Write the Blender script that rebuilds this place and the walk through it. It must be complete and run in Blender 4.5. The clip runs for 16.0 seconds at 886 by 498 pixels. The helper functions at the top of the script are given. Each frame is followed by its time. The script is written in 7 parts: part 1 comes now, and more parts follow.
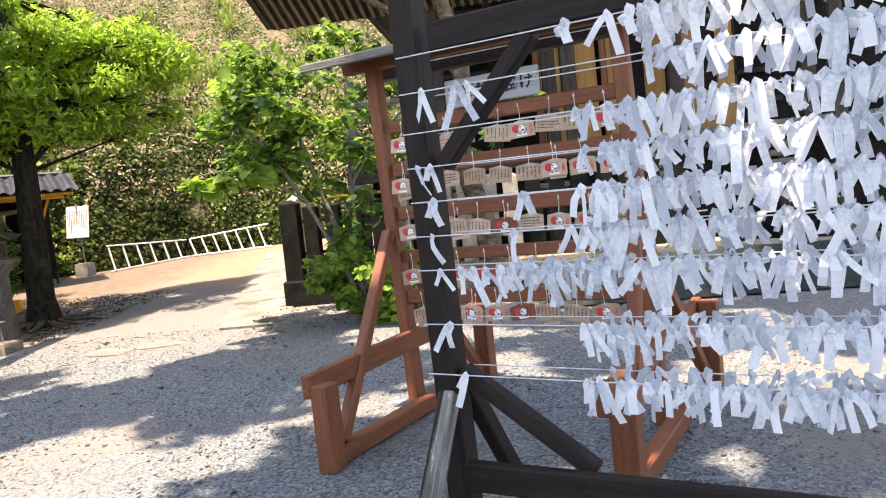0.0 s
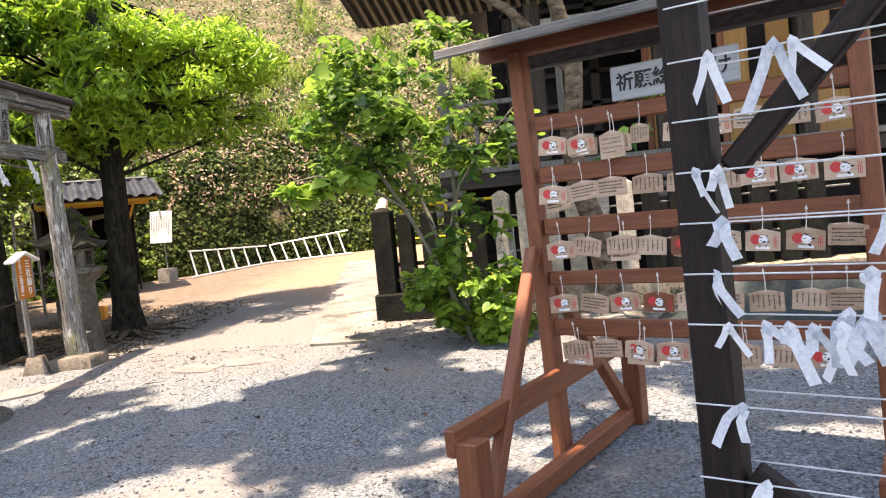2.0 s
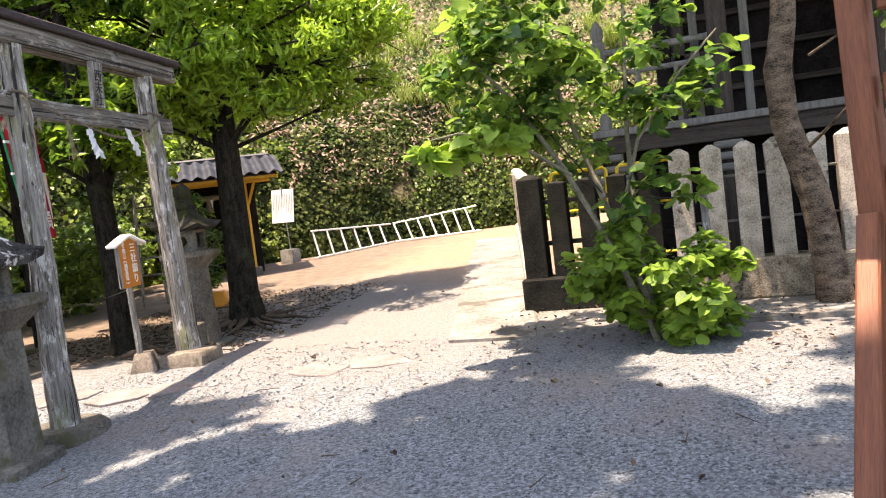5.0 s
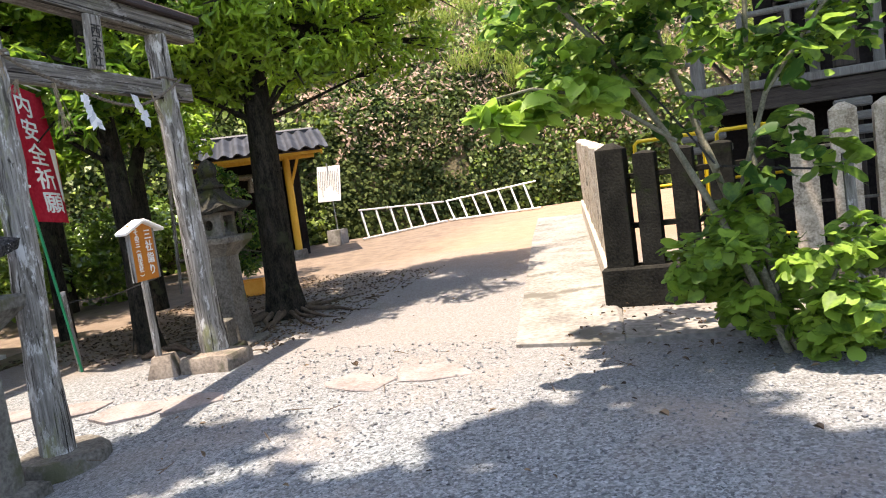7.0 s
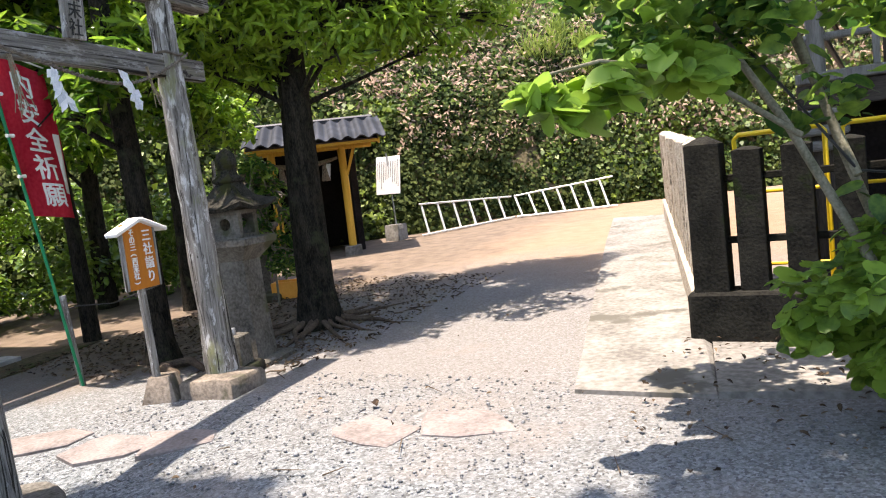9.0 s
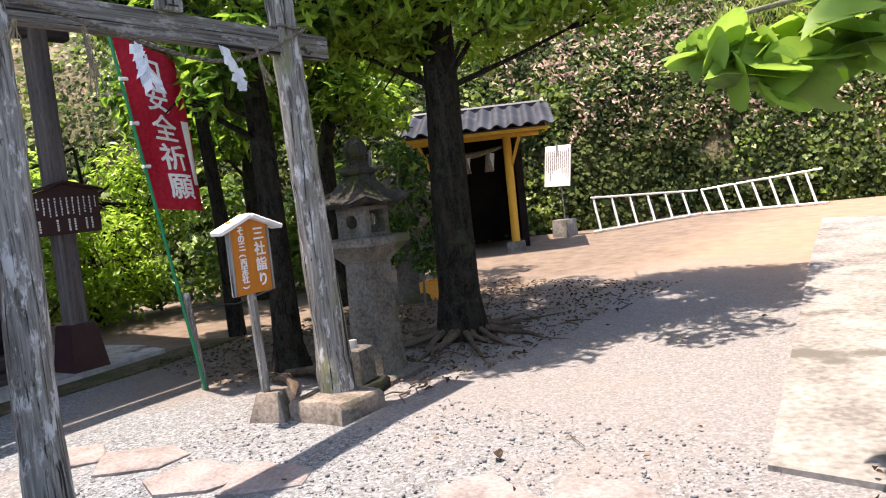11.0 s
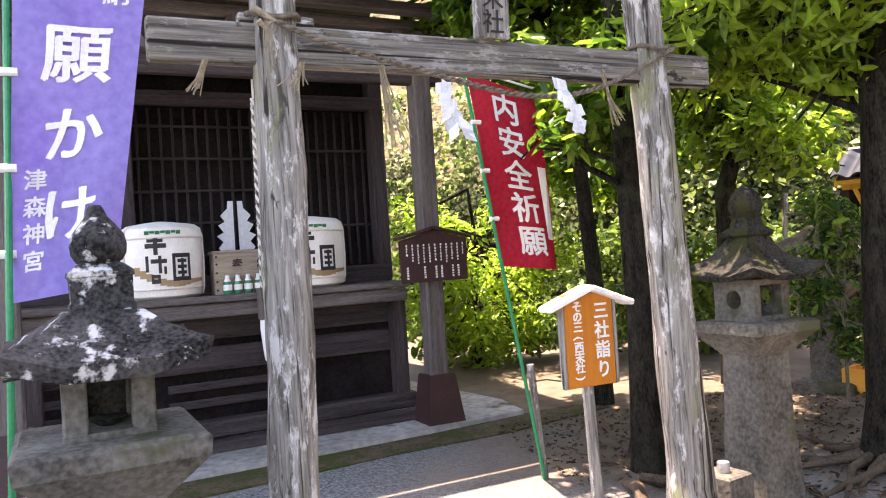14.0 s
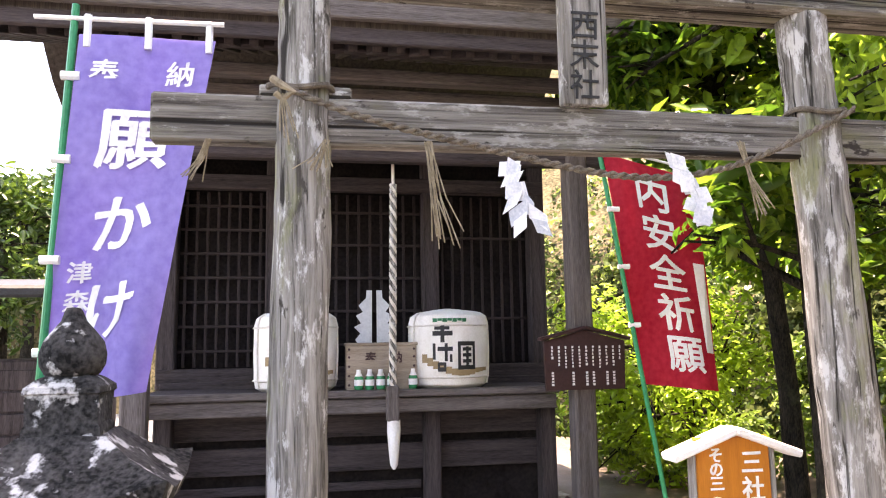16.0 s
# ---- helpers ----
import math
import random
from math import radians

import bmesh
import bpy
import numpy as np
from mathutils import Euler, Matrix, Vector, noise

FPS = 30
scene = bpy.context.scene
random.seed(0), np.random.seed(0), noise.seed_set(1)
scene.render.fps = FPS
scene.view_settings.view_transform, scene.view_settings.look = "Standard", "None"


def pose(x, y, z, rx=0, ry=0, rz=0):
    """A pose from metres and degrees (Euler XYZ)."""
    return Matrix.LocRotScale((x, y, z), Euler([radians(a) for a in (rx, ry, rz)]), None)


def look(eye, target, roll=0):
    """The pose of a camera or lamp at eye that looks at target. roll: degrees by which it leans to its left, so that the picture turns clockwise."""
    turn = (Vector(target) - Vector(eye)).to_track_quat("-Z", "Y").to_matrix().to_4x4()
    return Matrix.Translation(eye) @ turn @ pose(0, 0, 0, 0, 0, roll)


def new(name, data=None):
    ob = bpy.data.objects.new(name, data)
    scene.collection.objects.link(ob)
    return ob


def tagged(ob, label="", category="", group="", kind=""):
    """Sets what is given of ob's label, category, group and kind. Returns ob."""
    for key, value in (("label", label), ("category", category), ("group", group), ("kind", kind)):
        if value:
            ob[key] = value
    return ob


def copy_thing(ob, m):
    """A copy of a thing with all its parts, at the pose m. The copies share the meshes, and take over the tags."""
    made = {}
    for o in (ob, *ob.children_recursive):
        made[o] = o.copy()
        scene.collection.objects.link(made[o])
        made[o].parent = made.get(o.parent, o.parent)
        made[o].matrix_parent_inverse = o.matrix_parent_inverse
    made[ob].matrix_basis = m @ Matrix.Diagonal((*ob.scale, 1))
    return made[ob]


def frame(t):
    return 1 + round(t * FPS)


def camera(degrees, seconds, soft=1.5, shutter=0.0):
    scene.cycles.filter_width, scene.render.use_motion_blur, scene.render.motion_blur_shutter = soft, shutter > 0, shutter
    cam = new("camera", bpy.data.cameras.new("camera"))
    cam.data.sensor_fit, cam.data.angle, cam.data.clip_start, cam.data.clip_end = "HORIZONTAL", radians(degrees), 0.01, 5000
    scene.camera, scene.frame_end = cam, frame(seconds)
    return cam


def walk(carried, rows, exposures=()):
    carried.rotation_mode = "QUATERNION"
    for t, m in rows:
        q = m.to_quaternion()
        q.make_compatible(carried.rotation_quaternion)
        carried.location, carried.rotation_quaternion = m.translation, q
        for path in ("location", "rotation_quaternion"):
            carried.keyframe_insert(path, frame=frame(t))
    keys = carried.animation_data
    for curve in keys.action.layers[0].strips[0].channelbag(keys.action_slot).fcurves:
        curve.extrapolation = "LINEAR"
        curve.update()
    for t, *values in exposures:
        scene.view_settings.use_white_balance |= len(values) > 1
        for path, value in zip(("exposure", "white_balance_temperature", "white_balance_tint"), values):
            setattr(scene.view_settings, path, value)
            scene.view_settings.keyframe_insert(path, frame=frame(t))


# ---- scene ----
cam = camera(61.1, 16.0, soft=1.1)
PATH = [
    (0, (0.496, 0.884, 1.251), (0.271, 2.866, 1.103), -6.0),
    (0.5, (0.392, 1.014, 1.249), (0.137, 2.993, 1.106), -5.9),
    (1, (0.237, 1.176, 1.236), (-0.062, 3.149, 1.1), -5.8),
    (1.5, (0.108, 1.355, 1.273), (-0.238, 3.321, 1.148), -5.7),
    (2, (0.0, 1.523, 1.312), (-0.397, 3.48, 1.198), -5.6),
    (2.5, (-0.086, 1.705, 1.274), (-0.533, 3.651, 1.168), -5.6),
    (3, (-0.209, 1.926, 1.282), (-0.716, 3.858, 1.179), -5.8),
    (3.5, (-0.321, 2.119, 1.286), (-0.876, 4.037, 1.18), -6.1),
    (4, (-0.46, 2.342, 1.243), (-1.072, 4.242, 1.13), -6.4),
    (4.5, (-0.56, 2.578, 1.262), (-1.221, 4.461, 1.136), -6.7),
    (7, (-1.146, 3.83, 1.264), (-1.983, 5.637, 1.078), -7.7),
    (7.5, (-1.205, 4.089, 1.298), (-2.073, 5.881, 1.107), -7.6),
    (8, (-1.26, 4.358, 1.287), (-2.172, 6.128, 1.095), -7.1),
    (10.5, (-1.684, 5.582, 1.304), (-2.959, 7.113, 1.134), -6.4),
    (11, (-1.759, 5.777, 1.295), (-3.153, 7.202, 1.133), -6.1),
    (11.5, (-1.815, 5.929, 1.343), (-3.314, 7.245, 1.195), -5.9),
    (12, (-1.899, 6.052, 1.373), (-3.513, 7.227, 1.248), -5.6),
    (12.5, (-2.016, 6.169, 1.364), (-3.723, 7.206, 1.259), -5.3),
    (13, (-2.204, 6.326, 1.373), (-4.004, 7.195, 1.302), -4.9),
    (13.5, (-2.318, 6.462, 1.421), (-4.188, 7.169, 1.387), -4.3),
    (14, (-2.456, 6.615, 1.449), (-4.387, 7.136, 1.467), -3.7),
    (14.5, (-2.572, 6.773, 1.473), (-4.538, 7.138, 1.538), -3.2),
    (15, (-2.702, 6.945, 1.517), (-4.686, 7.161, 1.644), -2.5),
    (15.5, (-2.824, 7.072, 1.533), (-4.813, 7.172, 1.721), -1.8),
    (16, (-2.999, 7.208, 1.557), (-4.982, 7.189, 1.818), -0.9),
]
walk(cam, [(t, look(eye, target, roll)) for t, eye, target, roll in PATH],
     [(0, 2.34, 8300, 19), (4.5, 2.4, 8250, 22), (8, 2.22, 7250, 17), (10.5, 2.14, 7150, 20), (12, 2.38, 7200, 24), (14, 3.13, 8150, 28), (16, 3.23, 8800, 28)])

# ---- light ----
world = bpy.data.worlds.new("sky")
scene.world = world
world.use_nodes = True
wn = world.node_tree
sky = wn.nodes.new("ShaderNodeTexSky")
sky.sky_type, sky.sun_disc = "NISHITA", False
SUN = Vector((-0.124, -0.147, 1.0)).normalized()
sky.sun_elevation = math.asin(SUN.z)
sky.sun_rotation = math.atan2(SUN.x, SUN.y)
wn.nodes["Background"].inputs[1].default_value = 0.15
wn.links.new(sky.outputs[0], wn.nodes["Background"].inputs[0])
sun = new("sun", bpy.data.lights.new("sun", "SUN"))
sun.data.energy, sun.data.angle, sun.data.color = 3.05, radians(0.55), (1.0, 0.95, 0.87)
sun.matrix_world = look(SUN * 30, (0, 0, 0))


# ---- materials ----
def material(name, dark, light, scale=6.0, rough=0.8, bump=0.3, stretch=(1, 1, 1), metal=0.0, fine=9.0, island=0.0, sheen=0.0, through_light=0.0, spots=None, spot_size=3.0, spot_edge=0.6, distance=0.01, span=(0.36, 0.72), shine=None):
    """Colour from two noises, one coarse and one fine, with fine relief; spots adds stains of a third colour."""
    m = bpy.data.materials.new(name)
    m.use_nodes = True
    t = m.node_tree
    N, L = t.nodes, t.links
    b = N["Principled BSDF"]
    co = N.new("ShaderNodeTexCoord")
    mp = N.new("ShaderNodeMapping")
    mp.inputs["Scale"].default_value = stretch
    L.new(co.outputs["Object"], mp.inputs[0])
    coarse, grain = N.new("ShaderNodeTexNoise"), N.new("ShaderNodeTexNoise")
    for nd, s, det in ((coarse, scale, 5.0), (grain, scale * fine, 4.0)):
        nd.inputs["Scale"].default_value, nd.inputs["Detail"].default_value = s, det
        L.new(mp.outputs[0], nd.inputs["Vector"])
    add = N.new("ShaderNodeMath")
    add.operation = "MULTIPLY_ADD"
    L.new(grain.outputs[0], add.inputs[0])
    add.inputs[1].default_value = 0.55
    sub = N.new("ShaderNodeMath")
    sub.operation = "MULTIPLY"
    L.new(coarse.outputs[0], sub.inputs[0])
    sub.inputs[1].default_value = 0.55
    L.new(sub.outputs[0], add.inputs[2])
    value = add.outputs[0]
    if island:
        geo, info = N.new("ShaderNodeNewGeometry"), N.new("ShaderNodeObjectInfo")
        a2, a3 = N.new("ShaderNodeMath"), N.new("ShaderNodeMath")
        a2.operation = a3.operation = "MULTIPLY_ADD"
        L.new(geo.outputs["Random Per Island"], a2.inputs[0])
        a2.inputs[1].default_value = island
        L.new(value, a2.inputs[2])
        L.new(info.outputs["Random"], a3.inputs[0])
        a3.inputs[1].default_value = island
        L.new(a2.outputs[0], a3.inputs[2])
        off = N.new("ShaderNodeMath")
        off.operation = "SUBTRACT"
        L.new(a3.outputs[0], off.inputs[0])
        off.inputs[1].default_value = island
        value = off.outputs[0]
    ramp = N.new("ShaderNodeValToRGB")
    ramp.color_ramp.elements[0].position, ramp.color_ramp.elements[1].position = span
    ramp.color_ramp.elements[0].color, ramp.color_ramp.elements[1].color = (*dark, 1), (*light, 1)
    L.new(value, ramp.inputs[0])
    colour = ramp.outputs[0]
    if spots:
        sn = N.new("ShaderNodeTexNoise")
        sn.inputs["Scale"].default_value, sn.inputs["Detail"].default_value, sn.inputs["Roughness"].default_value = spot_size, 6.0, 0.62
        L.new(co.outputs["Object"], sn.inputs["Vector"])
        sr = N.new("ShaderNodeValToRGB")
        sr.color_ramp.elements[0].position, sr.color_ramp.elements[1].position = spot_edge, spot_edge + 0.07
        L.new(sn.outputs[0], sr.inputs[0])
        mix = N.new("ShaderNodeMixRGB")
        L.new(sr.outputs[0], mix.inputs[0])
        L.new(colour, mix.inputs[1])
        mix.inputs[2].default_value = (*spots, 1)
        colour = mix.outputs[0]
    L.new(colour, b.inputs["Base Color"])
    b.inputs["Roughness"].default_value, b.inputs["Metallic"].default_value = rough, metal
    b.inputs["Specular IOR Level"].default_value = shine if shine is not None else 0.12 if rough >= 0.7 else 0.35
    if bump:
        bp = N.new("ShaderNodeBump")
        bp.inputs["Strength"].default_value, bp.inputs["Distance"].default_value = bump, distance
        L.new(add.outputs[0], bp.inputs["Height"])
        L.new(bp.outputs[0], b.inputs["Normal"])
    if through_light:
        tr, mx = N.new("ShaderNodeBsdfTranslucent"), N.new("ShaderNodeMixShader")
        L.new(colour, tr.inputs[0])
        mx.inputs[0].default_value = through_light
        L.new(b.outputs[0], mx.inputs[1])
        L.new(tr.outputs[0], mx.inputs[2])
        L.new(mx.outputs[0], N["Material Output"].inputs[0])
    return m


def old_wood(name, dark, light, bleached, stain, length=1.0):
    """Bare timber gone grey: fine grain, drying cracks, bleached patches and a mossy stain, along local z."""
    m = bpy.data.materials.new(name)
    m.use_nodes = True
    N, L = m.node_tree.nodes, m.node_tree.links
    b = N["Principled BSDF"]
    co = N.new("ShaderNodeTexCoord")

    def field(stretch, detail, rough, lo, hi, warp=0.0):
        mp, nd, rp = N.new("ShaderNodeMapping"), N.new("ShaderNodeTexNoise"), N.new("ShaderNodeMapRange")
        mp.inputs["Scale"].default_value = stretch
        L.new(co.outputs["Object"], mp.inputs[0])
        L.new(mp.outputs[0], nd.inputs["Vector"])
        nd.inputs["Scale"].default_value, nd.inputs["Detail"].default_value = 1.0, detail
        nd.inputs["Roughness"].default_value, nd.inputs["Distortion"].default_value = rough, warp
        rp.inputs["From Min"].default_value, rp.inputs["From Max"].default_value = lo, hi
        L.new(nd.outputs[0], rp.inputs[0])
        return rp.outputs[0]

    def blend(fac, a, c):
        mx = N.new("ShaderNodeMixRGB")
        L.new(fac, mx.inputs[0])
        for slot, val in ((1, a), (2, c)):
            if isinstance(val, tuple):
                mx.inputs[slot].default_value = (*val, 1)
            else:
                L.new(val, mx.inputs[slot])
        return mx.outputs[0]

    grain = field((38, 38, 2.2 * length), 8, 0.72, 0.36, 0.64, 0.4)
    crack = field((46, 46, 0.9 * length), 3, 0.5, 0.35, 0.41, 0.6)
    patch = field((14, 14, 4.5), 8, 0.75, 0.53, 0.6)
    moss = field((5, 5, 1.6), 6, 0.65, 0.54, 0.68)
    gouge = field((16, 16, 7), 5, 0.6, 0.64, 0.68)
    colour = blend(grain, dark, light)
    colour = blend(patch, colour, bleached)
    colour = blend(moss, colour, stain)
    colour = blend(gouge, colour, dark)
    colour = blend(crack, (dark[0] * 0.5, dark[1] * 0.5, dark[2] * 0.5), colour)
    L.new(colour, b.inputs["Base Color"])
    b.inputs["Roughness"].default_value, b.inputs["Specular IOR Level"].default_value = 0.9, 0.12
    h = N.new("ShaderNodeMath")
    h.operation = "MULTIPLY_ADD"
    L.new(grain, h.inputs[0])
    h.inputs[1].default_value = 0.4
    L.new(crack, h.inputs[2])
    bp = N.new("ShaderNodeBump")
    bp.inputs["Strength"].default_value, bp.inputs["Distance"].default_value = 0.8, 0.006
    L.new(h.outputs[0], bp.inputs["Height"])
    L.new(bp.outputs[0], b.inputs["Normal"])
    return m


GRAIN = (9, 9, 0.55)
M_DARKWOOD = material("black_brown_stained_wood", (0.007, 0.0045, 0.004), (0.032, 0.021, 0.017), 5, 0.6, 0.3, GRAIN, shine=0.18)
M_REDWOOD = material("red_brown_stained_wood", (0.12, 0.035, 0.015), (0.27, 0.09, 0.038), 4, 0.55, 0.25, GRAIN)
M_GREYWOOD = old_wood("weathered_grey_wood", (0.06, 0.054, 0.046), (0.33, 0.31, 0.28), (0.5, 0.49, 0.47), (0.2, 0.21, 0.09))
M_TIEWOOD = old_wood("dark_weathered_beam", (0.04, 0.034, 0.029), (0.25, 0.23, 0.2), (0.29, 0.275, 0.25), (0.15, 0.145, 0.085), 0.6)
M_SHRINEWOOD = material("old_dark_shrine_wood", (0.018, 0.015, 0.0155), (0.085, 0.068, 0.068), 3, 0.8, 0.5, GRAIN)
M_SHRINEPALE = material("worn_shrine_wood", (0.05, 0.041, 0.039), (0.19, 0.163, 0.152), 3, 0.85, 0.6, GRAIN)
# near-black wood: the shade of interiors and recesses is put into its colour
M_SHADOWWOOD = material("shadow_dark_wood", (0.006, 0.0045, 0.0045), (0.024, 0.019, 0.018), 4, 0.85, 0.2)
M_LATTICE = material("dark_lattice_wood", (0.016, 0.012, 0.012), (0.058, 0.046, 0.045), 3, 0.8, 0.4, GRAIN)
M_HALLWOOD = material("dark_hall_timber", (0.02, 0.016, 0.014), (0.085, 0.07, 0.06), 3, 0.8, 0.4, GRAIN)
M_HALLGREY = material("greyed_hall_timber", (0.09, 0.085, 0.08), (0.24, 0.23, 0.21), 3, 0.85, 0.5, GRAIN)
M_RAFTER = material("weathered_tan_rafter", (0.09, 0.065, 0.042), (0.26, 0.2, 0.14), 3, 0.85, 0.4, GRAIN)
M_OCHRE = material("ochre_wood_panel", (0.24, 0.12, 0.03), (0.42, 0.22, 0.07), 3, 0.6, 0.2, GRAIN)
M_EMA = material("pale_tablet_wood", (0.36, 0.225, 0.145), (0.6, 0.43, 0.31), 7, 0.7, 0.2, (1, 8, 1), island=0.3)
M_PAPER = material("white_fortune_paper", (0.52, 0.55, 0.6), (0.88, 0.88, 0.88), 14, 0.85, 0.15, island=0.35, through_light=0.3)
M_WHITE = material("white_paint", (0.68, 0.67, 0.64), (0.85, 0.84, 0.82), 8, 0.6, 0.08)
M_INK = material("black_ink", (0.01, 0.01, 0.01), (0.03, 0.03, 0.03), 20, 0.6, 0.0)
M_GREYINK = material("grey_ink", (0.1, 0.09, 0.08), (0.2, 0.18, 0.16), 20, 0.7, 0.0)
M_RED = material("red_ink", (0.5, 0.03, 0.03), (0.65, 0.06, 0.05), 12, 0.6, 0.0)
M_CORD = material("pale_cord", (0.5, 0.45, 0.38), (0.75, 0.7, 0.62), 60, 0.9, 0.3)
M_WIRE = material("pale_nylon_line", (0.5, 0.5, 0.5), (0.75, 0.75, 0.75), 40, 0.5, 0.0)
M_STRAWPALE = material("pale_dry_straw", (0.14, 0.11, 0.07), (0.4, 0.33, 0.23), 40, 0.95, 0.6)
M_STRAW = material("straw_rope", (0.05, 0.041, 0.032), (0.25, 0.21, 0.165), 40, 0.95, 0.8)
M_STONE = material("mossy_grey_stone", (0.048, 0.044, 0.037), (0.185, 0.172, 0.148), 5, 0.92, 0.9, spots=(0.075, 0.075, 0.045), spot_size=2.5, spot_edge=0.56)
M_MOSSROOF = material("black_mossy_stone", (0.006, 0.006, 0.005), (0.055, 0.052, 0.042), 7, 0.95, 1.0, spots=(0.035, 0.038, 0.014), spot_size=5, spot_edge=0.53, span=(0.42, 0.7))
M_LICHEN = material("dark_stone_with_lichen", (0.008, 0.008, 0.008), (0.075, 0.071, 0.068), 8, 0.93, 1.0, spots=(0.5, 0.49, 0.475), spot_size=10.0, spot_edge=0.54, span=(0.42, 0.68))
M_BASESTONE = material("sandy_foundation_stone", (0.085, 0.07, 0.056), (0.23, 0.195, 0.16), 5, 0.93, 0.8, span=(0.4, 0.7), spots=(0.09, 0.085, 0.06), spot_size=3, spot_edge=0.57)
# dark mossy stone, darkened further for the shade of shrub and hall
M_DARKSTONE = material("shade_darkened_fence_stone", (0.003, 0.003, 0.003), (0.024, 0.023, 0.018), 6, 0.93, 0.8, spots=(0.012, 0.018, 0.006), spot_size=4)
M_PALESTONE = material("beige_fence_stone", (0.13, 0.105, 0.07), (0.42, 0.35, 0.26), 8, 0.93, 0.9, spots=(0.05, 0.048, 0.035), spot_size=4, spot_edge=0.55, span=(0.42, 0.68))
# paler copy of the beige stone: strong light is put into the colour
M_CREAMSTONE = material("cream_fence_stone", (0.22, 0.185, 0.14), (0.55, 0.48, 0.39), 8, 0.93, 0.7, spots=(0.12, 0.105, 0.075), spot_size=4, spot_edge=0.6, span=(0.4, 0.66))
M_CONCRETE = material("worn_concrete", (0.12, 0.112, 0.1), (0.27, 0.255, 0.23), 2.6, 0.92, 0.4, spots=(0.1, 0.095, 0.08), spot_size=1.5, spot_edge=0.56, span=(0.4, 0.7))
M_APRON = material("damp_concrete_apron", (0.17, 0.165, 0.155), (0.46, 0.45, 0.43), 1.5, 0.85, 0.35, spots=(0.07, 0.07, 0.045), spot_size=1.3, spot_edge=0.55)
M_MOSS = material("moss_strip", (0.03, 0.027, 0.016), (0.13, 0.105, 0.065), 7, 0.97, 0.9, fine=6, spots=(0.05, 0.06, 0.02), spot_size=3, spot_edge=0.5)
M_FLAG = material("pink_grey_flagstone", (0.14, 0.12, 0.112), (0.26, 0.23, 0.215), 5, 0.92, 0.6, span=(0.4, 0.7))
M_BARK = material("dark_bark", (0.005, 0.005, 0.004), (0.045, 0.039, 0.03), 9, 0.95, 1.0, (2.4, 2.4, 0.7), distance=0.04, fine=5, spots=(0.04, 0.046, 0.026), spot_size=4, spot_edge=0.58, span=(0.42, 0.7))
M_CHERRYBARK = material("peeling_cherry_bark", (0.022, 0.015, 0.011), (0.22, 0.165, 0.12), 7, 0.9, 1.0, (1, 1, 2.5), span=(0.42, 0.68))
M_ROOT = material("root_bark", (0.035, 0.026, 0.019), (0.14, 0.105, 0.076), 9, 0.95, 0.8)
M_STEM = material("grey_green_stem", (0.07, 0.07, 0.045), (0.24, 0.22, 0.16), 9, 0.85, 0.5)
M_LEAF = material("evergreen_leaf", (0.055, 0.135, 0.014), (0.33, 0.51, 0.055), 3, 0.3, 0.1, island=0.4, through_light=0.6, shine=0.5)
M_LEAFDARK = material("deep_green_leaf", (0.04, 0.085, 0.016), (0.17, 0.27, 0.04), 3, 0.28, 0.1, island=0.4, through_light=0.4, shine=0.5)
M_BIGLEAF = material("broad_green_leaf", (0.035, 0.1, 0.02), (0.26, 0.41, 0.06), 3, 0.5, 0.25, island=0.45, through_light=0.54, shine=0.35)
# ivy in two tones: dark holds tree shade, yellow-green holds sunlight
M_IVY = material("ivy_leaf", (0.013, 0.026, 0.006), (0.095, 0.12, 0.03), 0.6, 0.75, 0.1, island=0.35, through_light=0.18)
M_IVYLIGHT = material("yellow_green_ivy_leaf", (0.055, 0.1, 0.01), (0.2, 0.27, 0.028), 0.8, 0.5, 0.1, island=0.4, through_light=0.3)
M_DRYLEAF = material("dry_creeper_leaf", (0.13, 0.085, 0.055), (0.38, 0.27, 0.19), 1, 0.85, 0.1, island=0.4, through_light=0.15)
M_GRASS = material("long_grass", (0.1, 0.16, 0.03), (0.32, 0.4, 0.09), 2, 0.55, 0.0, island=0.3, through_light=0.35)
M_HILL = material("overgrown_hillside", (0.02, 0.024, 0.01), (0.18, 0.145, 0.085), 1.6, 0.97, 1.0, distance=0.05, span=(0.4, 0.68))
M_LITTER = material("fallen_leaf", (0.03, 0.02, 0.014), (0.17, 0.12, 0.075), 4, 0.85, 0.1, island=0.4)
M_PEBBLE = material("loose_gravel", (0.11, 0.115, 0.12), (0.27, 0.275, 0.28), 30, 0.9, 0.2, island=0.3)
M_YELLOW = material("yellow_ochre_paint", (0.48, 0.26, 0.025), (0.66, 0.39, 0.05), 4, 0.5, 0.15, GRAIN)
M_SAFETY = material("safety_yellow_paint", (0.6, 0.4, 0.01), (0.72, 0.5, 0.02), 5, 0.45, 0.05)
M_ROOFTILE = material("grey_glazed_roof_tile", (0.005, 0.006, 0.008), (0.026, 0.029, 0.036), 7, 0.55, 0.2, island=0.4)
M_ORANGE = material("orange_sign_paint", (0.42, 0.13, 0.012), (0.56, 0.19, 0.02), 5, 0.5, 0.1, GRAIN)
M_BROWNPAINT = material("dark_red_brown_paint", (0.032, 0.013, 0.013), (0.06, 0.026, 0.024), 6, 0.55, 0.15)
M_ALUMINIUM = material("dull_aluminium", (0.6, 0.6, 0.58), (0.8, 0.8, 0.78), 12, 0.5, 0.1, metal=0.35)
M_STEEL = material("galvanised_steel", (0.3, 0.31, 0.32), (0.5, 0.5, 0.5), 14, 0.45, 0.1, metal=0.7)
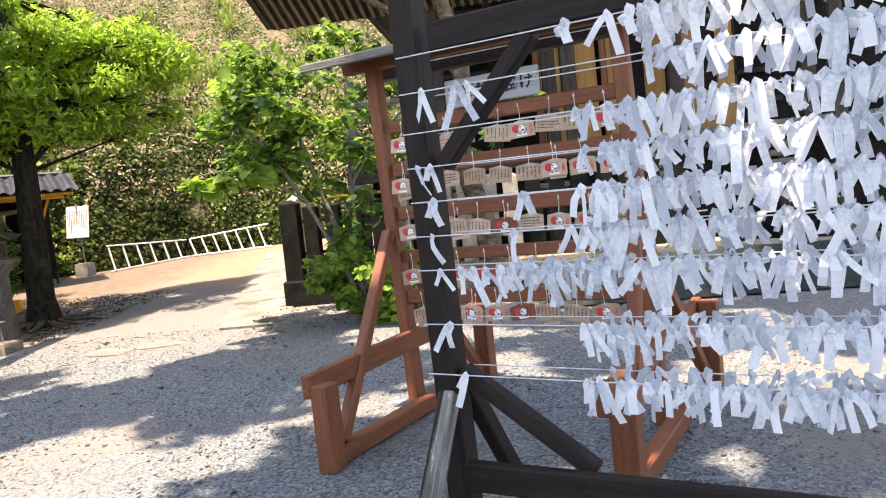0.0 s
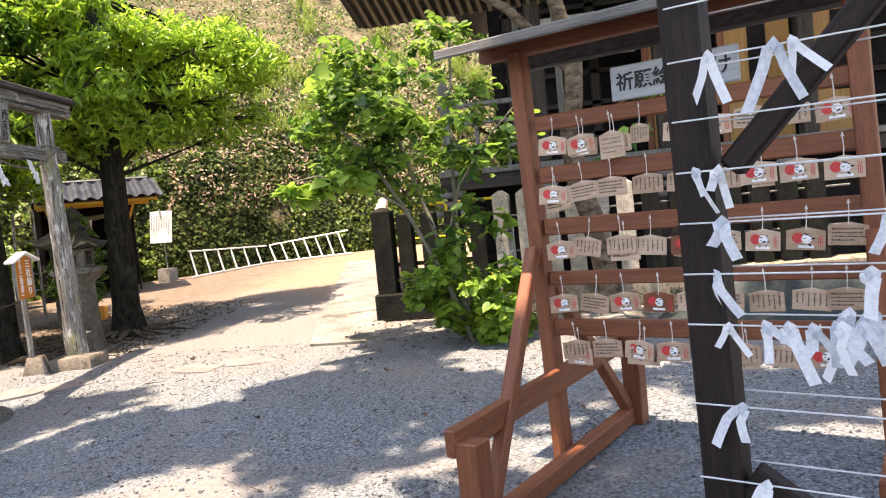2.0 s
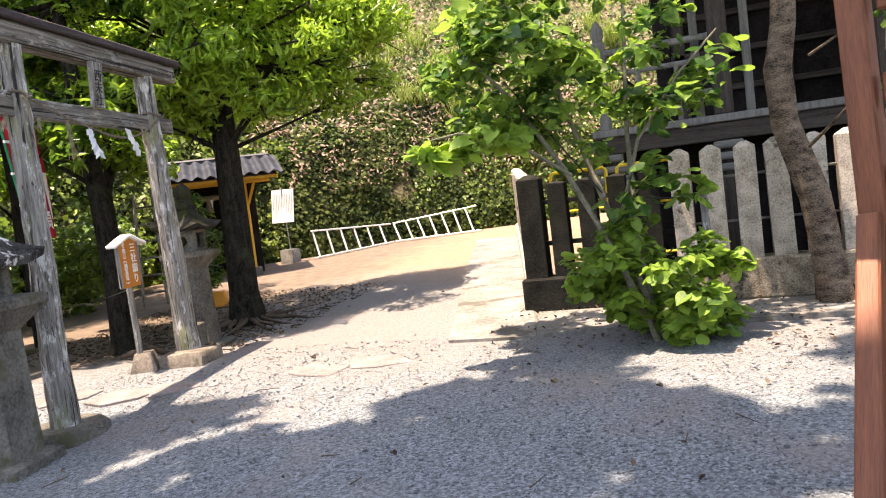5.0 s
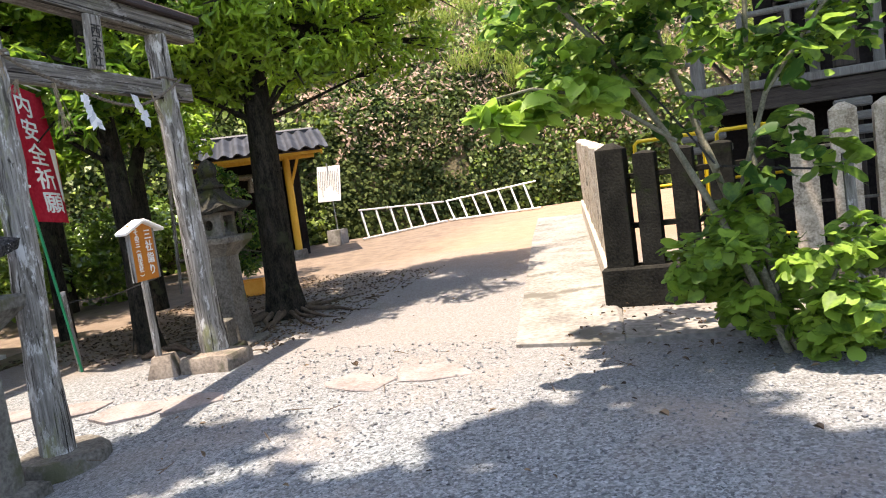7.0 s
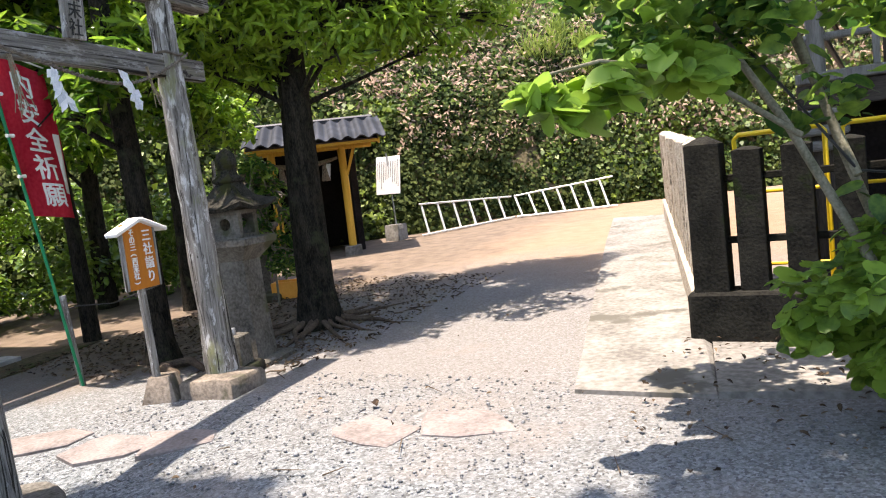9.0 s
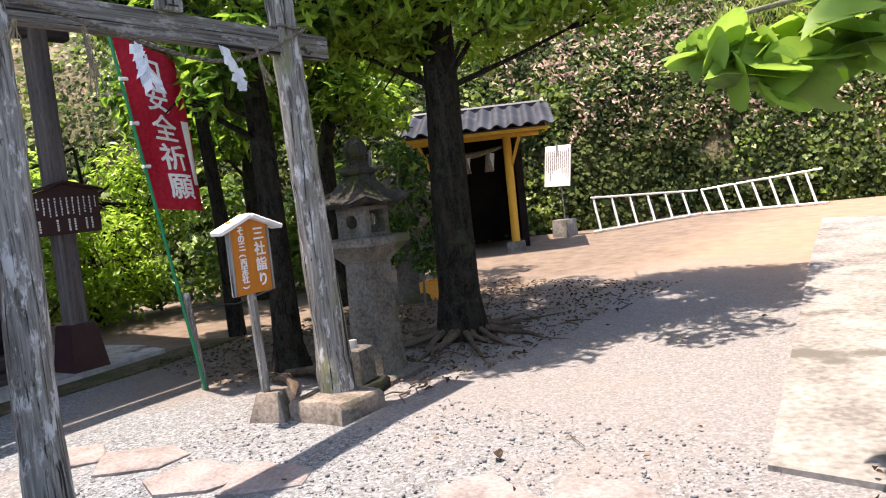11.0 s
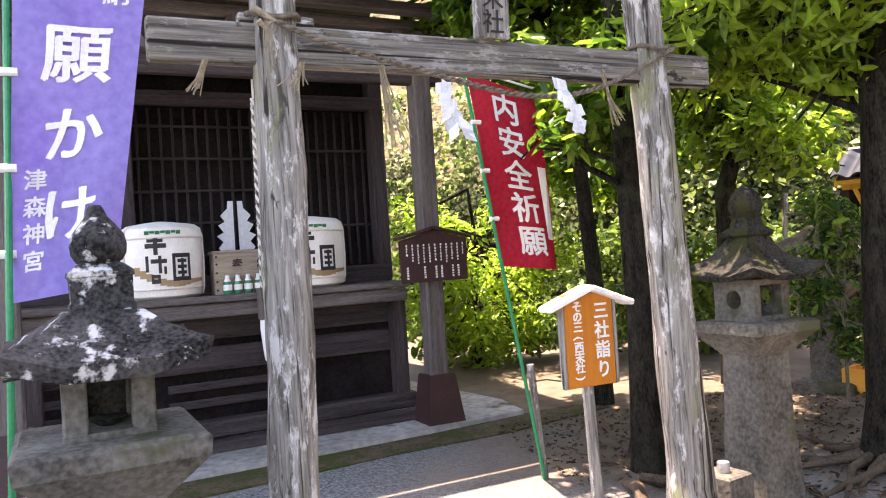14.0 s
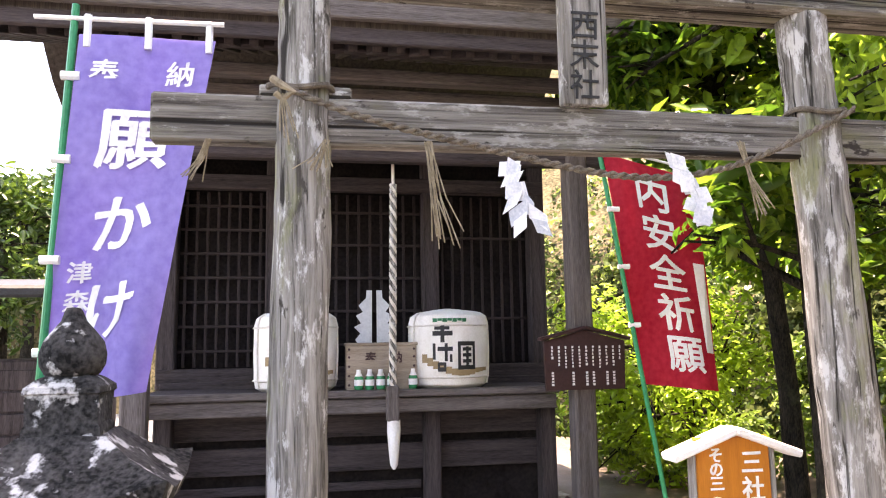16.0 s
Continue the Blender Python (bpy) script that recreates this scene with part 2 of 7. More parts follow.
M_GREENPOLE = material("green_plastic_pole", (0.003, 0.17, 0.07), (0.006, 0.26, 0.11), 6, 0.35, 0.05)
M_REDCLOTH = material("red_banner_cloth", (0.5, 0.016, 0.04), (0.68, 0.05, 0.08), 4, 0.75, 0.3, through_light=0.4)
M_PURPLE = material("violet_banner_cloth", (0.27, 0.21, 0.54), (0.41, 0.34, 0.68), 3, 0.75, 0.5, through_light=0.4)
M_CASK = material("cream_straw_wrapping", (0.68, 0.64, 0.56), (0.84, 0.81, 0.75), 9, 0.85, 0.4)
M_CASKGREEN = material("dark_green_print", (0.02, 0.12, 0.06), (0.04, 0.2, 0.1), 8, 0.7, 0.0)
M_CASKTAN = material("tan_print", (0.26, 0.18, 0.09), (0.36, 0.26, 0.15), 8, 0.7, 0.0)
M_BOXWOOD = material("grey_brown_box_wood", (0.2, 0.155, 0.115), (0.38, 0.31, 0.24), 4, 0.8, 0.3, (1, 0.6, 9))
M_SILVER = material("silver_grey_board", (0.42, 0.45, 0.47), (0.6, 0.62, 0.63), 6, 0.5, 0.05)
M_GREENGLASS = material("green_bottle", (0.01, 0.16, 0.06), (0.02, 0.28, 0.12), 6, 0.2, 0.0)
# tarpaulin colour lowered to hold the shadow it lies in
M_TARP = material("grey_green_tarpaulin", (0.02, 0.026, 0.026), (0.055, 0.066, 0.064), 3, 0.7, 0.4)
M_ORANGETARP = material("orange_plastic", (0.75, 0.28, 0.02), (0.85, 0.38, 0.05), 4, 0.5, 0.1)
M_PLASTER = material("off_white_plaster", (0.5, 0.49, 0.46), (0.66, 0.65, 0.62), 3, 0.9, 0.1)
M_SIGNGREY = material("grey_sign_board", (0.3, 0.31, 0.32), (0.46, 0.47, 0.48), 3, 0.7, 0.2, GRAIN)
M_BLACK = material("black_cable", (0.012, 0.012, 0.012), (0.03, 0.03, 0.03), 10, 0.6, 0.0)


def ground_material():
    """Gravel in the forecourt, sandy earth where the lane climbs."""
    # gravel grey leans blue: the forecourt's cool shade is put into the colour
    m = material("gravel_and_earth", (0.066, 0.08, 0.088), (0.222, 0.238, 0.242), 38, 0.95, 0.9, fine=3.2, distance=0.012)
    t = m.node_tree
    N, L = t.nodes, t.links
    b = N["Principled BSDF"]
    old = b.inputs["Base Color"].links[0].from_socket
    co = N.new("ShaderNodeTexCoord")
    vor = N.new("ShaderNodeTexVoronoi")
    vor.inputs["Scale"].default_value = 72
    L.new(co.outputs["Object"], vor.inputs["Vector"])
    bw = N.new("ShaderNodeRGBToBW")
    L.new(vor.outputs["Color"], bw.inputs[0])
    mul = N.new("ShaderNodeMixRGB")
    mul.blend_type = "OVERLAY"
    mul.inputs[0].default_value = 0.7
    L.new(old, mul.inputs[1])
    L.new(bw.outputs[0], mul.inputs[2])
    sep = N.new("ShaderNodeSeparateXYZ")
    L.new(co.outputs["Object"], sep.inputs[0])
    big = N.new("ShaderNodeTexNoise")
    big.inputs["Scale"].default_value, big.inputs["Detail"].default_value = 0.9, 6
    L.new(co.outputs["Object"], big.inputs["Vector"])
    def mask(socket, lo, hi):
        ad = N.new("ShaderNodeMath")
        ad.operation = "MULTIPLY_ADD"
        L.new(big.outputs[0], ad.inputs[0])
        ad.inputs[1].default_value = 2.2
        L.new(socket, ad.inputs[2])
        mr = N.new("ShaderNodeMapRange")
        mr.inputs["From Min"].default_value, mr.inputs["From Max"].default_value = lo + 1.1, hi + 1.1
        L.new(ad.outputs[0], mr.inputs[0])
        return mr.outputs[0]
    earth = N.new("ShaderNodeMixRGB")
    en = N.new("ShaderNodeTexNoise")
    en.inputs["Scale"].default_value, en.inputs["Detail"].default_value = 5, 8
    L.new(co.outputs["Object"], en.inputs["Vector"])
    L.new(en.outputs[0], earth.inputs[0])
    earth.inputs[1].default_value, earth.inputs[2].default_value = (0.18, 0.122, 0.08, 1), (0.3, 0.215, 0.15, 1)
    # thin sandy earth showing between the stones
    bare, br = N.new("ShaderNodeMixRGB"), N.new("ShaderNodeMapRange")
    bn = N.new("ShaderNodeTexNoise")
    bn.inputs["Scale"].default_value, bn.inputs["Detail"].default_value = 0.75, 7
    L.new(co.outputs["Object"], bn.inputs["Vector"])
    br.inputs["From Min"].default_value, br.inputs["From Max"].default_value, br.inputs["To Max"].default_value = 0.47, 0.66, 0.75
    L.new(bn.outputs[0], br.inputs[0])
    # more of the warm tone beyond the forecourt paints the sunlit lane
    lane, most = N.new("ShaderNodeMath"), N.new("ShaderNodeMath")
    lane.operation, most.operation = "MULTIPLY", "MAXIMUM"
    L.new(mask(sep.outputs[1], 6.9, 9.2), lane.inputs[0])
    lane.inputs[1].default_value = 0.55
    L.new(br.outputs[0], most.inputs[0])
    L.new(lane.outputs[0], most.inputs[1])
    L.new(most.outputs[0], bare.inputs[0])
    L.new(mul.outputs[0], bare.inputs[1])
    bare.inputs[2].default_value = (0.205, 0.176, 0.155, 1)
    mix = N.new("ShaderNodeMixRGB")
    L.new(mask(sep.outputs[1], 11.6, 14.4), mix.inputs[0])
    L.new(bare.outputs[0], mix.inputs[1])
    L.new(earth.outputs[0], mix.inputs[2])
    soil = N.new("ShaderNodeMixRGB")
    neg = N.new("ShaderNodeMath")
    neg.operation = "MULTIPLY"
    neg.inputs[1].default_value = -1
    L.new(sep.outputs[0], neg.inputs[0])
    both = N.new("ShaderNodeMath")
    both.operation = "MULTIPLY"
    L.new(mask(neg.outputs[0], 5.7, 6.9), both.inputs[0])
    L.new(mask(sep.outputs[1], 7.9, 9.2), both.inputs[1])
    L.new(both.outputs[0], soil.inputs[0])
    L.new(mix.outputs[0], soil.inputs[1])
    dark = N.new("ShaderNodeMixRGB")
    L.new(en.outputs[0], dark.inputs[0])
    dark.inputs[1].default_value, dark.inputs[2].default_value = (0.06, 0.047, 0.036, 1), (0.235, 0.18, 0.135, 1)
    L.new(dark.outputs[0], soil.inputs[2])
    L.new(soil.outputs[0], b.inputs["Base Color"])
    return m


M_GROUND = ground_material()

# ---- building blocks ----
WHERE = {}


class Mesh:
    """Collects vertices and faces of one mesh."""

    def __init__(self):
        self.v, self.f = [], []

    def add(self, verts, faces):
        k = len(self.v)
        self.v.extend([tuple(p) for p in verts])
        self.f.extend([tuple(i + k for i in f) for f in faces])
        return self

    def box(self, lo, hi, chamfer=0.004, m=None):
        """A box with chamfered edges."""
        c = min(chamfer, *(0.45 * (h - l) for l, h in zip(lo, hi)))
        pts, idx = [], {}
        for sx in (0, 1):
            for sy in (0, 1):
                for sz in (0, 1):
                    for ax in range(3):
                        p = []
                        for k, s in enumerate((sx, sy, sz)):
                            e = hi[k] if s else lo[k]
                            p.append(e if k == ax else e + (-c if s else c))
                        idx[sx, sy, sz, ax] = len(pts)
                        pts.append(Vector(p) if m is None else m @ Vector(p))
        faces = []
        for ax in range(3):
            o1, o2 = (ax + 1) % 3, (ax + 2) % 3
            for s in (0, 1):
                loop = []
                for a, b in ((0, 0), (1, 0), (1, 1), (0, 1)):
                    k = [0, 0, 0]
                    k[ax], k[o1], k[o2] = s, a, b
                    loop.append(idx[(*k, ax)])
                faces.append(loop if s else loop[::-1])
        for ax in range(3):
            o1, o2 = (ax + 1) % 3, (ax + 2) % 3
            for a in (0, 1):
                for b in (0, 1):
                    k0, k1 = [0, 0, 0], [0, 0, 0]
                    k0[o1] = k1[o1] = a
                    k0[o2] = k1[o2] = b
                    k0[ax], k1[ax] = 0, 1
                    q = [idx[(*k0, o1)], idx[(*k1, o1)], idx[(*k1, o2)], idx[(*k0, o2)]]
                    faces.append(q if a != b else q[::-1])
        for sx in (0, 1):
            for sy in (0, 1):
                for sz in (0, 1):
                    tri = [idx[sx, sy, sz, k] for k in range(3)]
                    faces.append(tri if (sx + sy + sz) % 2 else tri[::-1])
        return self.add(pts, faces)

    def tube(self, pts, radii, seg=8, wobble=0.0, cap=True):
        """A round limb through points with a radius at each."""
        pts = [Vector(p) for p in pts]
        if isinstance(radii, (int, float)):
            radii = [radii] * len(pts)
        rings, ref = [], Vector((0.3, 0.9, 0.2))
        for i, p in enumerate(pts):
            d = (pts[min(i + 1, len(pts) - 1)] - pts[max(i - 1, 0)]).normalized()
            x = d.cross(ref)
            if x.length < 0.05:
                x = d.cross(Vector((1, 0, 0)))
            x.normalize()
            ref = x.cross(d)
            ref.normalize()
            for k in range(seg):
                a = 2 * math.pi * k / seg
                r = radii[i] * (1 + wobble * noise.noise(Vector((math.cos(a) * 2, math.sin(a) * 2, i * 0.7 + p.x * 3))))
                rings.append(p + x * (r * math.cos(a)) + ref * (r * math.sin(a)))
        faces = []
        for i in range(len(pts) - 1):
            for k in range(seg):
                k2 = (k + 1) % seg
                faces.append((i * seg + k, i * seg + k2, (i + 1) * seg + k2, (i + 1) * seg + k))
        if cap:
            faces.append(tuple(range(seg))[::-1])
            faces.append(tuple((len(pts) - 1) * seg + k for k in range(seg)))
        return self.add(rings, faces)

    def lathe(self, profile, seg=20, square=False, m=None, wobble=0.0):
        """Turns (radius, height) rings round the z axis; square gives a four-sided form with slightly hollow sides."""
        if square:
            seg = 16
        ring = []
        for r, z in profile:
            for k in range(seg):
                a = 2 * math.pi * (k + (0.5 if not square else 0)) / seg
                if square:
                    c, s = math.cos(a), math.sin(a)
                    q = r / max(abs(c), abs(s))
                    p = Vector((c * q, s * q, z))
                else:
                    p = Vector((r * math.cos(a), r * math.sin(a), z))
                if wobble:
                    p += wobble * noise.noise_vector(p * 9)
                ring.append(p if m is None else m @ p)
        faces = []
        for i in range(len(profile) - 1):
            for k in range(seg):
                k2 = (k + 1) % seg
                faces.append((i * seg + k, i * seg + k2, (i + 1) * seg + k2, (i + 1) * seg + k))
        faces.append(tuple(range(seg))[::-1])
        faces.append(tuple((len(profile) - 1) * seg + k for k in range(seg)))
        return self.add(ring, faces)

    def data(self, name, smooth=35):
        me = bpy.data.meshes.new(name)
        me.from_pydata(self.v, [], self.f)
        me.update()
        if smooth:
            me.shade_smooth()
            me.set_sharp_from_angle(angle=radians(smooth))
        return me


def thing(name, at, label, category, group=""):
    ob = new(name)
    ob.empty_display_size = 0.1
    ob.location = at
    WHERE[ob] = Matrix.Translation(at)
    return tagged(ob, label, category, group)


def part(name, me, mat, parent, m=None, label="", smooth=35):
    """One mesh as a part, at the world pose m."""
    if isinstance(me, Mesh):
        me = me.data(name, smooth)
    if not me.materials:
        me.materials.append(mat)
    ob = new(name, me)
    m = Matrix() if m is None else m
    ob.parent = parent
    ob.matrix_basis = WHERE[parent].inverted() @ m
    WHERE[ob] = m
    return tagged(ob, label)


def solid(name, me, mat, label, category, m=None, group="", kind="", smooth=35):
    """A thing of one mesh."""
    if isinstance(me, Mesh):
        me = me.data(name, smooth)
    if not me.materials:
        me.materials.append(mat)
    ob = new(name, me)
    ob.matrix_basis = Matrix() if m is None else m
    WHERE[ob] = ob.matrix_basis.copy()
    return tagged(ob, label, category, group, kind)


def along(p0, p1, face=(0, 0, 1)):
    """A pose at p0 whose z axis runs to p1 and whose y axis leans to face."""
    p0, p1 = Vector(p0), Vector(p1)
    z = (p1 - p0).normalized()
    x = Vector(face).cross(z)
    if x.length < 1e-3:
        x = Vector((1, 0, 0)).cross(z)
    x.normalize()
    y = z.cross(x)
    m = Matrix((x, y, z)).transposed().to_4x4()
    m.translation = p0
    return m


def beam(name, p0, p1, w, h, mat, parent, face=(0, 0, 1), chamfer=0.006, label="", ext=0.0):
    """A squared timber from p0 to p1: w across, h in the direction of face."""
    m = along(p0, p1, face)
    n = (Vector(p1) - Vector(p0)).length
    me = Mesh().box((-w / 2, -h / 2, -ext), (w / 2, h / 2, n + ext), chamfer)
    return part(name, me, mat, parent, m, label)


def facing(origin, right, up=(0, 0, 1)):
    """A pose whose x runs right, y up, and z out of the face."""
    x, y = Vector(right).normalized(), Vector(up).normalized()
    z = x.cross(y).normalized()
    y = z.cross(x)
    m = Matrix((x, y, z)).transposed().to_4x4()
    m.translation = Vector(origin)
    return m


LETTERS = {}


def lettering(body, size, depth=0.0015, bold=0.0):
    """The mesh of some writing in the built-in font, centred on its origin, upright columns where lines hold one sign each."""
    key = (body, size, depth, bold)
    if key in LETTERS:
        return LETTERS[key]
    cu = bpy.data.curves.new("lettering", "FONT")
    cu.body, cu.size, cu.align_x, cu.align_y = body, size, "CENTER", "CENTER"
    cu.extrude, cu.offset, cu.space_line, cu.resolution_u = depth, bold, 0.95, 2
    ob = new("lettering", cu)
    bpy.context.view_layer.update()
    me = bpy.data.meshes.new_from_object(ob.evaluated_get(bpy.context.evaluated_depsgraph_get()))
    bpy.data.objects.remove(ob)
    LETTERS[key] = me
    return me


def write(body, size, mat, parent, m, depth=0.0015, bold=0.0, label=""):
    return part("lettering", lettering(body, size, depth, bold).copy(), mat, parent, m, label)


def leaves(name, centre, normal, size, aspect, mat, fold=0.25, shape="leaf", smooth=0):
    """Many leaves as one mesh from arrays of places, normals and lengths."""
    n = len(centre)
    rng = np.random.default_rng(len(name) * 7 + n)
    normal = normal / (np.linalg.norm(normal, axis=1, keepdims=True) + 1e-9)
    ax = rng.normal(size=(n, 3))
    ax -= normal * np.sum(ax * normal, axis=1, keepdims=True)
    ax /= np.linalg.norm(ax, axis=1, keepdims=True) + 1e-9
    side = np.cross(normal, ax)
    L = size[:, None]
    W = L * aspect
    up = normal * (W * fold)
    if shape == "leaf":
        v = np.stack([centre - ax * L * 0.5, centre - ax * L * 0.22 + side * W * 0.5 + up, centre + ax * L * 0.15 + side * W * 0.42 + up,
                      centre + ax * L * 0.5 - up, centre + ax * L * 0.15 - side * W * 0.42 + up, centre - ax * L * 0.22 - side * W * 0.5 + up], axis=1)
        f = np.array([[0, 3, 2, 1], [0, 5, 4, 3]])
    elif shape == "heart":
        spine = [centre - ax * L * 0.36, centre - ax * L * 0.12, centre + ax * L * 0.15, centre + ax * L * 0.5 - up]
        rim = ((-0.5, 0.2, 0.5), (-0.42, 0.4, 0.9), (-0.22, 0.5, 1.0), (0.02, 0.46, 0.9), (0.24, 0.3, 0.5), (0.38, 0.14, 0.0))
        v = np.stack(spine + [centre + ax * L * a + side * W * (b * q) + up * c for q in (1, -1) for a, b, c in rim], axis=1)
        f = np.array([[0, 1, 5, 4], [1, 7, 6, 5], [1, 2, 8, 7], [2, 3, 9, 8], [0, 10, 11, 1], [1, 11, 12, 13], [1, 13, 14, 2], [2, 14, 15, 3]])
    else:
        v = np.stack([centre - ax * L * 0.5, centre + side * W * 0.5 + up, centre + ax * L * 0.5, centre - side * W * 0.5 + up], axis=1)
        f = np.array([[0, 1, 2, 3]])
    k = v.shape[1]
    faces = (f[None] + (np.arange(n) * k)[:, None, None]).reshape(-1, 4)
    me = bpy.data.meshes.new(name)
    me.vertices.add(n * k)
    me.vertices.foreach_set("co", v.reshape(-1).astype(np.float32))
    me.loops.add(faces.size)
    me.loops.foreach_set("vertex_index", faces.reshape(-1).astype(np.int32))
    me.polygons.add(len(faces))
    me.polygons.foreach_set("loop_start", (np.arange(len(faces)) * 4).astype(np.int32))
    me.update(calc_edges=True)
    me.validate()
    me.materials.append(mat)
    return me


def cloud(clumps, per, size, mat, name, aspect=0.4, up=0.6, seed=1, fold=0.25, jitter=0.35, shape="leaf"):
    """Leaves scattered in clumps: rows of (x, y, z, radius)."""
    rng = np.random.default_rng(seed)
    c = np.array(clumps, float)
    w = c[:, 3] ** 2
    pick = rng.choice(len(c), size=per, p=w / w.sum())
    d = rng.normal(size=(per, 3))
    d /= np.linalg.norm(d, axis=1, keepdims=True)
    r = rng.random(per) ** 0.45
    pos = c[pick, :3] + d * (r * c[pick, 3])[:, None] * np.array([1, 1, 0.7])
    nor = d * 0.5 + rng.normal(size=(per, 3)) * 0.5 + np.array([0, 0, up])
    sz = size * (1 + jitter * rng.normal(size=per)).clip(0.45, 1.8)
    return leaves(name, pos, nor, sz, aspect, mat, fold, shape)


# ---- frames of the two settings: the small shrine with its torii, and the racks ----
TH = radians(11.0)
SU, SN = Vector((-math.sin(TH), math.cos(TH), 0)), Vector((math.cos(TH), math.sin(TH), 0))
SO = Vector((-5.15, 6.72, 0))
RU, RN = Vector((0.912, -0.41, 0)).normalized(), Vector((-0.41, -0.912, 0)).normalized()
RO, DO = Vector((-0.22, 5.2, 0)), Vector((0.22, 3.115, 0))
Z = Vector((0, 0, 1))


def S(a, d, z):
    """Along the shrine's front, out of it, and up."""
    return SO + SU * a + SN * d + Z * z


def R(a, d, z):
    return RO + RU * a + RN * d + Z * z


def D(a, d, z):
    return DO + RU * a + RN * d + Z * z


def gz(x, y):
    """Height of the ground: level forecourt, climbing lane behind."""
    t = max(0.0, y - 9.6)
    dip = -0.15 * math.exp(-((x + 5.0) ** 2 + (y - 6.2) ** 2) / 1.2)
    return dip + 0.04 * t * min(1.0, t / 1.5)


# ---- ground and hillside ----
def build_ground():
    me = Mesh()
    xs = [-400, -120, -45, -25] + [-18 + 0.5 * i for i in range(57)] + [14, 22, 45, 120, 400]
    ys = [-400, -120, -45, -20, -8] + [-4 + 0.5 * i for i in range(57)] + [28, 34, 45, 120, 400]
    for y in ys:
        for x in xs:
            near = abs(x) < 20 and -6 < y < 30
            me.v.append((x, y, gz(x, min(y, 24)) + (0.012 * noise.noise(Vector((x * 1.3, y * 1.3, 0))) if near else 0)))
    w = len(xs)
    for j in range(len(ys) - 1):
        for i in range(w - 1):
            me.f.append((j * w + i, j * w + i + 1, (j + 1) * w + i + 1, (j + 1) * w + i))
    solid("ground", me, M_GROUND, "grey gravel forecourt turning into a sandy earth lane", "ground", kind="structure", smooth=80)


FOOT = [(-24, -4), (-19, 5), (-16.2, 9.4), (-13.6, 11.6), (-12.0, 13.2), (-10.9, 15.6), (-9.6, 16.75), (-8.95, 17.1), (-7.9, 18.8), (-5.6, 19.5), (-2.5, 20.6), (4, 22), (14, 23), (30, 20)]
RISE = [(0, -0.1), (0.18, 0.5), (0.42, 1.3), (0.75, 2.2), (1.25, 3.1), (2.2, 4.1), (3.6, 5.3), (6.0, 7.6), (10, 11.5), (16, 17)]


def hill_point(s, h):
    """A point on the hillside: s along its foot, h up its profile; with the way out of it."""
    i = min(int(s), len(FOOT) - 2)
    f = s - i
    a, b = Vector(FOOT[i]), Vector(FOOT[i + 1])
    def normal_at(k):
        p, q = Vector(FOOT[max(k - 1, 0)]), Vector(FOOT[min(k + 1, len(FOOT) - 1)])
        d = (q - p).normalized()
        return Vector((-d.y, d.x))
    out = normal_at(i).lerp(normal_at(i + 1), f).normalized()
    j = min(int(h), len(RISE) - 2)
    g = h - j
    off = RISE[j][0] * (1 - g) + RISE[j + 1][0] * g
    up = RISE[j][1] * (1 - g) + RISE[j + 1][1] * g
    base = a.lerp(b, f)
    p = Vector((base.x + out.x * off, base.y + out.y * off, gz(base.x, base.y) + up))
    p += noise.noise_vector(p * 0.8) * 0.22 * min(1, h) + noise.noise_vector(p * 2.3) * 0.07 * min(1, h)
    return p, Vector((-out.x, -out.y, 0.55))


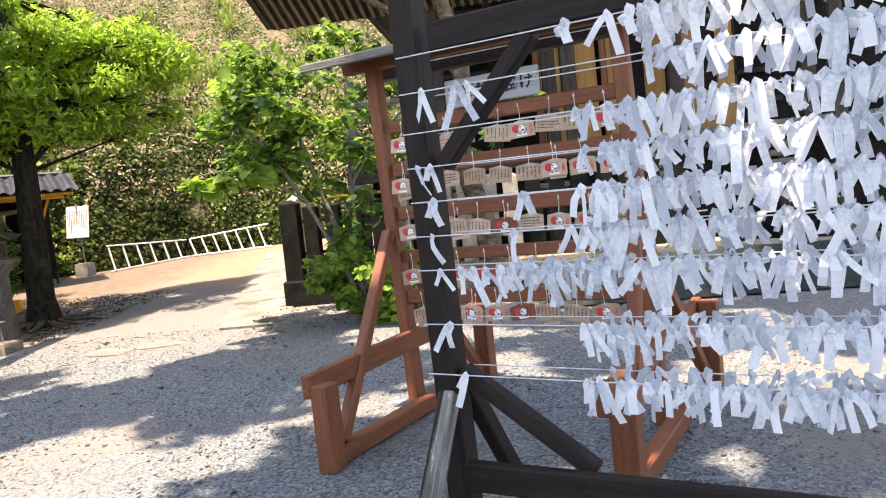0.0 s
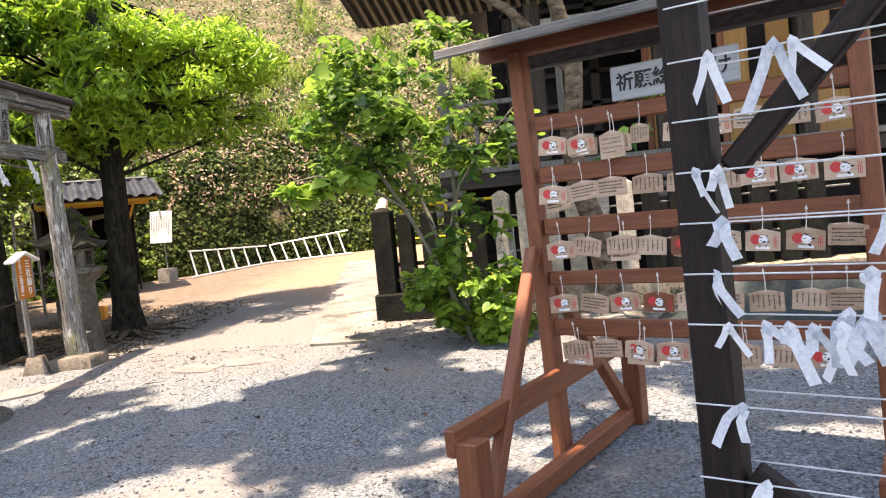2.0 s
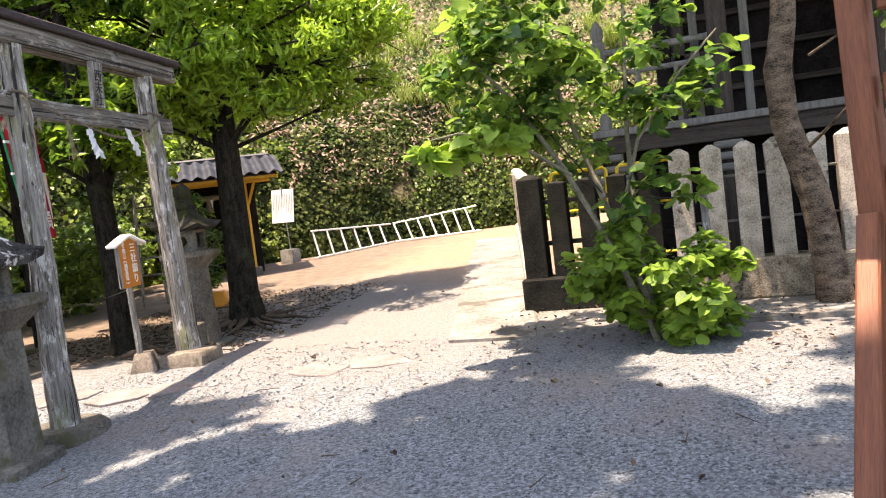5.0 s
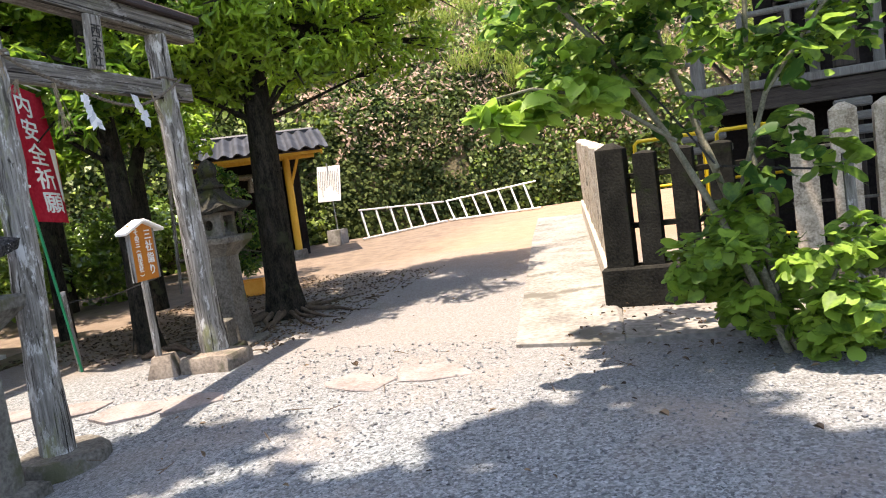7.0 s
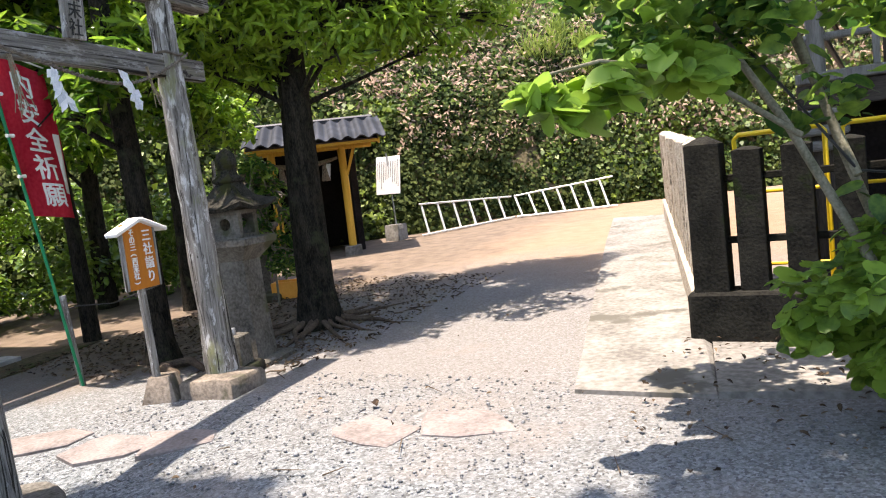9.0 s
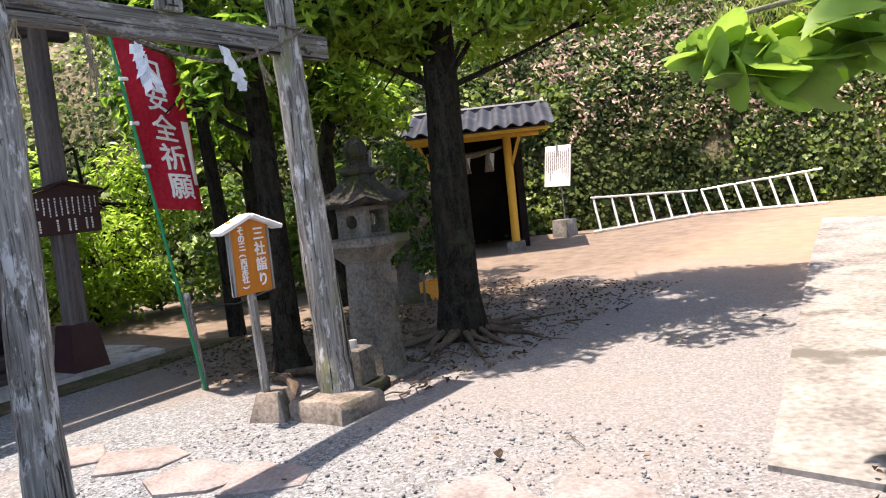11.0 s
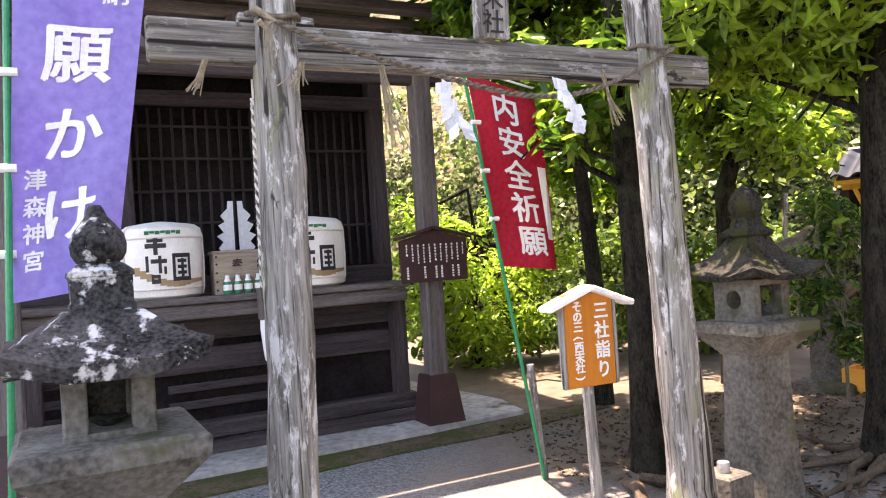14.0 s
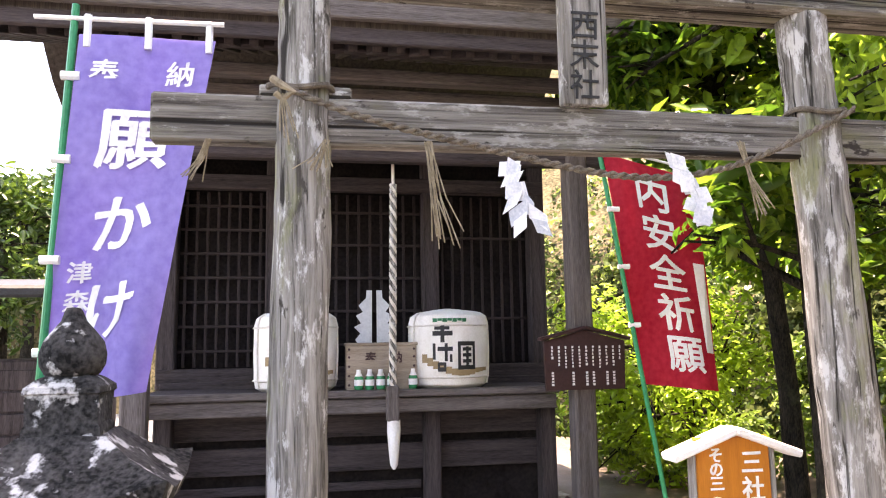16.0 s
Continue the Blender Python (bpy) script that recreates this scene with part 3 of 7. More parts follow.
def build_hill():
    me = Mesh()
    ns, nh = 105, 37
    for i in range(ns):
        for j in range(nh):
            me.v.append(tuple(hill_point(i * (len(FOOT) - 1.001) / (ns - 1), j * (len(RISE) - 1.001) / (nh - 1))[0]))
    for i in range(ns - 1):
        for j in range(nh - 1):
            me.f.append((i * nh + j, i * nh + j + 1, (i + 1) * nh + j + 1, (i + 1) * nh + j))
    solid("hillside", me, M_HILL, "steep hillside overgrown with ivy and dry creepers", "hillside", kind="structure", smooth=80)
    rng = np.random.default_rng(5)
    def cover(name, count, s0, s1, h0, h1, size, mat, label, keep, aspect=0.75, lift=0.06):
        pos, nor = [], []
        while len(pos) < count:
            s, h = rng.uniform(s0, s1), rng.uniform(h0, h1)
            p, n = hill_point(s, h)
            if not keep(p, h, noise.noise(p * 0.9), rng.random()):
                continue
            pos.append(p + n * abs(rng.normal()) * lift)
            nor.append(n + Vector(rng.normal(size=3) * 0.45))
        me = leaves(name, np.array(pos), np.array(nor), size * rng.uniform(0.6, 1.4, count), aspect, mat, shape="quad")
        solid(name, me, mat, label, "ivy", kind="stuff")
    # dark and bright leaf colours also paint shaded and sunlit stretches of slope
    cover("ivy", 62000, 1.6, 10.8, 0.05, 5.8, 0.09, M_IVY, "dark glossy ivy covering the cliff, darkened further for tree shade", lambda p, h, n, r: n < 0.28 + 0.3 * (r - 0.5) and (h < 4.4 or r < 0.5) and (p.x < -6.3 or h < 1.2 or r < 0.5))
    cover("yellow_green_ivy", 42000, 6.4, 11.3, 0.1, 8.6, 0.1, M_IVYLIGHT, "yellow-green ivy on the cliff, sunlight put into its leaf colour", lambda p, h, n, r: n > (0.12 if h < 4 else -0.3) - 0.25 * r and (p.x > -7.4 or h > 3.0) or (p.x > -6.3 and h < 3.6 and r < 0.75))
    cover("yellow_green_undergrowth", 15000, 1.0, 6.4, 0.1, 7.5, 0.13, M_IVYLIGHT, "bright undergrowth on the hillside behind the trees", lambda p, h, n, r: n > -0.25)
    cover("dry_creeper", 9000, 5.5, 11.3, 3.4, 8.9, 0.14, M_DRYLEAF, "dry pinkish brown creepers high on the slope", lambda p, h, n, r: n > -0.35 + 0.1 * (r - 0.5), 0.3, 0.12)
    cover("pinkish_creeper", 3600, 6.6, 10.8, 1.9, 4.8, 0.1, M_DRYLEAF, "dry pinkish creepers among the ivy", lambda p, h, n, r: noise.noise(p * 1.7 + Vector((5, 2, 1))) + 0.5 * noise.noise(p * 0.6) > 0.5 * (r - 0.4) - 0.1, 0.4, 0.1)
    # tussocks of long grass
    pos = []
    me = Mesh()
    for k in range(80):
        s, h = rng.uniform(8.0, 11.3), rng.uniform(3.6, 7.6)
        p, n = hill_point(s, h)
        for q in range(60):
            d = Vector((n.x * 0.6 + rng.normal() * 0.5, n.y * 0.6 + rng.normal() * 0.5, 1.0 + 0.3 * rng.normal())).normalized()
            ln = rng.uniform(0.4, 0.85)
            b = p + Vector(rng.normal(size=3) * 0.12)
            m1, t = b + d * ln * 0.55, b + d * ln * 0.8 + Vector((n.x, n.y, -0.55)) * ln * 0.32
            w = Vector((-n.y, n.x, 0)).normalized() * 0.009
            me.add([b - w, b + w, m1 + w, m1 - w, t], [(0, 1, 2, 3), (3, 2, 4)])
    solid("long_grass", me, M_GRASS, "tussocks of long bright grass hanging on the slope", "grass", kind="stuff", smooth=0)


build_ground()
build_hill()


# ---- paving ----
def slab(name, outline, z0, z1, mat, label, category="pavement"):
    me = Mesh()
    n = len(outline)
    me.v = [(x, y, z0 + gz(x, y)) for x, y in outline] + [(x, y, z1 + gz(x, y)) for x, y in outline]
    me.f = [tuple(range(n, 2 * n))] + [(i, (i + 1) % n, n + (i + 1) % n, n + i) for i in range(n)]
    return solid(name, me, mat, label, category, kind="structure", smooth=0)


strip = [(-2.97, 8.78), (-2.2, 8.8), (-2.42, 9.85), (-3.0, 12.0), (-3.7, 14.4), (-4.42, 16.9), (-5.25, 16.95), (-4.6, 14.5), (-3.95, 12.2)]
slab("pavement_strip", strip, -0.05, 0.024, M_CONCRETE, "pale worn concrete strip beside the lane")
slab("pavement_fence_apron", [(-2.195, 8.8), (-0.9, 9.0), (0.9, 9.1), (0.9, 9.85), (-2.415, 9.85)], -0.05, 0.04, M_CONCRETE, "concrete edging under the stone fence")


def s_outline(pts):
    return [(S(a, d, 0).x, S(a, d, 0).y) for a, d in pts]


slab("pavement_shrine_apron", s_outline([(-3.5, -2.75), (0.3, -2.85), (1.9, -2.95), (2.85, -3.05), (2.95, -3.6), (2.6, -6.5), (-3.5, -6.5)]), -0.05, 0.05, M_APRON, "damp cracked concrete apron under the shrine")
slab("moss_strip", s_outline([(-3.5, -2.1), (-1.2, -2.3), (0.3, -2.45), (1.4, -2.55), (2.5, -2.6), (3.6, -2.8), (3.4, -3.1), (2.87, -3.07), (1.9, -2.97), (0.3, -2.87), (-3.5, -2.77)]), -0.05, 0.012, M_MOSS, "strip of dark moss along the apron", "moss")


# ---- racks ----
def build_fortune_rack():
    t = thing("fortune_slip_rack", D(0.02, 0, 0), "dark stained timber rack strung with white lines", "rack")
    for a in (0.02, 2.3):
        beam("post", D(a, 0, 0.05), D(a - 0.04, 0, 2.15), 0.078, 0.085, M_DARKWOOD, t, RN)
        for s in (1, -1):
            beam("leg", D(a + 0.01, 0.05 * s, 0.66), D(a + 0.02, 0.5 * s, 0.0), 0.06, 0.05, M_DARKWOOD if s < 0 else M_GREYWOOD, t, RU)
        beam("sill", D(a, 0.62, 0.05), D(a, -0.62, 0.05), 0.08, 0.09, M_DARKWOOD, t, Z)
    beam("top_beam", D(0.06, 0, 1.7), D(2.26, 0, 1.7), 0.05, 0.085, M_DARKWOOD, t, Z)
    beam("low_beam", D(0.07, 0.065, 0.42), D(2.35, 0.065, 0.42), 0.045, 0.085, M_DARKWOOD, t, Z)
    beam("brace", D(0.06, 0.0, 1.33), D(0.37, 0.0, 1.66), 0.05, 0.05, M_DARKWOOD, t, RN)
    beam("brace", D(0.06, 0.01, 0.72), D(0.45, 0.01, 0.45), 0.05, 0.05, M_DARKWOOD, t, RN)
    beam("brace", D(2.24, 0.0, 1.33), D(1.93, 0.0, 1.66), 0.05, 0.05, M_DARKWOOD, t, RN)
    for z in LINES:
        for d in (0.062, -0.062):
            pts = [D(-0.03 + 2.36 * k / 8, d, z - 0.008 * math.sin(math.pi * k / 8)) for k in range(9)]
            part("line", Mesh().tube(pts, 0.0018, 5), M_WIRE, t)


LINES = (1.65, 1.545, 1.43, 1.33, 1.23, 1.13, 1.03, 0.87, 0.72)


def slip_mesh(rng, k):
    """One paper slip knotted on a line: a small tight knot and two flat tails hanging from it."""
    me = Mesh()
    w = rng.uniform(0.016, 0.024)
    me.add(*ribbon([Vector((-w * 0.55, 0.006, -0.006)), Vector((0, 0.012, 0.006)), Vector((w * 0.55, 0.006, -0.004))], w * 0.75, Vector((0.1, 0, 1)).normalized()))
    me.add(*ribbon([Vector((-w * 0.3, 0.012, 0.005)), Vector((0.001, 0.017, -0.006)), Vector((w * 0.35, 0.01, -0.016))], w * 0.6, Vector((0.5, 0, 1)).normalized()))
    for s in (-1, 1):
        ang = s * abs(rng.normal()) * 0.28 + rng.normal() * 0.08
        ln = rng.uniform(0.05, 0.105) * (1.0 if s > 0 or rng.random() < 0.7 else 0.45)
        p0 = Vector((s * w * 0.3, 0.009 + 0.005 * s, -0.003))
        d = Vector((math.sin(ang), rng.normal() * 0.14, -math.cos(ang)))
        bend = Vector((rng.normal() * 0.004, rng.normal() * 0.009 + 0.004, 0))
        pts = [p0, p0 + d * ln * 0.35 + bend, p0 + d * ln * 0.7 + bend * 0.6, p0 + d * ln]
        tw = Vector((math.cos(ang), rng.normal() * 0.45, math.sin(ang))).normalized()
        me.add(*ribbon(pts, w * rng.uniform(0.8, 1.1), tw))
    return me.data("fortune_slip", 0)


def ribbon(pts, width, side):
    v, f = [], []
    for p in pts:
        v += [p - side * width * 0.5, p + side * width * 0.5]
    for i in range(len(pts) - 1):
        f.append((2 * i, 2 * i + 1, 2 * i + 3, 2 * i + 2))
    return v, f


def build_slips():
    rng = np.random.default_rng(11)
    kinds = [slip_mesh(rng, k) for k in range(26)]
    for me in kinds:
        me.materials.append(M_PAPER)
    turn = Matrix((RU, RN, Z)).transposed().to_4x4()
    start = {1.65: 0.66, 1.545: 0.7, 1.43: 0.5, 1.33: 0.52, 1.23: 0.5, 1.13: 0.46, 1.03: 0.2, 0.87: 0.47, 0.72: 0.46}
    single = [(1.65, 0.49), (1.65, 0.6), (1.545, 0.05), (1.545, 0.16), (1.545, 0.2), (1.33, 0.01), (1.33, 0.05), (1.23, 0.05), (1.23, 0.33), (1.13, 0.04), (1.13, 0.3), (1.03, 0.05), (0.87, 0.06), (0.72, 0.1), (1.03, 0.12), (1.03, 0.16)]
    spots = list(single)
    for z, a0 in start.items():
        a = a0
        while a < 1.62:
            spots.append((z, a))
            a += rng.uniform(0.022, 0.052)
    for z, a in spots[:298]:
        m = Matrix.Translation(D(a, 0.062, z - 0.008 * math.sin(math.pi * min(a, 2.3) / 2.36))) @ turn @ pose(0, 0, 0, rng.normal() * 8, rng.normal() * 9, rng.normal() * 16)
        ob = new("fortune_slip", kinds[rng.integers(len(kinds))])
        ob.matrix_basis = m @ Matrix.Scale(rng.uniform(0.85, 1.2), 4)
        tagged(ob, "folded white paper fortune slip knotted on a line", "paper slip", "fortune slips on the rack")
    back = Mesh()
    for z, a0 in start.items():
        for d in (0.058, -0.062):
            a = a0 + 0.04
            while a < 2.1:
                me = kinds[rng.integers(len(kinds))]
                m = Matrix.Translation(D(a, d, z)) @ turn @ pose(0, 0, 0, rng.normal() * 10, rng.normal() * 18, rng.normal() * 40)
                back.add([m @ v.co for v in me.vertices], [tuple(p.vertices) for p in me.polygons])
                a += rng.uniform(0.03, 0.06) * (1 if d < 0 or a > 1.6 else 1.8)
    solid("fortune_slips", back, M_PAPER, "crowded folded paper slips behind the front rows", "paper slips", kind="stuff", smooth=0)


def build_tablet_rack():
    t = thing("votive_tablet_rack", R(0, 0, 0), "red-brown timber rack for votive tablets with a small roof", "rack")
    for a in (-0.04, 1.4):
        beam("post", R(a + 0.02, 0, 0.0), R(a - 0.04, 0, 2.02), 0.075, 0.085, M_REDWOOD, t, RN)
        f = a + 0.12
        beam("foot_post", R(f + 0.03, 0.97, 0.0), R(f + 0.03, 0.97, 0.42), 0.1, 0.1, M_REDWOOD, t, RN)
        beam("foot_post", R(f + 0.02, -0.68, 0.0), R(f + 0.02, -0.68, 0.5), 0.1, 0.1, M_REDWOOD, t, RN)
        beam("foot_beam", R(f - 0.04, 1.02, 0.41), R(f - 0.06, -0.78, 0.45), 0.05, 0.11, M_REDWOOD, t, Z)
        beam("sill", R(f + 0.02, 0.92, 0.055), R(f - 0.01, -0.68, 0.055), 0.075, 0.085, M_REDWOOD, t, Z)
        beam("brace", R(f + 0.01, 0.86, 0.1), R(a - 0.01, 0.07, 1.06), 0.06, 0.06, M_REDWOOD, t, RU)
        beam("brace", R(f - 0.01, -0.62, 0.1), R(a - 0.01, -0.07, 0.9), 0.06, 0.06, M_REDWOOD, t, RU)
    for z, h in RAILS:
        beam("rail", R(-0.01, 0, z), R(1.38, 0, z), 0.035, h, M_REDWOOD, t, Z)
    beam("ridge_beam", R(-0.28, 0, 2.03), R(1.72, 0, 2.03), 0.07, 0.07, M_REDWOOD, t, Z)
    for s in (1, -1):
        e = 0.36
        me = Mesh()
        p = [R(-0.3, 0.0, 2.1), R(1.75, 0.0, 2.1), R(1.75, e * s, 2.0), R(-0.3, e * s, 2.0)]
        up = Z * 0.02
        me.v = [tuple(q) for q in p] + [tuple(q + up) for q in p]
        me.f = [(4, 5, 6, 7), (3, 2, 1, 0)] + [(i, (i + 1) % 4, 4 + (i + 1) % 4, 4 + i) for i in range(4)]
        roof = part("roof_board", me, M_SHRINEWOOD, t, None, "dark roof board", smooth=0)
        roof.data.validate()
        beam("eave_board", R(-0.31, (e + 0.012) * s, 2.005), R(1.76, (e + 0.012) * s, 2.005), 0.02, 0.045, M_HALLGREY, t, Z)
    b = beam("sign_board", R(0.4, 0.035, 1.775), R(0.95, 0.035, 1.775), 0.02, 0.15, M_SIGNGREY, t, Z, label="grey painted sign board with black brush writing")
    write("祈願絵馬掛け", 0.083, M_INK, t, facing(R(0.675, 0.048, 1.772), RU, (0, 0, 1)), bold=0.0016)


RAILS = ((1.657, 0.075), (1.41, 0.08), (1.16, 0.08), (0.91, 0.065), (0.67, 0.08))


def tablet(kind, rng):
    """A votive tablet hung on a cord, with a picture of red, white and black shapes or with lines of writing."""
    w, h = {"tall": (0.115, 0.125), "small": (0.085, 0.085)}.get(kind, (0.14, 0.09))
    names = {"picture": "wooden votive tablet printed with a red disc and a white figure", "pink": "pinkish votive tablet printed with a red disc", "dark": "votive tablet coloured dark for shade, with a red print", "writing": "wooden votive tablet with handwritten lines", "tall": "tall wooden votive tablet with handwritten lines", "small": "small wooden votive tablet with writing"}
    t = thing("votive_tablet", (0, 0, 0), names[kind], "tablet", "votive tablets on the rack")
    me = Mesh()
    o = [(-w / 2, -h), (w / 2, -h), (w / 2, -h * 0.16), (0, 0), (-w / 2, -h * 0.16)]
    th = 0.008
    me.v = [(x, z, 0.0) for x, z in o] + [(x, z, th) for x, z in o]
    me.f = [(5, 6, 7, 8, 9), (4, 3, 2, 1, 0)] + [(i, (i + 1) % 5, 5 + (i + 1) % 5, 5 + i) for i in range(5)]
    # the dark kind is a shaded copy: shade is put into its board colour
    part("board", me, M_EMA if kind != "dark" else M_REDWOOD, t, smooth=0)
    part("cord", Mesh().tube([(0, -0.012, th + 0.002), (0.002, 0.03, 0.008), (0, 0.075, 0.012)], 0.0022, 5), M_CORD, t)
    part("cord_knot", Mesh().tube([(-0.004, 0.07, 0.01), (0.0, 0.086, 0.014), (0.004, 0.07, 0.012)], 0.003, 5), M_CORD, t)
    zf = th + 0.0008
    if kind in ("picture", "pink", "dark"):
        disc = Mesh().lathe([(0.021, 0), (0.021, 0.0008)], 18, m=Matrix.Translation((-w * 0.2, -h * 0.48, zf)))
        part("red_disc", disc, M_RED, t)
        body = Mesh()
        body.lathe([(0.019, 0), (0.017, 0.0012)], 12, m=Matrix.Translation((0.004, -h * 0.52, zf + 0.001)))
        body.box((-0.026, -h * 0.92, zf + 0.0002), (0.03, -h * 0.8, zf + 0.0012), 0.0003)
        part("white_figure", body, M_WHITE, t)
        marks = Mesh()
        for _ in range(9):
            x, z = rng.uniform(-0.012, 0.026), -h * rng.uniform(0.3, 0.85)
            marks.box((x, z, zf + 0.0024), (x + rng.uniform(0.004, 0.014), z + rng.uniform(0.002, 0.006), zf + 0.0032), 0.0003)
        part("ink_drawing", marks, M_INK, t)
        side = Mesh()
        for k in range(3):
            side.box((w * 0.33 + k * 0.006, -h * 0.85, zf), (w * 0.33 + k * 0.006 + 0.0025, -h * 0.35, zf + 0.0006), 0.0002)
        part("side_print", side, M_RED if kind != "writing" else M_INK, t)
    else:
        lines = Mesh()
        if rng.random() < 0.5 or kind == "tall":
            for r in range(4):
                z = -h * (0.3 + 0.16 * r)
                x = -w * 0.4
                while x < w * 0.36 * (1 if r < 3 else 0.4):
                    d = rng.uniform(0.003, 0.008)
                    lines.box((x, z - 0.003, zf), (x + d, z + rng.uniform(0.001, 0.004), zf + 0.0007), 0.0002)
                    x += d + rng.uniform(0.0015, 0.004)
        else:
            for r in range(6):
                x = w * (0.38 - 0.15 * r)
                z = -h * 0.25
                while z > -h * rng.uniform(0.6, 0.92):
                    d = rng.uniform(0.003, 0.008)
                    lines.box((x - 0.003, z - d, zf), (x + rng.uniform(0.001, 0.004), z, zf + 0.0007), 0.0002)
                    z -= d + rng.uniform(0.0015, 0.004)
        part("handwriting", lines, M_GREYINK if kind != "writing" else M_INK, t)
    return t


def build_tablets():
    rng = np.random.default_rng(3)
    kinds = [tablet(k, rng) for k in ("picture", "writing", "tall", "pink", "writing", "small", "dark", "picture", "writing")]
    first = {}
    rows = [[0, 0, 2, 5, 4, 0, 1, 4, 0], [3, 1, 1, 4, 8, 4, 0, 0, 7], [3, 4, 8, 8, 6, 1, 0, 7, 1], [3, 1, 0, 6, 4, 1, 4, 8, 1], [8, 1, 7, 0, 6, 4, 8, 0, 1]]
    hang = (1.585, 1.365, 1.1, 0.845, 0.62)
    turn = facing((0, 0, 0), RU)
    for r, row in enumerate(rows):
        for c, k in enumerate(row):
            a = 0.075 + 0.152 * c + rng.normal() * 0.01 + (0.06 if r == 4 else 0)
            if a > 1.33:
                continue
            layers = 2 if rng.random() < 0.3 else 1
            for q in range(layers):
                kk = k if q == layers - 1 else int(rng.integers(len(kinds)))
                m = Matrix.Translation(R(a + (0.012 if q < layers - 1 else 0), 0.034 + 0.012 * q + rng.uniform(0, 0.004), hang[r] + rng.normal() * 0.006 - (0.022 if q < layers - 1 else 0))) @ turn @ pose(0, 0, 0, -3 + rng.normal() * 2, rng.normal() * 7, rng.normal() * 3.5)
                if kk not in first:
                    first[kk] = 1
                    kinds[kk].matrix_basis = m
                    WHERE[kinds[kk]] = m
                else:
                    copy_thing(kinds[kk], m)
    for k, ob in enumerate(kinds):
        if k not in first:
            m = Matrix.Translation(R(1.25, 0.05, hang[k % 5])) @ turn
            ob.matrix_basis = m


build_fortune_rack()
build_slips()
build_tablet_rack()
build_tablets()


# ---- torii ----
def build_torii():
    t = thing("torii_gate", S(0.05, 0, 0), "weathered grey timber torii gate on stone footings", "gate")
    def upright(pts, radii):
        p0 = Vector(pts[0])
        m = Matrix.Translation(p0)
        fine, rr = [], []
        for k in range(len(pts) - 1):
            for s in range(6):
                f = s / 6
                q = Vector(pts[k]).lerp(Vector(pts[k + 1]), f)
                w = noise.noise(Vector((q.z * 4.3, q.x * 3, 1.7)))
                fine.append(q - p0 + Vector((0.006 * w, 0.005 * noise.noise(Vector((q.z * 3.1, 5, q.y))), 0)))
                rr.append((radii[k] * (1 - f) + radii[k + 1] * f) * (1 + 0.045 * w + 0.03 * noise.noise(Vector((q.z * 11, 2, q.x)))))
        fine.append(Vector(pts[-1]) - p0)
        rr.append(radii[-1])
        return part("post", Mesh().tube(fine, rr, 24, 0.12), M_GREYWOOD, t, m)
    upright([S(0.03, 0, -0.1), S(0.02, 0, 0.5), S(0.05, 0, 1.2), S(0.055, 0, 1.9), S(0.06, 0, 2.4), S(0.06, 0, 2.66)], [0.1, 0.089, 0.085, 0.083, 0.08, 0.078])
    upright([S(1.865, 0, 0.02), S(1.85, 0, 0.4), S(1.81, 0, 1.2), S(1.775, 0, 1.9), S(1.755, 0, 2.35), S(1.74, 0, 2.66)], [0.118, 0.105, 0.092, 0.086, 0.083, 0.08])
    beam("tie_beam", S(-0.37, 0, 2.225), S(2.11, 0, 2.235), 0.06, 0.145, M_TIEWOOD, t, Z, 0.008)
    beam("wedge", S(-0.07, 0.0, 2.315), S(0.2, 0.0, 2.315), 0.05, 0.04, M_GREYWOOD, t, Z)
    beam("lintel", S(-0.42, 0, 2.73), S(2.2, 0, 2.73), 0.16, 0.15, M_TIEWOOD, t, Z, 0.012)
    beam("lintel_cap", S(-0.47, 0, 2.835), S(2.25, 0, 2.835), 0.24, 0.06, M_SHRINEWOOD, t, Z, 0.01, "dark upper cap of the lintel")
    b = beam("name_board", S(0.925, 0.045, 2.3), S(0.915, 0.075, 2.66), 0.155, 0.035, M_GREYWOOD, t, SN)
    write("西\n末\n社", 0.1, M_INK, b, facing(S(0.92, 0.0795, 2.45), SU, S(0.92, 0.075, 2.66) - S(0.92, 0.045, 2.3)), bold=0.0005)
    # footings
    FOOT = 8.0
    def rough(name, outline, z0, z1, mat, label):
        me = Mesh()
        n = len(outline)
        for z, k in ((z0, 1.0), (z1 - 0.03, 0.98), (z1, 0.9)):
            cx = sum(p[0] for p in outline) / n
            cy = sum(p[1] for p in outline) / n
            for x, y in outline:
                q = Vector((cx + (x - cx) * k, cy + (y - cy) * k, z))
                me.v.append(tuple(q + noise.noise_vector(q * 7) * 0.018))
        me.f = [tuple(range(2 * n, 3 * n))] + [(r * n + i, r * n + (i + 1) % n, (r + 1) * n + (i + 1) % n, (r + 1) * n + i) for r in range(2) for i in range(n)]
        return part(name, me, mat, t, None, label, smooth=50)
    rough("footing", [(SO.x + 0.01 + 0.27 * math.cos(k * math.pi / 9), SO.y + 0.04 + 0.27 * math.sin(k * math.pi / 9)) for k in range(18)], -0.25, -0.02, M_STONE, "round dark footing stone")
    c = S(1.87, 0.02, 0)
    fu = Vector((math.cos(radians(FOOT)), math.sin(radians(FOOT)), 0))
    fv = Vector((-fu.y, fu.x, 0))
    ring = []
    for u, v in ((-1, -1), (-0.3, -1.04), (0.4, -0.97), (1, -1), (1.03, 0), (0.98, 1), (0.2, 1.03), (-0.5, 0.97), (-1, 1), (-1.04, 0.1)):
        q = Vector((-5.43, 8.47, 0)) + fu * (u * 0.215) + fv * (v * 0.2)
        ring.append((q.x, q.y))
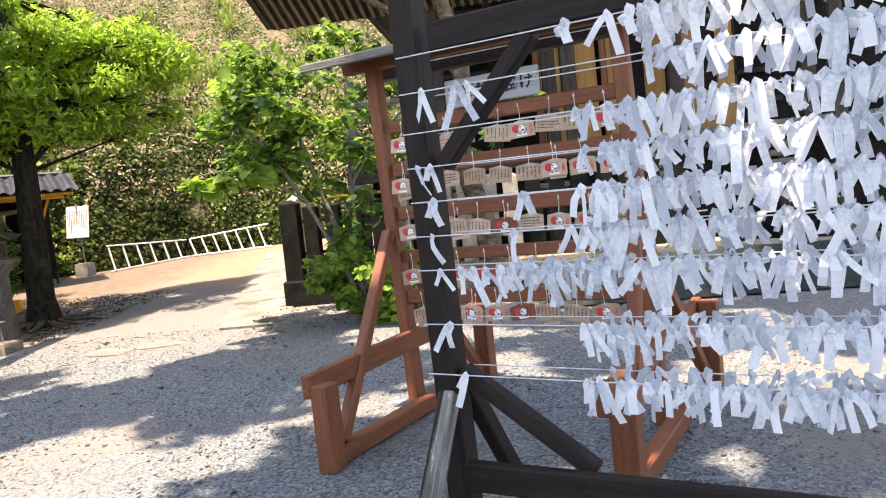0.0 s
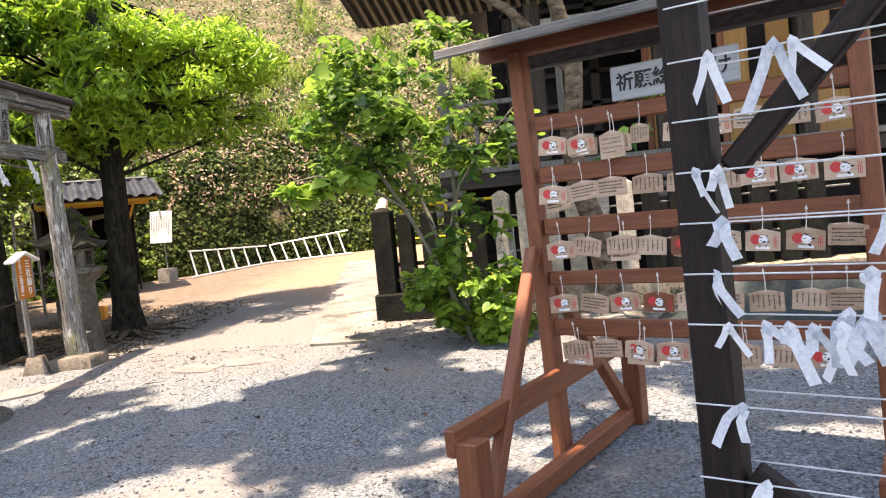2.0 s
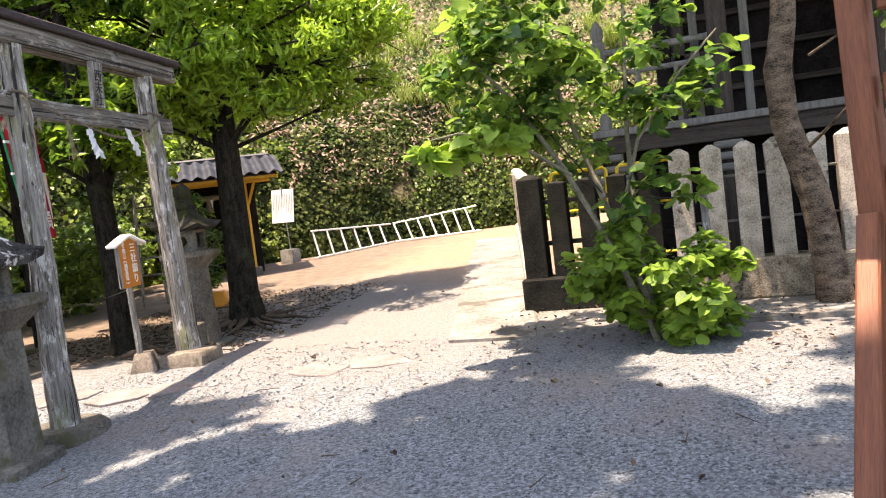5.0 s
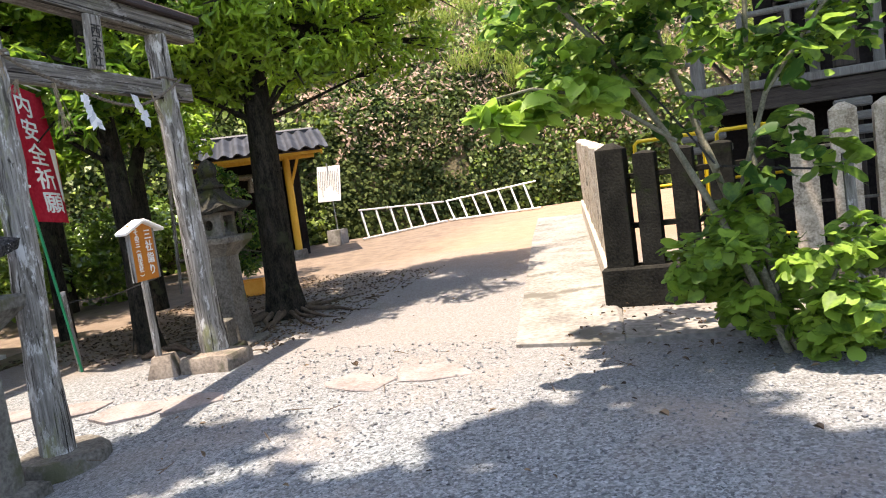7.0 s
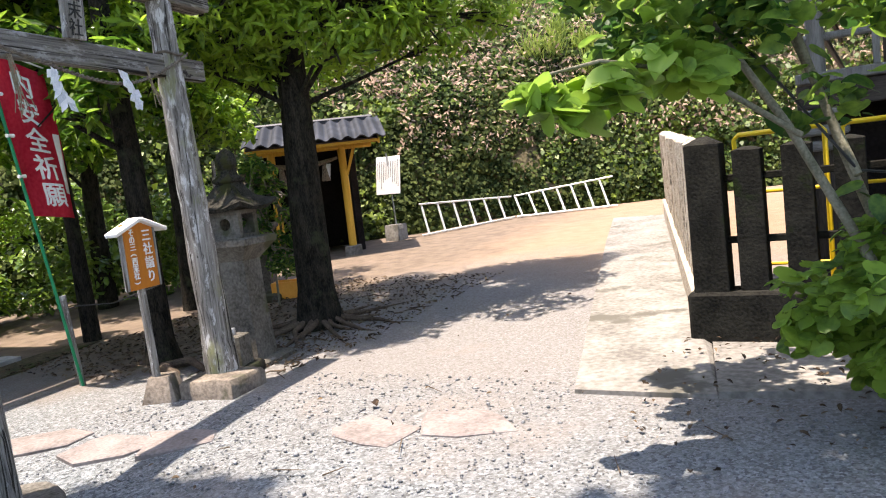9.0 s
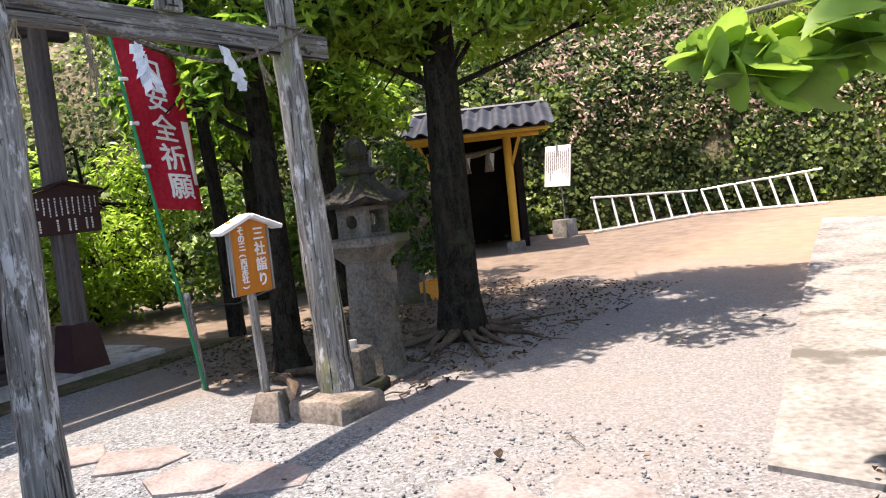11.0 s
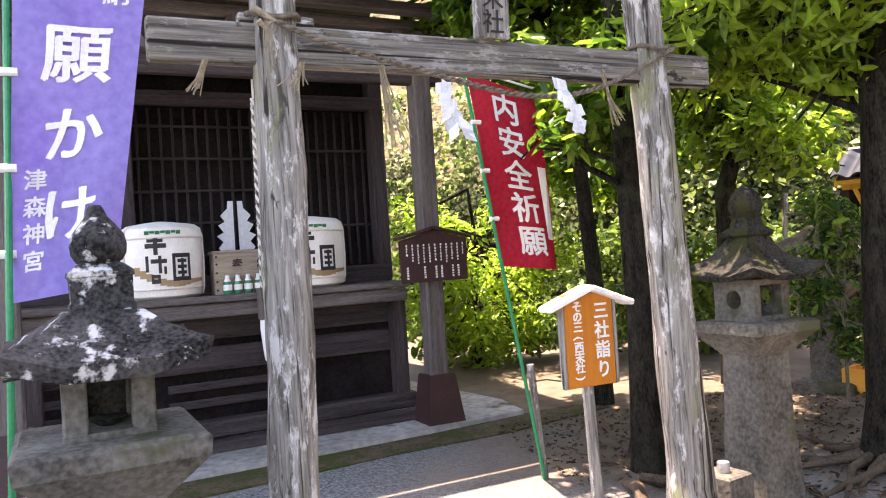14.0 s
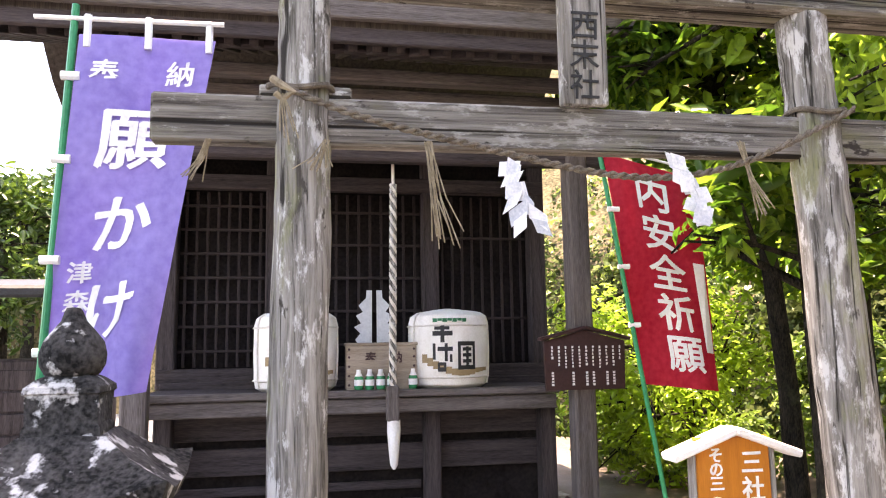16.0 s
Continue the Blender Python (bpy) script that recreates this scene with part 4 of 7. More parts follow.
    rough("footing", ring, -0.08, 0.12, M_BASESTONE, "rough rectangular sandy footing stone")
    # sacred rope: two strands twisted, sagging between the posts
    rope = thing("sacred_straw_rope", S(0.9, 0.1, 2.1), "twisted straw rope sagging across the torii", "rope")
    n = 150
    for ph in (0, math.pi):
        pts = []
        for k in range(n + 1):
            f = k / n
            a = -0.02 + 1.86 * f
            z = 2.315 + 0.0 * f - 0.235 * 4 * f * (1 - f) * (1 - 0.18 * math.sin(2 * math.pi * f))
            th = f * 165 + ph
            pts.append(S(a, 0.1 + 0.0062 * math.cos(th), z + 0.0062 * math.sin(th)))
        part("strand", Mesh().tube(pts, 0.0068, 7), M_STRAW, rope)
    for a, tilt in ((0.05, 0), (1.76, 3)):
        pts = [S(a + 0.097 * math.cos(k * 0.35), 0.097 * math.sin(k * 0.35), 2.315 + 0.012 * math.sin(k)) for k in range(19)]
        part("binding", Mesh().tube(pts, 0.0095, 7), M_STRAW, rope)
    knot = Mesh()
    knot.tube([S(-0.03, 0.1, 2.325), S(0.0, 0.115, 2.3), S(0.03, 0.11, 2.285), S(0.0, 0.1, 2.265), S(-0.02, 0.11, 2.28)], 0.011, 7)
    for k in range(5):
        knot.tube([S(0.0, 0.105, 2.28), S(0.005 + 0.006 * (k - 2), 0.115, 2.24), S(0.02 + 0.013 * (k - 2), 0.105, 2.17 - 0.02 * (k % 3))], 0.0022, 5)
    part("knot", knot, M_STRAWPALE, rope)
    rng = np.random.default_rng(8)
    for a, z, ln, lean in ((0.42, 2.155, 0.34, 0.05), (1.42, 2.19, 0.25, 0.06), (0.12, 2.15, 0.1, -0.02), (-0.2, 2.14, 0.12, -0.04)):
        me = Mesh()
        for k in range(11):
            e = lean + rng.normal() * 0.022
            me.tube([S(a + rng.normal() * 0.006, 0.1 + rng.normal() * 0.006, z), S(a + e * 0.45, 0.1 + rng.normal() * 0.01, z - ln * 0.5), S(a + e, 0.1 + rng.normal() * 0.015, z - ln * rng.uniform(0.75, 1))], 0.0022, 4)
        solid("straw_tassel", me, M_STRAWPALE, "thin straw tassel hanging from the rope", "tassel", group="straw tassels")
    for a, z in ((0.66, 2.1), (1.18, 2.135)):
        st = thing("paper_streamer", S(a, 0.11, z), "crumpled white paper streamer on the sacred rope", "streamer", "paper streamers")
        for layer in range(2):
            x, zz = a + 0.012 * layer, z
            for k in range(6):
                me = Mesh()
                w, h = rng.uniform(0.03, 0.062), rng.uniform(0.035, 0.06)
                d = 0.11 + 0.006 * layer + 0.004 * k
                skew, drop = rng.normal() * 0.012, rng.normal() * 0.012
                q = [S(x - w * 0.5, d, zz + drop), S(x + w * 0.5, d + 0.006, zz - drop), S(x + w * 0.5 + skew, d + 0.012 * rng.random(), zz - h - drop), S(x - w * 0.45 + skew, d, zz - h + drop)]
                k0 = [p - SN * 0.002 for p in q]
                me.add(q + k0, [(3, 2, 1, 0), (4, 5, 6, 7), (0, 1, 5, 4), (1, 2, 6, 5), (2, 3, 7, 6), (3, 0, 4, 7)])
                part("paper_fold", me, M_PAPER, st, smooth=0)
                zz -= h * 0.72
                x += 0.016 + rng.normal() * 0.014


def build_orange_sign():
    t = thing("orange_guide_sign", S(1.55, -0.3, 0), "small orange wooden guide sign with a white gable on a post", "sign")
    b = beam("board", S(1.555, -0.3, 0.785), S(1.555, -0.3, 1.23), 0.285, 0.03, M_ORANGE, t, SN)
    for a in (1.403, 1.707):
        beam("frame", S(a, -0.3, 0.785), S(a, -0.3, 1.21), 0.018, 0.04, M_GREYWOOD, t, SN)
    for s in (-1, 1):
        beam("gable_board", S(1.555, -0.29, 1.255), S(1.555 + 0.245 * s, -0.29, 1.165), 0.1, 0.028, M_WHITE, t, Z, ext=0.0)
    beam("post", S(1.57, -0.325, 0.12), S(1.55, -0.325, 0.8), 0.045, 0.045, M_GREYWOOD, t, SN)
    me = Mesh().lathe([(0.12, -0.06), (0.118, 0.0), (0.075, 0.165), (0.07, 0.17)], square=True, m=Matrix.Translation(S(1.61, -0.31, 0)) @ pose(0, 0, 0, 0, 0, 30), wobble=0.004)
    part("pedestal", me, M_BASESTONE, t, None, "tapered concrete pedestal")
    for k, ch in enumerate("三社詣り"):
        write(ch, 0.088, M_WHITE, b, facing(S(1.625, -0.2835, 1.135 - 0.093 * k), SU), bold=0.0018)
    for k, ch in enumerate("その三(西末社)"):
        up = SU if ch in "()" else Z
        right = Z * -1 if ch in "()" else SU
        write(ch, 0.056, M_WHITE, b, facing(S(1.487, -0.2835, 1.165 - 0.048 * k), right, up), bold=0.0013)


def lantern(name, at, parts, mat, roofmat, label, turn, window="both"):
    """A stone lantern from bands of (half width, height) rows: column, shelf, box, roof and jewel."""
    m = Matrix.Translation(at) @ pose(0, 0, 0, 0, 0, turn)
    t = thing(name, at, label, "stone lantern", "stone lanterns")
    if "base" in parts:
        part("base", Mesh().lathe(parts["base"], square=True, m=m, wobble=0.012), mat, t)
    part("column", Mesh().lathe(parts["column"], square=True, m=m, wobble=0.004), mat, t)
    part("shelf", Mesh().lathe(parts["shelf"], square=True, m=m, wobble=0.005), mat, t)
    h, z0, z1 = parts["box"]
    p = 0.068 if window == "open" else 0.055
    for sx in (-1, 1):
        for sy in (-1, 1):
            lo = (h * sx - (p if sx > 0 else 0), h * sy - (p if sy > 0 else 0), z0)
            part("fire_box_corner", Mesh().box(lo, (lo[0] + p, lo[1] + p, z1), 0.006, m), mat, t)
    part("fire_box_sill", Mesh().box((-h - 0.002, -h - 0.002, z0), (h + 0.002, h + 0.002, z0 + 0.03), 0.005, m), mat, t)
    part("fire_box_head", Mesh().box((-h - 0.002, -h - 0.002, z1 - 0.035), (h + 0.002, h + 0.002, z1), 0.005, m), mat, t)
    if window == "open":
        # added back panel in black stone paints the dark inside of the box
        part("fire_box_panel", Mesh().box((-h + 0.006, -h + p - 0.006, z0 + 0.02), (-h + 0.04, h - p + 0.006, z1 - 0.02), 0.003, m), M_MOSSROOF, t)
        part("lamp_dish", Mesh().lathe([(0.03, z0 + 0.03), (0.055, z0 + 0.045), (0.06, z0 + 0.055)], 14, m=m), M_MOSSROOF, t)
    if window == "both":
        part("fire_box_panel", Mesh().box((-h + 0.004, -h + p - 0.006, z0 + 0.02), (-h + 0.045, h - p + 0.006, z1 - 0.02), 0.003, m), mat, t)
        # side with a round opening: a ring of wedges
        zc, r = (z0 + z1) / 2 + 0.005, 0.048
        for yy in (-h + 0.004, h - 0.04):
            ring = []
            for k in range(16):
                a = 2 * math.pi * k / 16
                c, s = math.cos(a), math.sin(a)
                q = 1 / max(abs(c), abs(s))
                ring.append((c * r, s * r))
                ring.append((c * q * (h - 0.02), s * q * (z1 - z0) * 0.49))
            v = [m @ Vector((x, yy, zc + z)) for x, z in ring] + [m @ Vector((x, yy + 0.036, zc + z)) for x, z in ring]
            f = []
            for k in range(16):
                i, j = 2 * k, 2 * ((k + 1) % 16)
                f += [(i, j, j + 1, i + 1), (i + 33, j + 33, j + 32, i + 32), (i, i + 32, j + 32, j)]
            pane = Mesh()
            pane.add(v, f)
            part("round_window", pane, mat, t)
    # eaves sweep up towards the four corners
    roof = Mesh().lathe(parts["roof"], square=True, wobble=0.012)
    wide = max(r for r, z in parts["roof"])
    swept = []
    for x, y, z in roof.v:
        lo, hi = sorted((abs(x), abs(y)))
        swept.append(tuple(m @ Vector((x, y, z + 0.05 * (lo / max(hi, 1e-6)) ** 4 * min(1.0, hi / wide) ** 3))))
    roof.v = swept
    part("roof", roof, roofmat, t)
    part("neck", Mesh().lathe(parts["neck"], square=True, m=m, wobble=0.004), roofmat, t)
    part("jewel", Mesh().lathe(parts["jewel"], 20, m=m, wobble=0.005), roofmat, t, smooth=70)
    return t


def build_lanterns():
    at = S(2.56, -0.22, 0)
    lantern("stone_lantern", at, {"base": [(0.25, -0.08), (0.25, 0.03), (0.22, 0.05)],
        "column": [(0.145, 0.04), (0.14, 0.1), (0.12, 0.5), (0.113, 0.84)], "shelf": [(0.118, 0.83), (0.13, 0.85), (0.215, 0.945), (0.225, 0.955), (0.225, 1.0), (0.21, 1.01)],
        "box": (0.132, 1.008, 1.23), "roof": [(0.17, 1.232), (0.245, 1.222), (0.258, 1.25), (0.2, 1.285), (0.135, 1.335), (0.09, 1.4), (0.07, 1.45)],
        "neck": [(0.07, 1.44), (0.09, 1.455), (0.092, 1.475), (0.06, 1.5), (0.05, 1.545), (0.062, 1.56)], "jewel": [(0.04, 1.552), (0.068, 1.562), (0.084, 1.595), (0.085, 1.63), (0.068, 1.672), (0.036, 1.702), (0.004, 1.725)]},
        M_STONE, M_MOSSROOF, "mossy grey stone lantern with round and square windows", 11)
    at = S(-0.55, 0.0, -0.135)
    lantern("stone_lantern", at, {"base": [(0.24, -0.1), (0.23, 0.06), (0.2, 0.08)],
        "column": [(0.155, 0.05), (0.145, 0.4), (0.135, 0.88)], "shelf": [(0.135, 0.88), (0.15, 0.9), (0.265, 1.03), (0.27, 1.085), (0.25, 1.1)],
        "box": (0.13, 1.09, 1.31), "roof": [(0.2, 1.305), (0.272, 1.295), (0.288, 1.345), (0.24, 1.375), (0.175, 1.42), (0.125, 1.465), (0.11, 1.48)],
        "neck": [(0.095, 1.475), (0.095, 1.5), (0.088, 1.51), (0.09, 1.585), (0.096, 1.59), (0.094, 1.605), (0.07, 1.625), (0.05, 1.635)], "jewel": [(0.05, 1.625), (0.07, 1.637), (0.082, 1.66), (0.084, 1.69), (0.075, 1.725), (0.052, 1.757), (0.033, 1.78), (0.024, 1.805), (0.018, 1.815), (0.004, 1.818)]},
        M_STONE, M_LICHEN, "stone lantern with white lichen blotches on its dark roof", 13, "open")
    at = Vector((-7.9, 11.5, 0.05))
    lantern("stone_lantern", at, {"base": [(0.25, -0.1), (0.24, 0.1), (0.2, 0.12)],
        "column": [(0.13, 0.1), (0.12, 0.8)], "shelf": [(0.13, 0.8), (0.23, 0.9), (0.23, 0.95)], "box": (0.13, 0.95, 1.2),
        "roof": [(0.2, 1.2), (0.32, 1.22), (0.3, 1.27), (0.16, 1.38), (0.08, 1.46)], "neck": [(0.06, 1.46), (0.06, 1.5)], "jewel": [(0.05, 1.5), (0.07, 1.55), (0.01, 1.65)]},
        M_STONE, M_BASESTONE, "pale stone lantern among the shrubs", 30)
    st = thing("small_stone_block", S(2.16, -0.1, 0), "squat stone block holding a metal cup", "stone block")
    m = Matrix.Translation(S(2.16, -0.1, 0)) @ pose(0, 0, 0, 0, 0, 20)
    part("slab", Mesh().lathe([(0.16, -0.05), (0.16, 0.06), (0.14, 0.08)], square=True, m=m, wobble=0.02), M_DARKSTONE, st)
    part("block", Mesh().lathe([(0.095, 0.07), (0.09, 0.3), (0.08, 0.31)], square=True, m=m, wobble=0.008), M_STONE, st)
    part("metal_cup", Mesh().lathe([(0.03, 0.31), (0.03, 0.355), (0.028, 0.36)], 14, m=m), M_STEEL, st)


def banner(name, corners, mat, label, wave, seed, nu=16, nv=40):
    """A hanging cloth between four corners, rippled."""
    tl, tr, br, bl = [Vector(c) for c in corners]
    me = Mesh()
    nrm = (bl - tl).cross(tr - tl).normalized()
    pts = []
    for j in range(nv + 1):
        for i in range(nu + 1):
            u, v = i / nu, j / nv
            p = tl.lerp(tr, u).lerp(bl.lerp(br, u), v)
            p = p + nrm * (wave * math.sin(u * 5 + v * 4 + seed) * (0.3 + v) + wave * 0.7 * math.sin(u * 9 - v * 7 + seed) * v)
            pts.append(p)
    w = nu + 1
    me.v = [tuple(p) for p in pts] + [tuple(p - nrm * 0.0015) for p in pts]
    k = len(pts)
    for j in range(nv):
        for i in range(nu):
            q = (j * w + i, j * w + i + 1, (j + 1) * w + i + 1, (j + 1) * w + i)
            me.f.append(q[::-1])
            me.f.append(tuple(x + k for x in q))
    def at(u, v):
        i, j = min(max(u, 0), 1) * nu, min(max(v, 0), 1) * nv
        i0, j0 = min(int(i), nu - 1), min(int(j), nv - 1)
        fu, fv = i - i0, j - j0
        a, b = pts[j0 * w + i0].lerp(pts[j0 * w + i0 + 1], fu), pts[(j0 + 1) * w + i0].lerp(pts[(j0 + 1) * w + i0 + 1], fu)
        return a.lerp(b, fv)
    return me, at, nrm


def cloth_text(body, size, u, v, span_u, span_v, at, nrm, mat, parent, lift=0.004):
    """Brush lettering laid on a cloth: (u, v) its centre, the spans turn metres into cloth fractions; shifted layers thicken the strokes."""
    bm = bmesh.new()
    bm.from_mesh(lettering(body, size, 0.0, size * 0.006))
    bmesh.ops.triangulate(bm, faces=bm.faces)
    for _ in range(3):
        bmesh.ops.subdivide_edges(bm, edges=[e for e in bm.edges if e.calc_length() > 0.03], cuts=1)
        bmesh.ops.triangulate(bm, faces=bm.faces)
    flat = [vert.co.copy() for vert in bm.verts]
    faces = [tuple(vert.index for vert in f.verts) for f in bm.faces]
    bm.free()
    me = Mesh()
    for k, (dx, dy) in enumerate(((0, 0), (0.022, 0.006), (-0.012, -0.02))):
        me.add([at(u + (c.x + dx * size) / span_u, v - (c.y + dy * size) / span_v) + nrm * (lift + 0.0012 * k) for c in flat], faces)
    part("lettering", me, mat, parent, smooth=0)


def build_banners():
    t = thing("red_banner", S(1.96, -1.4, 0), "red prayer banner with white characters on a green pole", "banner")
    c = [S(1.585, -1.4, 2.55), S(2.09, -1.42, 2.44), S(2.19, -1.43, 1.31), S(1.76, -1.38, 1.36)]
    me, at, nrm = banner("cloth", c, M_REDCLOTH, "", 0.02, 1.0)
    part("cloth", me, M_REDCLOTH, t, smooth=80)
    part("pole", Mesh().tube([S(1.965, -1.4, 0), S(1.75, -1.39, 1.35), S(1.545, -1.4, 2.72)], 0.012, 10), M_GREENPOLE, t)
    part("cross_rod", Mesh().tube([S(1.53, -1.4, 2.6), S(2.11, -1.42, 2.48)], 0.007, 8), M_WHITE, t)
    for k, ch in enumerate("内安全祈願"):
        cloth_text(ch, 0.2, 0.5 + 0.02 * k, 0.14 + 0.18 * k, 0.46, 1.16, at, nrm, M_WHITE, t)
    strip = Mesh()
    q = [at(0.86, 0.42) + nrm * 0.004, at(0.98, 0.42) + nrm * 0.004, at(0.98, 0.83) + nrm * 0.004, at(0.86, 0.83) + nrm * 0.004]
    strip.add(q, [(3, 2, 1, 0)])
    part("white_strip", strip, M_WHITE, t, smooth=0)
    for v in (0.0, 0.25, 0.5, 0.75):
        p = at(0, v)
        part("loop", Mesh().tube([p - SU * 0.03, p + SU * 0.03], 0.014, 8), M_WHITE, t)
    st = thing("wooden_stake", S(1.985, -1.42, 0), "weathered wooden stake tied beside the banner pole", "stake")
    part("stake_post", Mesh().tube([Vector((0, 0, -0.05)), SU * -0.03 + Z * 0.3, SU * -0.06 + Z * 0.73], 0.024, 12, 0.1), M_GREYWOOD, st, Matrix.Translation(S(1.985, -1.42, 0)))
    part("cord", Mesh().tube([S(1.92, -1.41, 0.62), S(2.0, -1.36, 0.63), S(2.1, -1.1, 0.62), S(1.72, -0.32, 0.78)], 0.005, 6), M_BLACK, st)
    t = thing("violet_banner", S(-0.9, -0.67, 0), "violet votive banner with white characters on a green pole", "banner")
    c = [S(-0.77, -0.67, 2.74), S(-0.28, -0.67, 2.745), S(-0.48, -0.64, 1.42), S(-0.85, -0.7, 1.37)]
    me, at, nrm = banner("cloth", c, M_PURPLE, "", 0.034, 0.4)
    part("cloth", me, M_PURPLE, t, smooth=80)
    part("pole", Mesh().tube([S(-0.91, -0.69, -0.1), S(-0.85, -0.68, 1.4), S(-0.79, -0.68, 2.86)], 0.014, 10), M_GREENPOLE, t)
    part("cross_rod", Mesh().tube([S(-0.93, -0.67, 2.8), S(-0.25, -0.67, 2.81)], 0.009, 8), M_WHITE, t)
    for v in (0.12, 0.35, 0.62, 0.86):
        p = at(0, v)
        part("loop", Mesh().tube([p - SU * 0.045, p + SU * 0.02], 0.017, 8), M_WHITE, t)
    for u in (0.06, 0.5, 0.95):
        p = at(u, 0)
        part("tab", Mesh().tube([p - Z * 0.05, p + Z * 0.075], 0.014, 6), M_WHITE, t)
    cloth_text("奉", 0.105, 0.22, 0.115, 0.47, 1.36, at, nrm, M_WHITE, t)
    cloth_text("納", 0.105, 0.78, 0.11, 0.47, 1.36, at, nrm, M_WHITE, t)
    for k, ch in enumerate("願かけ"):
        cloth_text(ch, 0.25 if k == 0 else 0.23, 0.5, 0.305 + 0.235 * k, 0.44, 1.36, at, nrm, M_WHITE, t)
    for k, ch in enumerate("津森神宮"):
        cloth_text(ch, 0.085, 0.2, 0.66 + 0.078 * k, 0.42, 1.36, at, nrm, M_WHITE, t)


build_torii()
build_orange_sign()
build_lanterns()
build_banners()


# ---- the small shrine ----
def build_shrine():
    t = thing("wooden_shrine", S(0.55, -4.6, 0.05), "old dark wooden shrine with lattice doors and deep eaves", "shrine")
    for a in (-1.05, 2.1):
        beam("pillar", S(a, -3.2, 0.4), S(a, -3.2, 3.35), 0.165, 0.165, M_SHRINEPALE, t, SN, 0.018)
        me = Mesh().lathe([(0.17, 0.04), (0.165, 0.06), (0.12, 0.44), (0.11, 0.455)], square=True, m=Matrix.Translation(S(a, -3.2, 0)) @ pose(0, 0, 0, 0, 0, 11))
        part("pillar_shoe", me, M_BROWNPAINT, t, None, "dark painted tapered shoe of the pillar")
    # veranda
    beam("veranda_edge", S(-1.12, -3.5, 1.225), S(2.02, -3.5, 1.225), 0.1, 0.055, M_SHRINEPALE, t, Z, 0.01)
    beam("veranda_beam", S(-1.05, -3.53, 1.135), S(2.0, -3.53, 1.135), 0.09, 0.11, M_SHRINEPALE, t, Z, 0.01)
    for k in range(8):
        d = -3.62 - 0.125 * k
        beam("veranda_board", S(-1.12, d, 1.225), S(2.1, d, 1.225), 0.118, 0.04, M_SHRINEWOOD, t, Z, 0.004)
    # under the veranda
    for a in (-0.95, 1.05, 1.98):
        beam("under_post", S(a, -3.72, 0.15), S(a, -3.72, 1.1), 0.13, 0.13, M_SHRINEWOOD, t, SN, 0.01)
    # wall in near-black wood paints the shade under the veranda
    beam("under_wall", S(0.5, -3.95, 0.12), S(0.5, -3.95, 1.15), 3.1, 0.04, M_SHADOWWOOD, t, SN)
    for z in (0.98, 0.72):
        beam("under_board", S(-0.95, -3.84, z), S(1.98, -3.84, z), 0.04, 0.2, M_SHRINEWOOD, t, Z)
    for z in (0.5, 0.36):
        for a0, a1 in ((-0.9, -0.2), (0.0, 0.98)):
            beam("under_slat", S(a0, -3.85, z), S(a1, -3.85, z), 0.03, 0.065, M_SHRINEWOOD, t, Z)
    beam("sill", S(-1.1, -3.72, 0.17), S(2.1, -3.72, 0.17), 0.16, 0.14, M_SHRINEWOOD, t, Z, 0.012)
    beam("sill", S(-1.1, -3.42, 0.09), S(2.0, -3.42, 0.09), 0.14, 0.09, M_SHRINEWOOD, t, Z, 0.012)
    # body
    body = Mesh()
    m = facing(S(0, 0, 0), SU).copy()
    def sbox(me, a0, a1, d0, d1, z0, z1, c=0.005):
        q = Matrix((SU, SN, Z)).transposed().to_4x4()
        q.translation = SO
        me.box((a0, d0, z0), (a1, d1, z1), c, q)
    # near-black walls: the dim inside behind the lattice is painted into them
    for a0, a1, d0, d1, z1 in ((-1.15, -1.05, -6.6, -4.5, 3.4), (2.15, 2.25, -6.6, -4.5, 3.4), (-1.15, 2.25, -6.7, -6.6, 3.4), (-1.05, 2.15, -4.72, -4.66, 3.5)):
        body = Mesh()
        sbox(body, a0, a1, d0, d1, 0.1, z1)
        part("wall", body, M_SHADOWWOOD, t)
    for a in (-1.08, -0.2, 1.18, 2.18):
        beam("body_pillar", S(a, -4.5, 1.24), S(a, -4.5, 3.45), 0.15, 0.15, M_SHRINEWOOD, t, SN, 0.012)
    for z, h in ((1.34, 0.14), (3.02, 0.13), (3.32, 0.16)):
        beam("cross_beam", S(-1.15, -4.46, z), S(2.25, -4.46, z), 0.1, h, M_SHRINEWOOD, t, Z, 0.01)
    beam("threshold", S(-1.1, -4.38, 1.27), S(2.2, -4.38, 1.27), 0.1, 0.06, M_SHRINEWOOD, t, Z)
    for a0, a1, bars, rows in ((-1.0, -0.28, 8, 7), (-0.12, 1.1, 12, 5), (1.26, 2.1, 9, 2)):
        for k in range(bars):
            a = a0 + (a1 - a0) * (k + 0.5) / bars
            beam("lattice_bar", S(a, -4.56, 1.42), S(a, -4.56, 2.95), 0.024, 0.024, M_LATTICE, t, SN, 0.003)
        for k in range(rows):
            z = 1.45 + 1.48 * (k + 0.5) / rows
            beam("lattice_rail", S(a0, -4.545, z), S(a1, -4.545, z), 0.02, 0.024, M_LATTICE, t, Z, 0.003)
    # porch beams, brackets, rafters
    beam("porch_beam", S(-1.35, -3.2, 3.02), S(2.4, -3.2, 3.02), 0.12, 0.2, M_SHRINEWOOD, t, Z, 0.02)
    beam("porch_beam", S(-1.35, -3.22, 3.42), S(2.4, -3.22, 3.42), 0.13, 0.1, M_SHRINEPALE, t, Z, 0.012)
    beam("purlin", S(-1.4, -3.0, 3.5), S(2.75, -3.0, 3.5), 0.12, 0.09, M_SHRINEPALE, t, Z, 0.012)
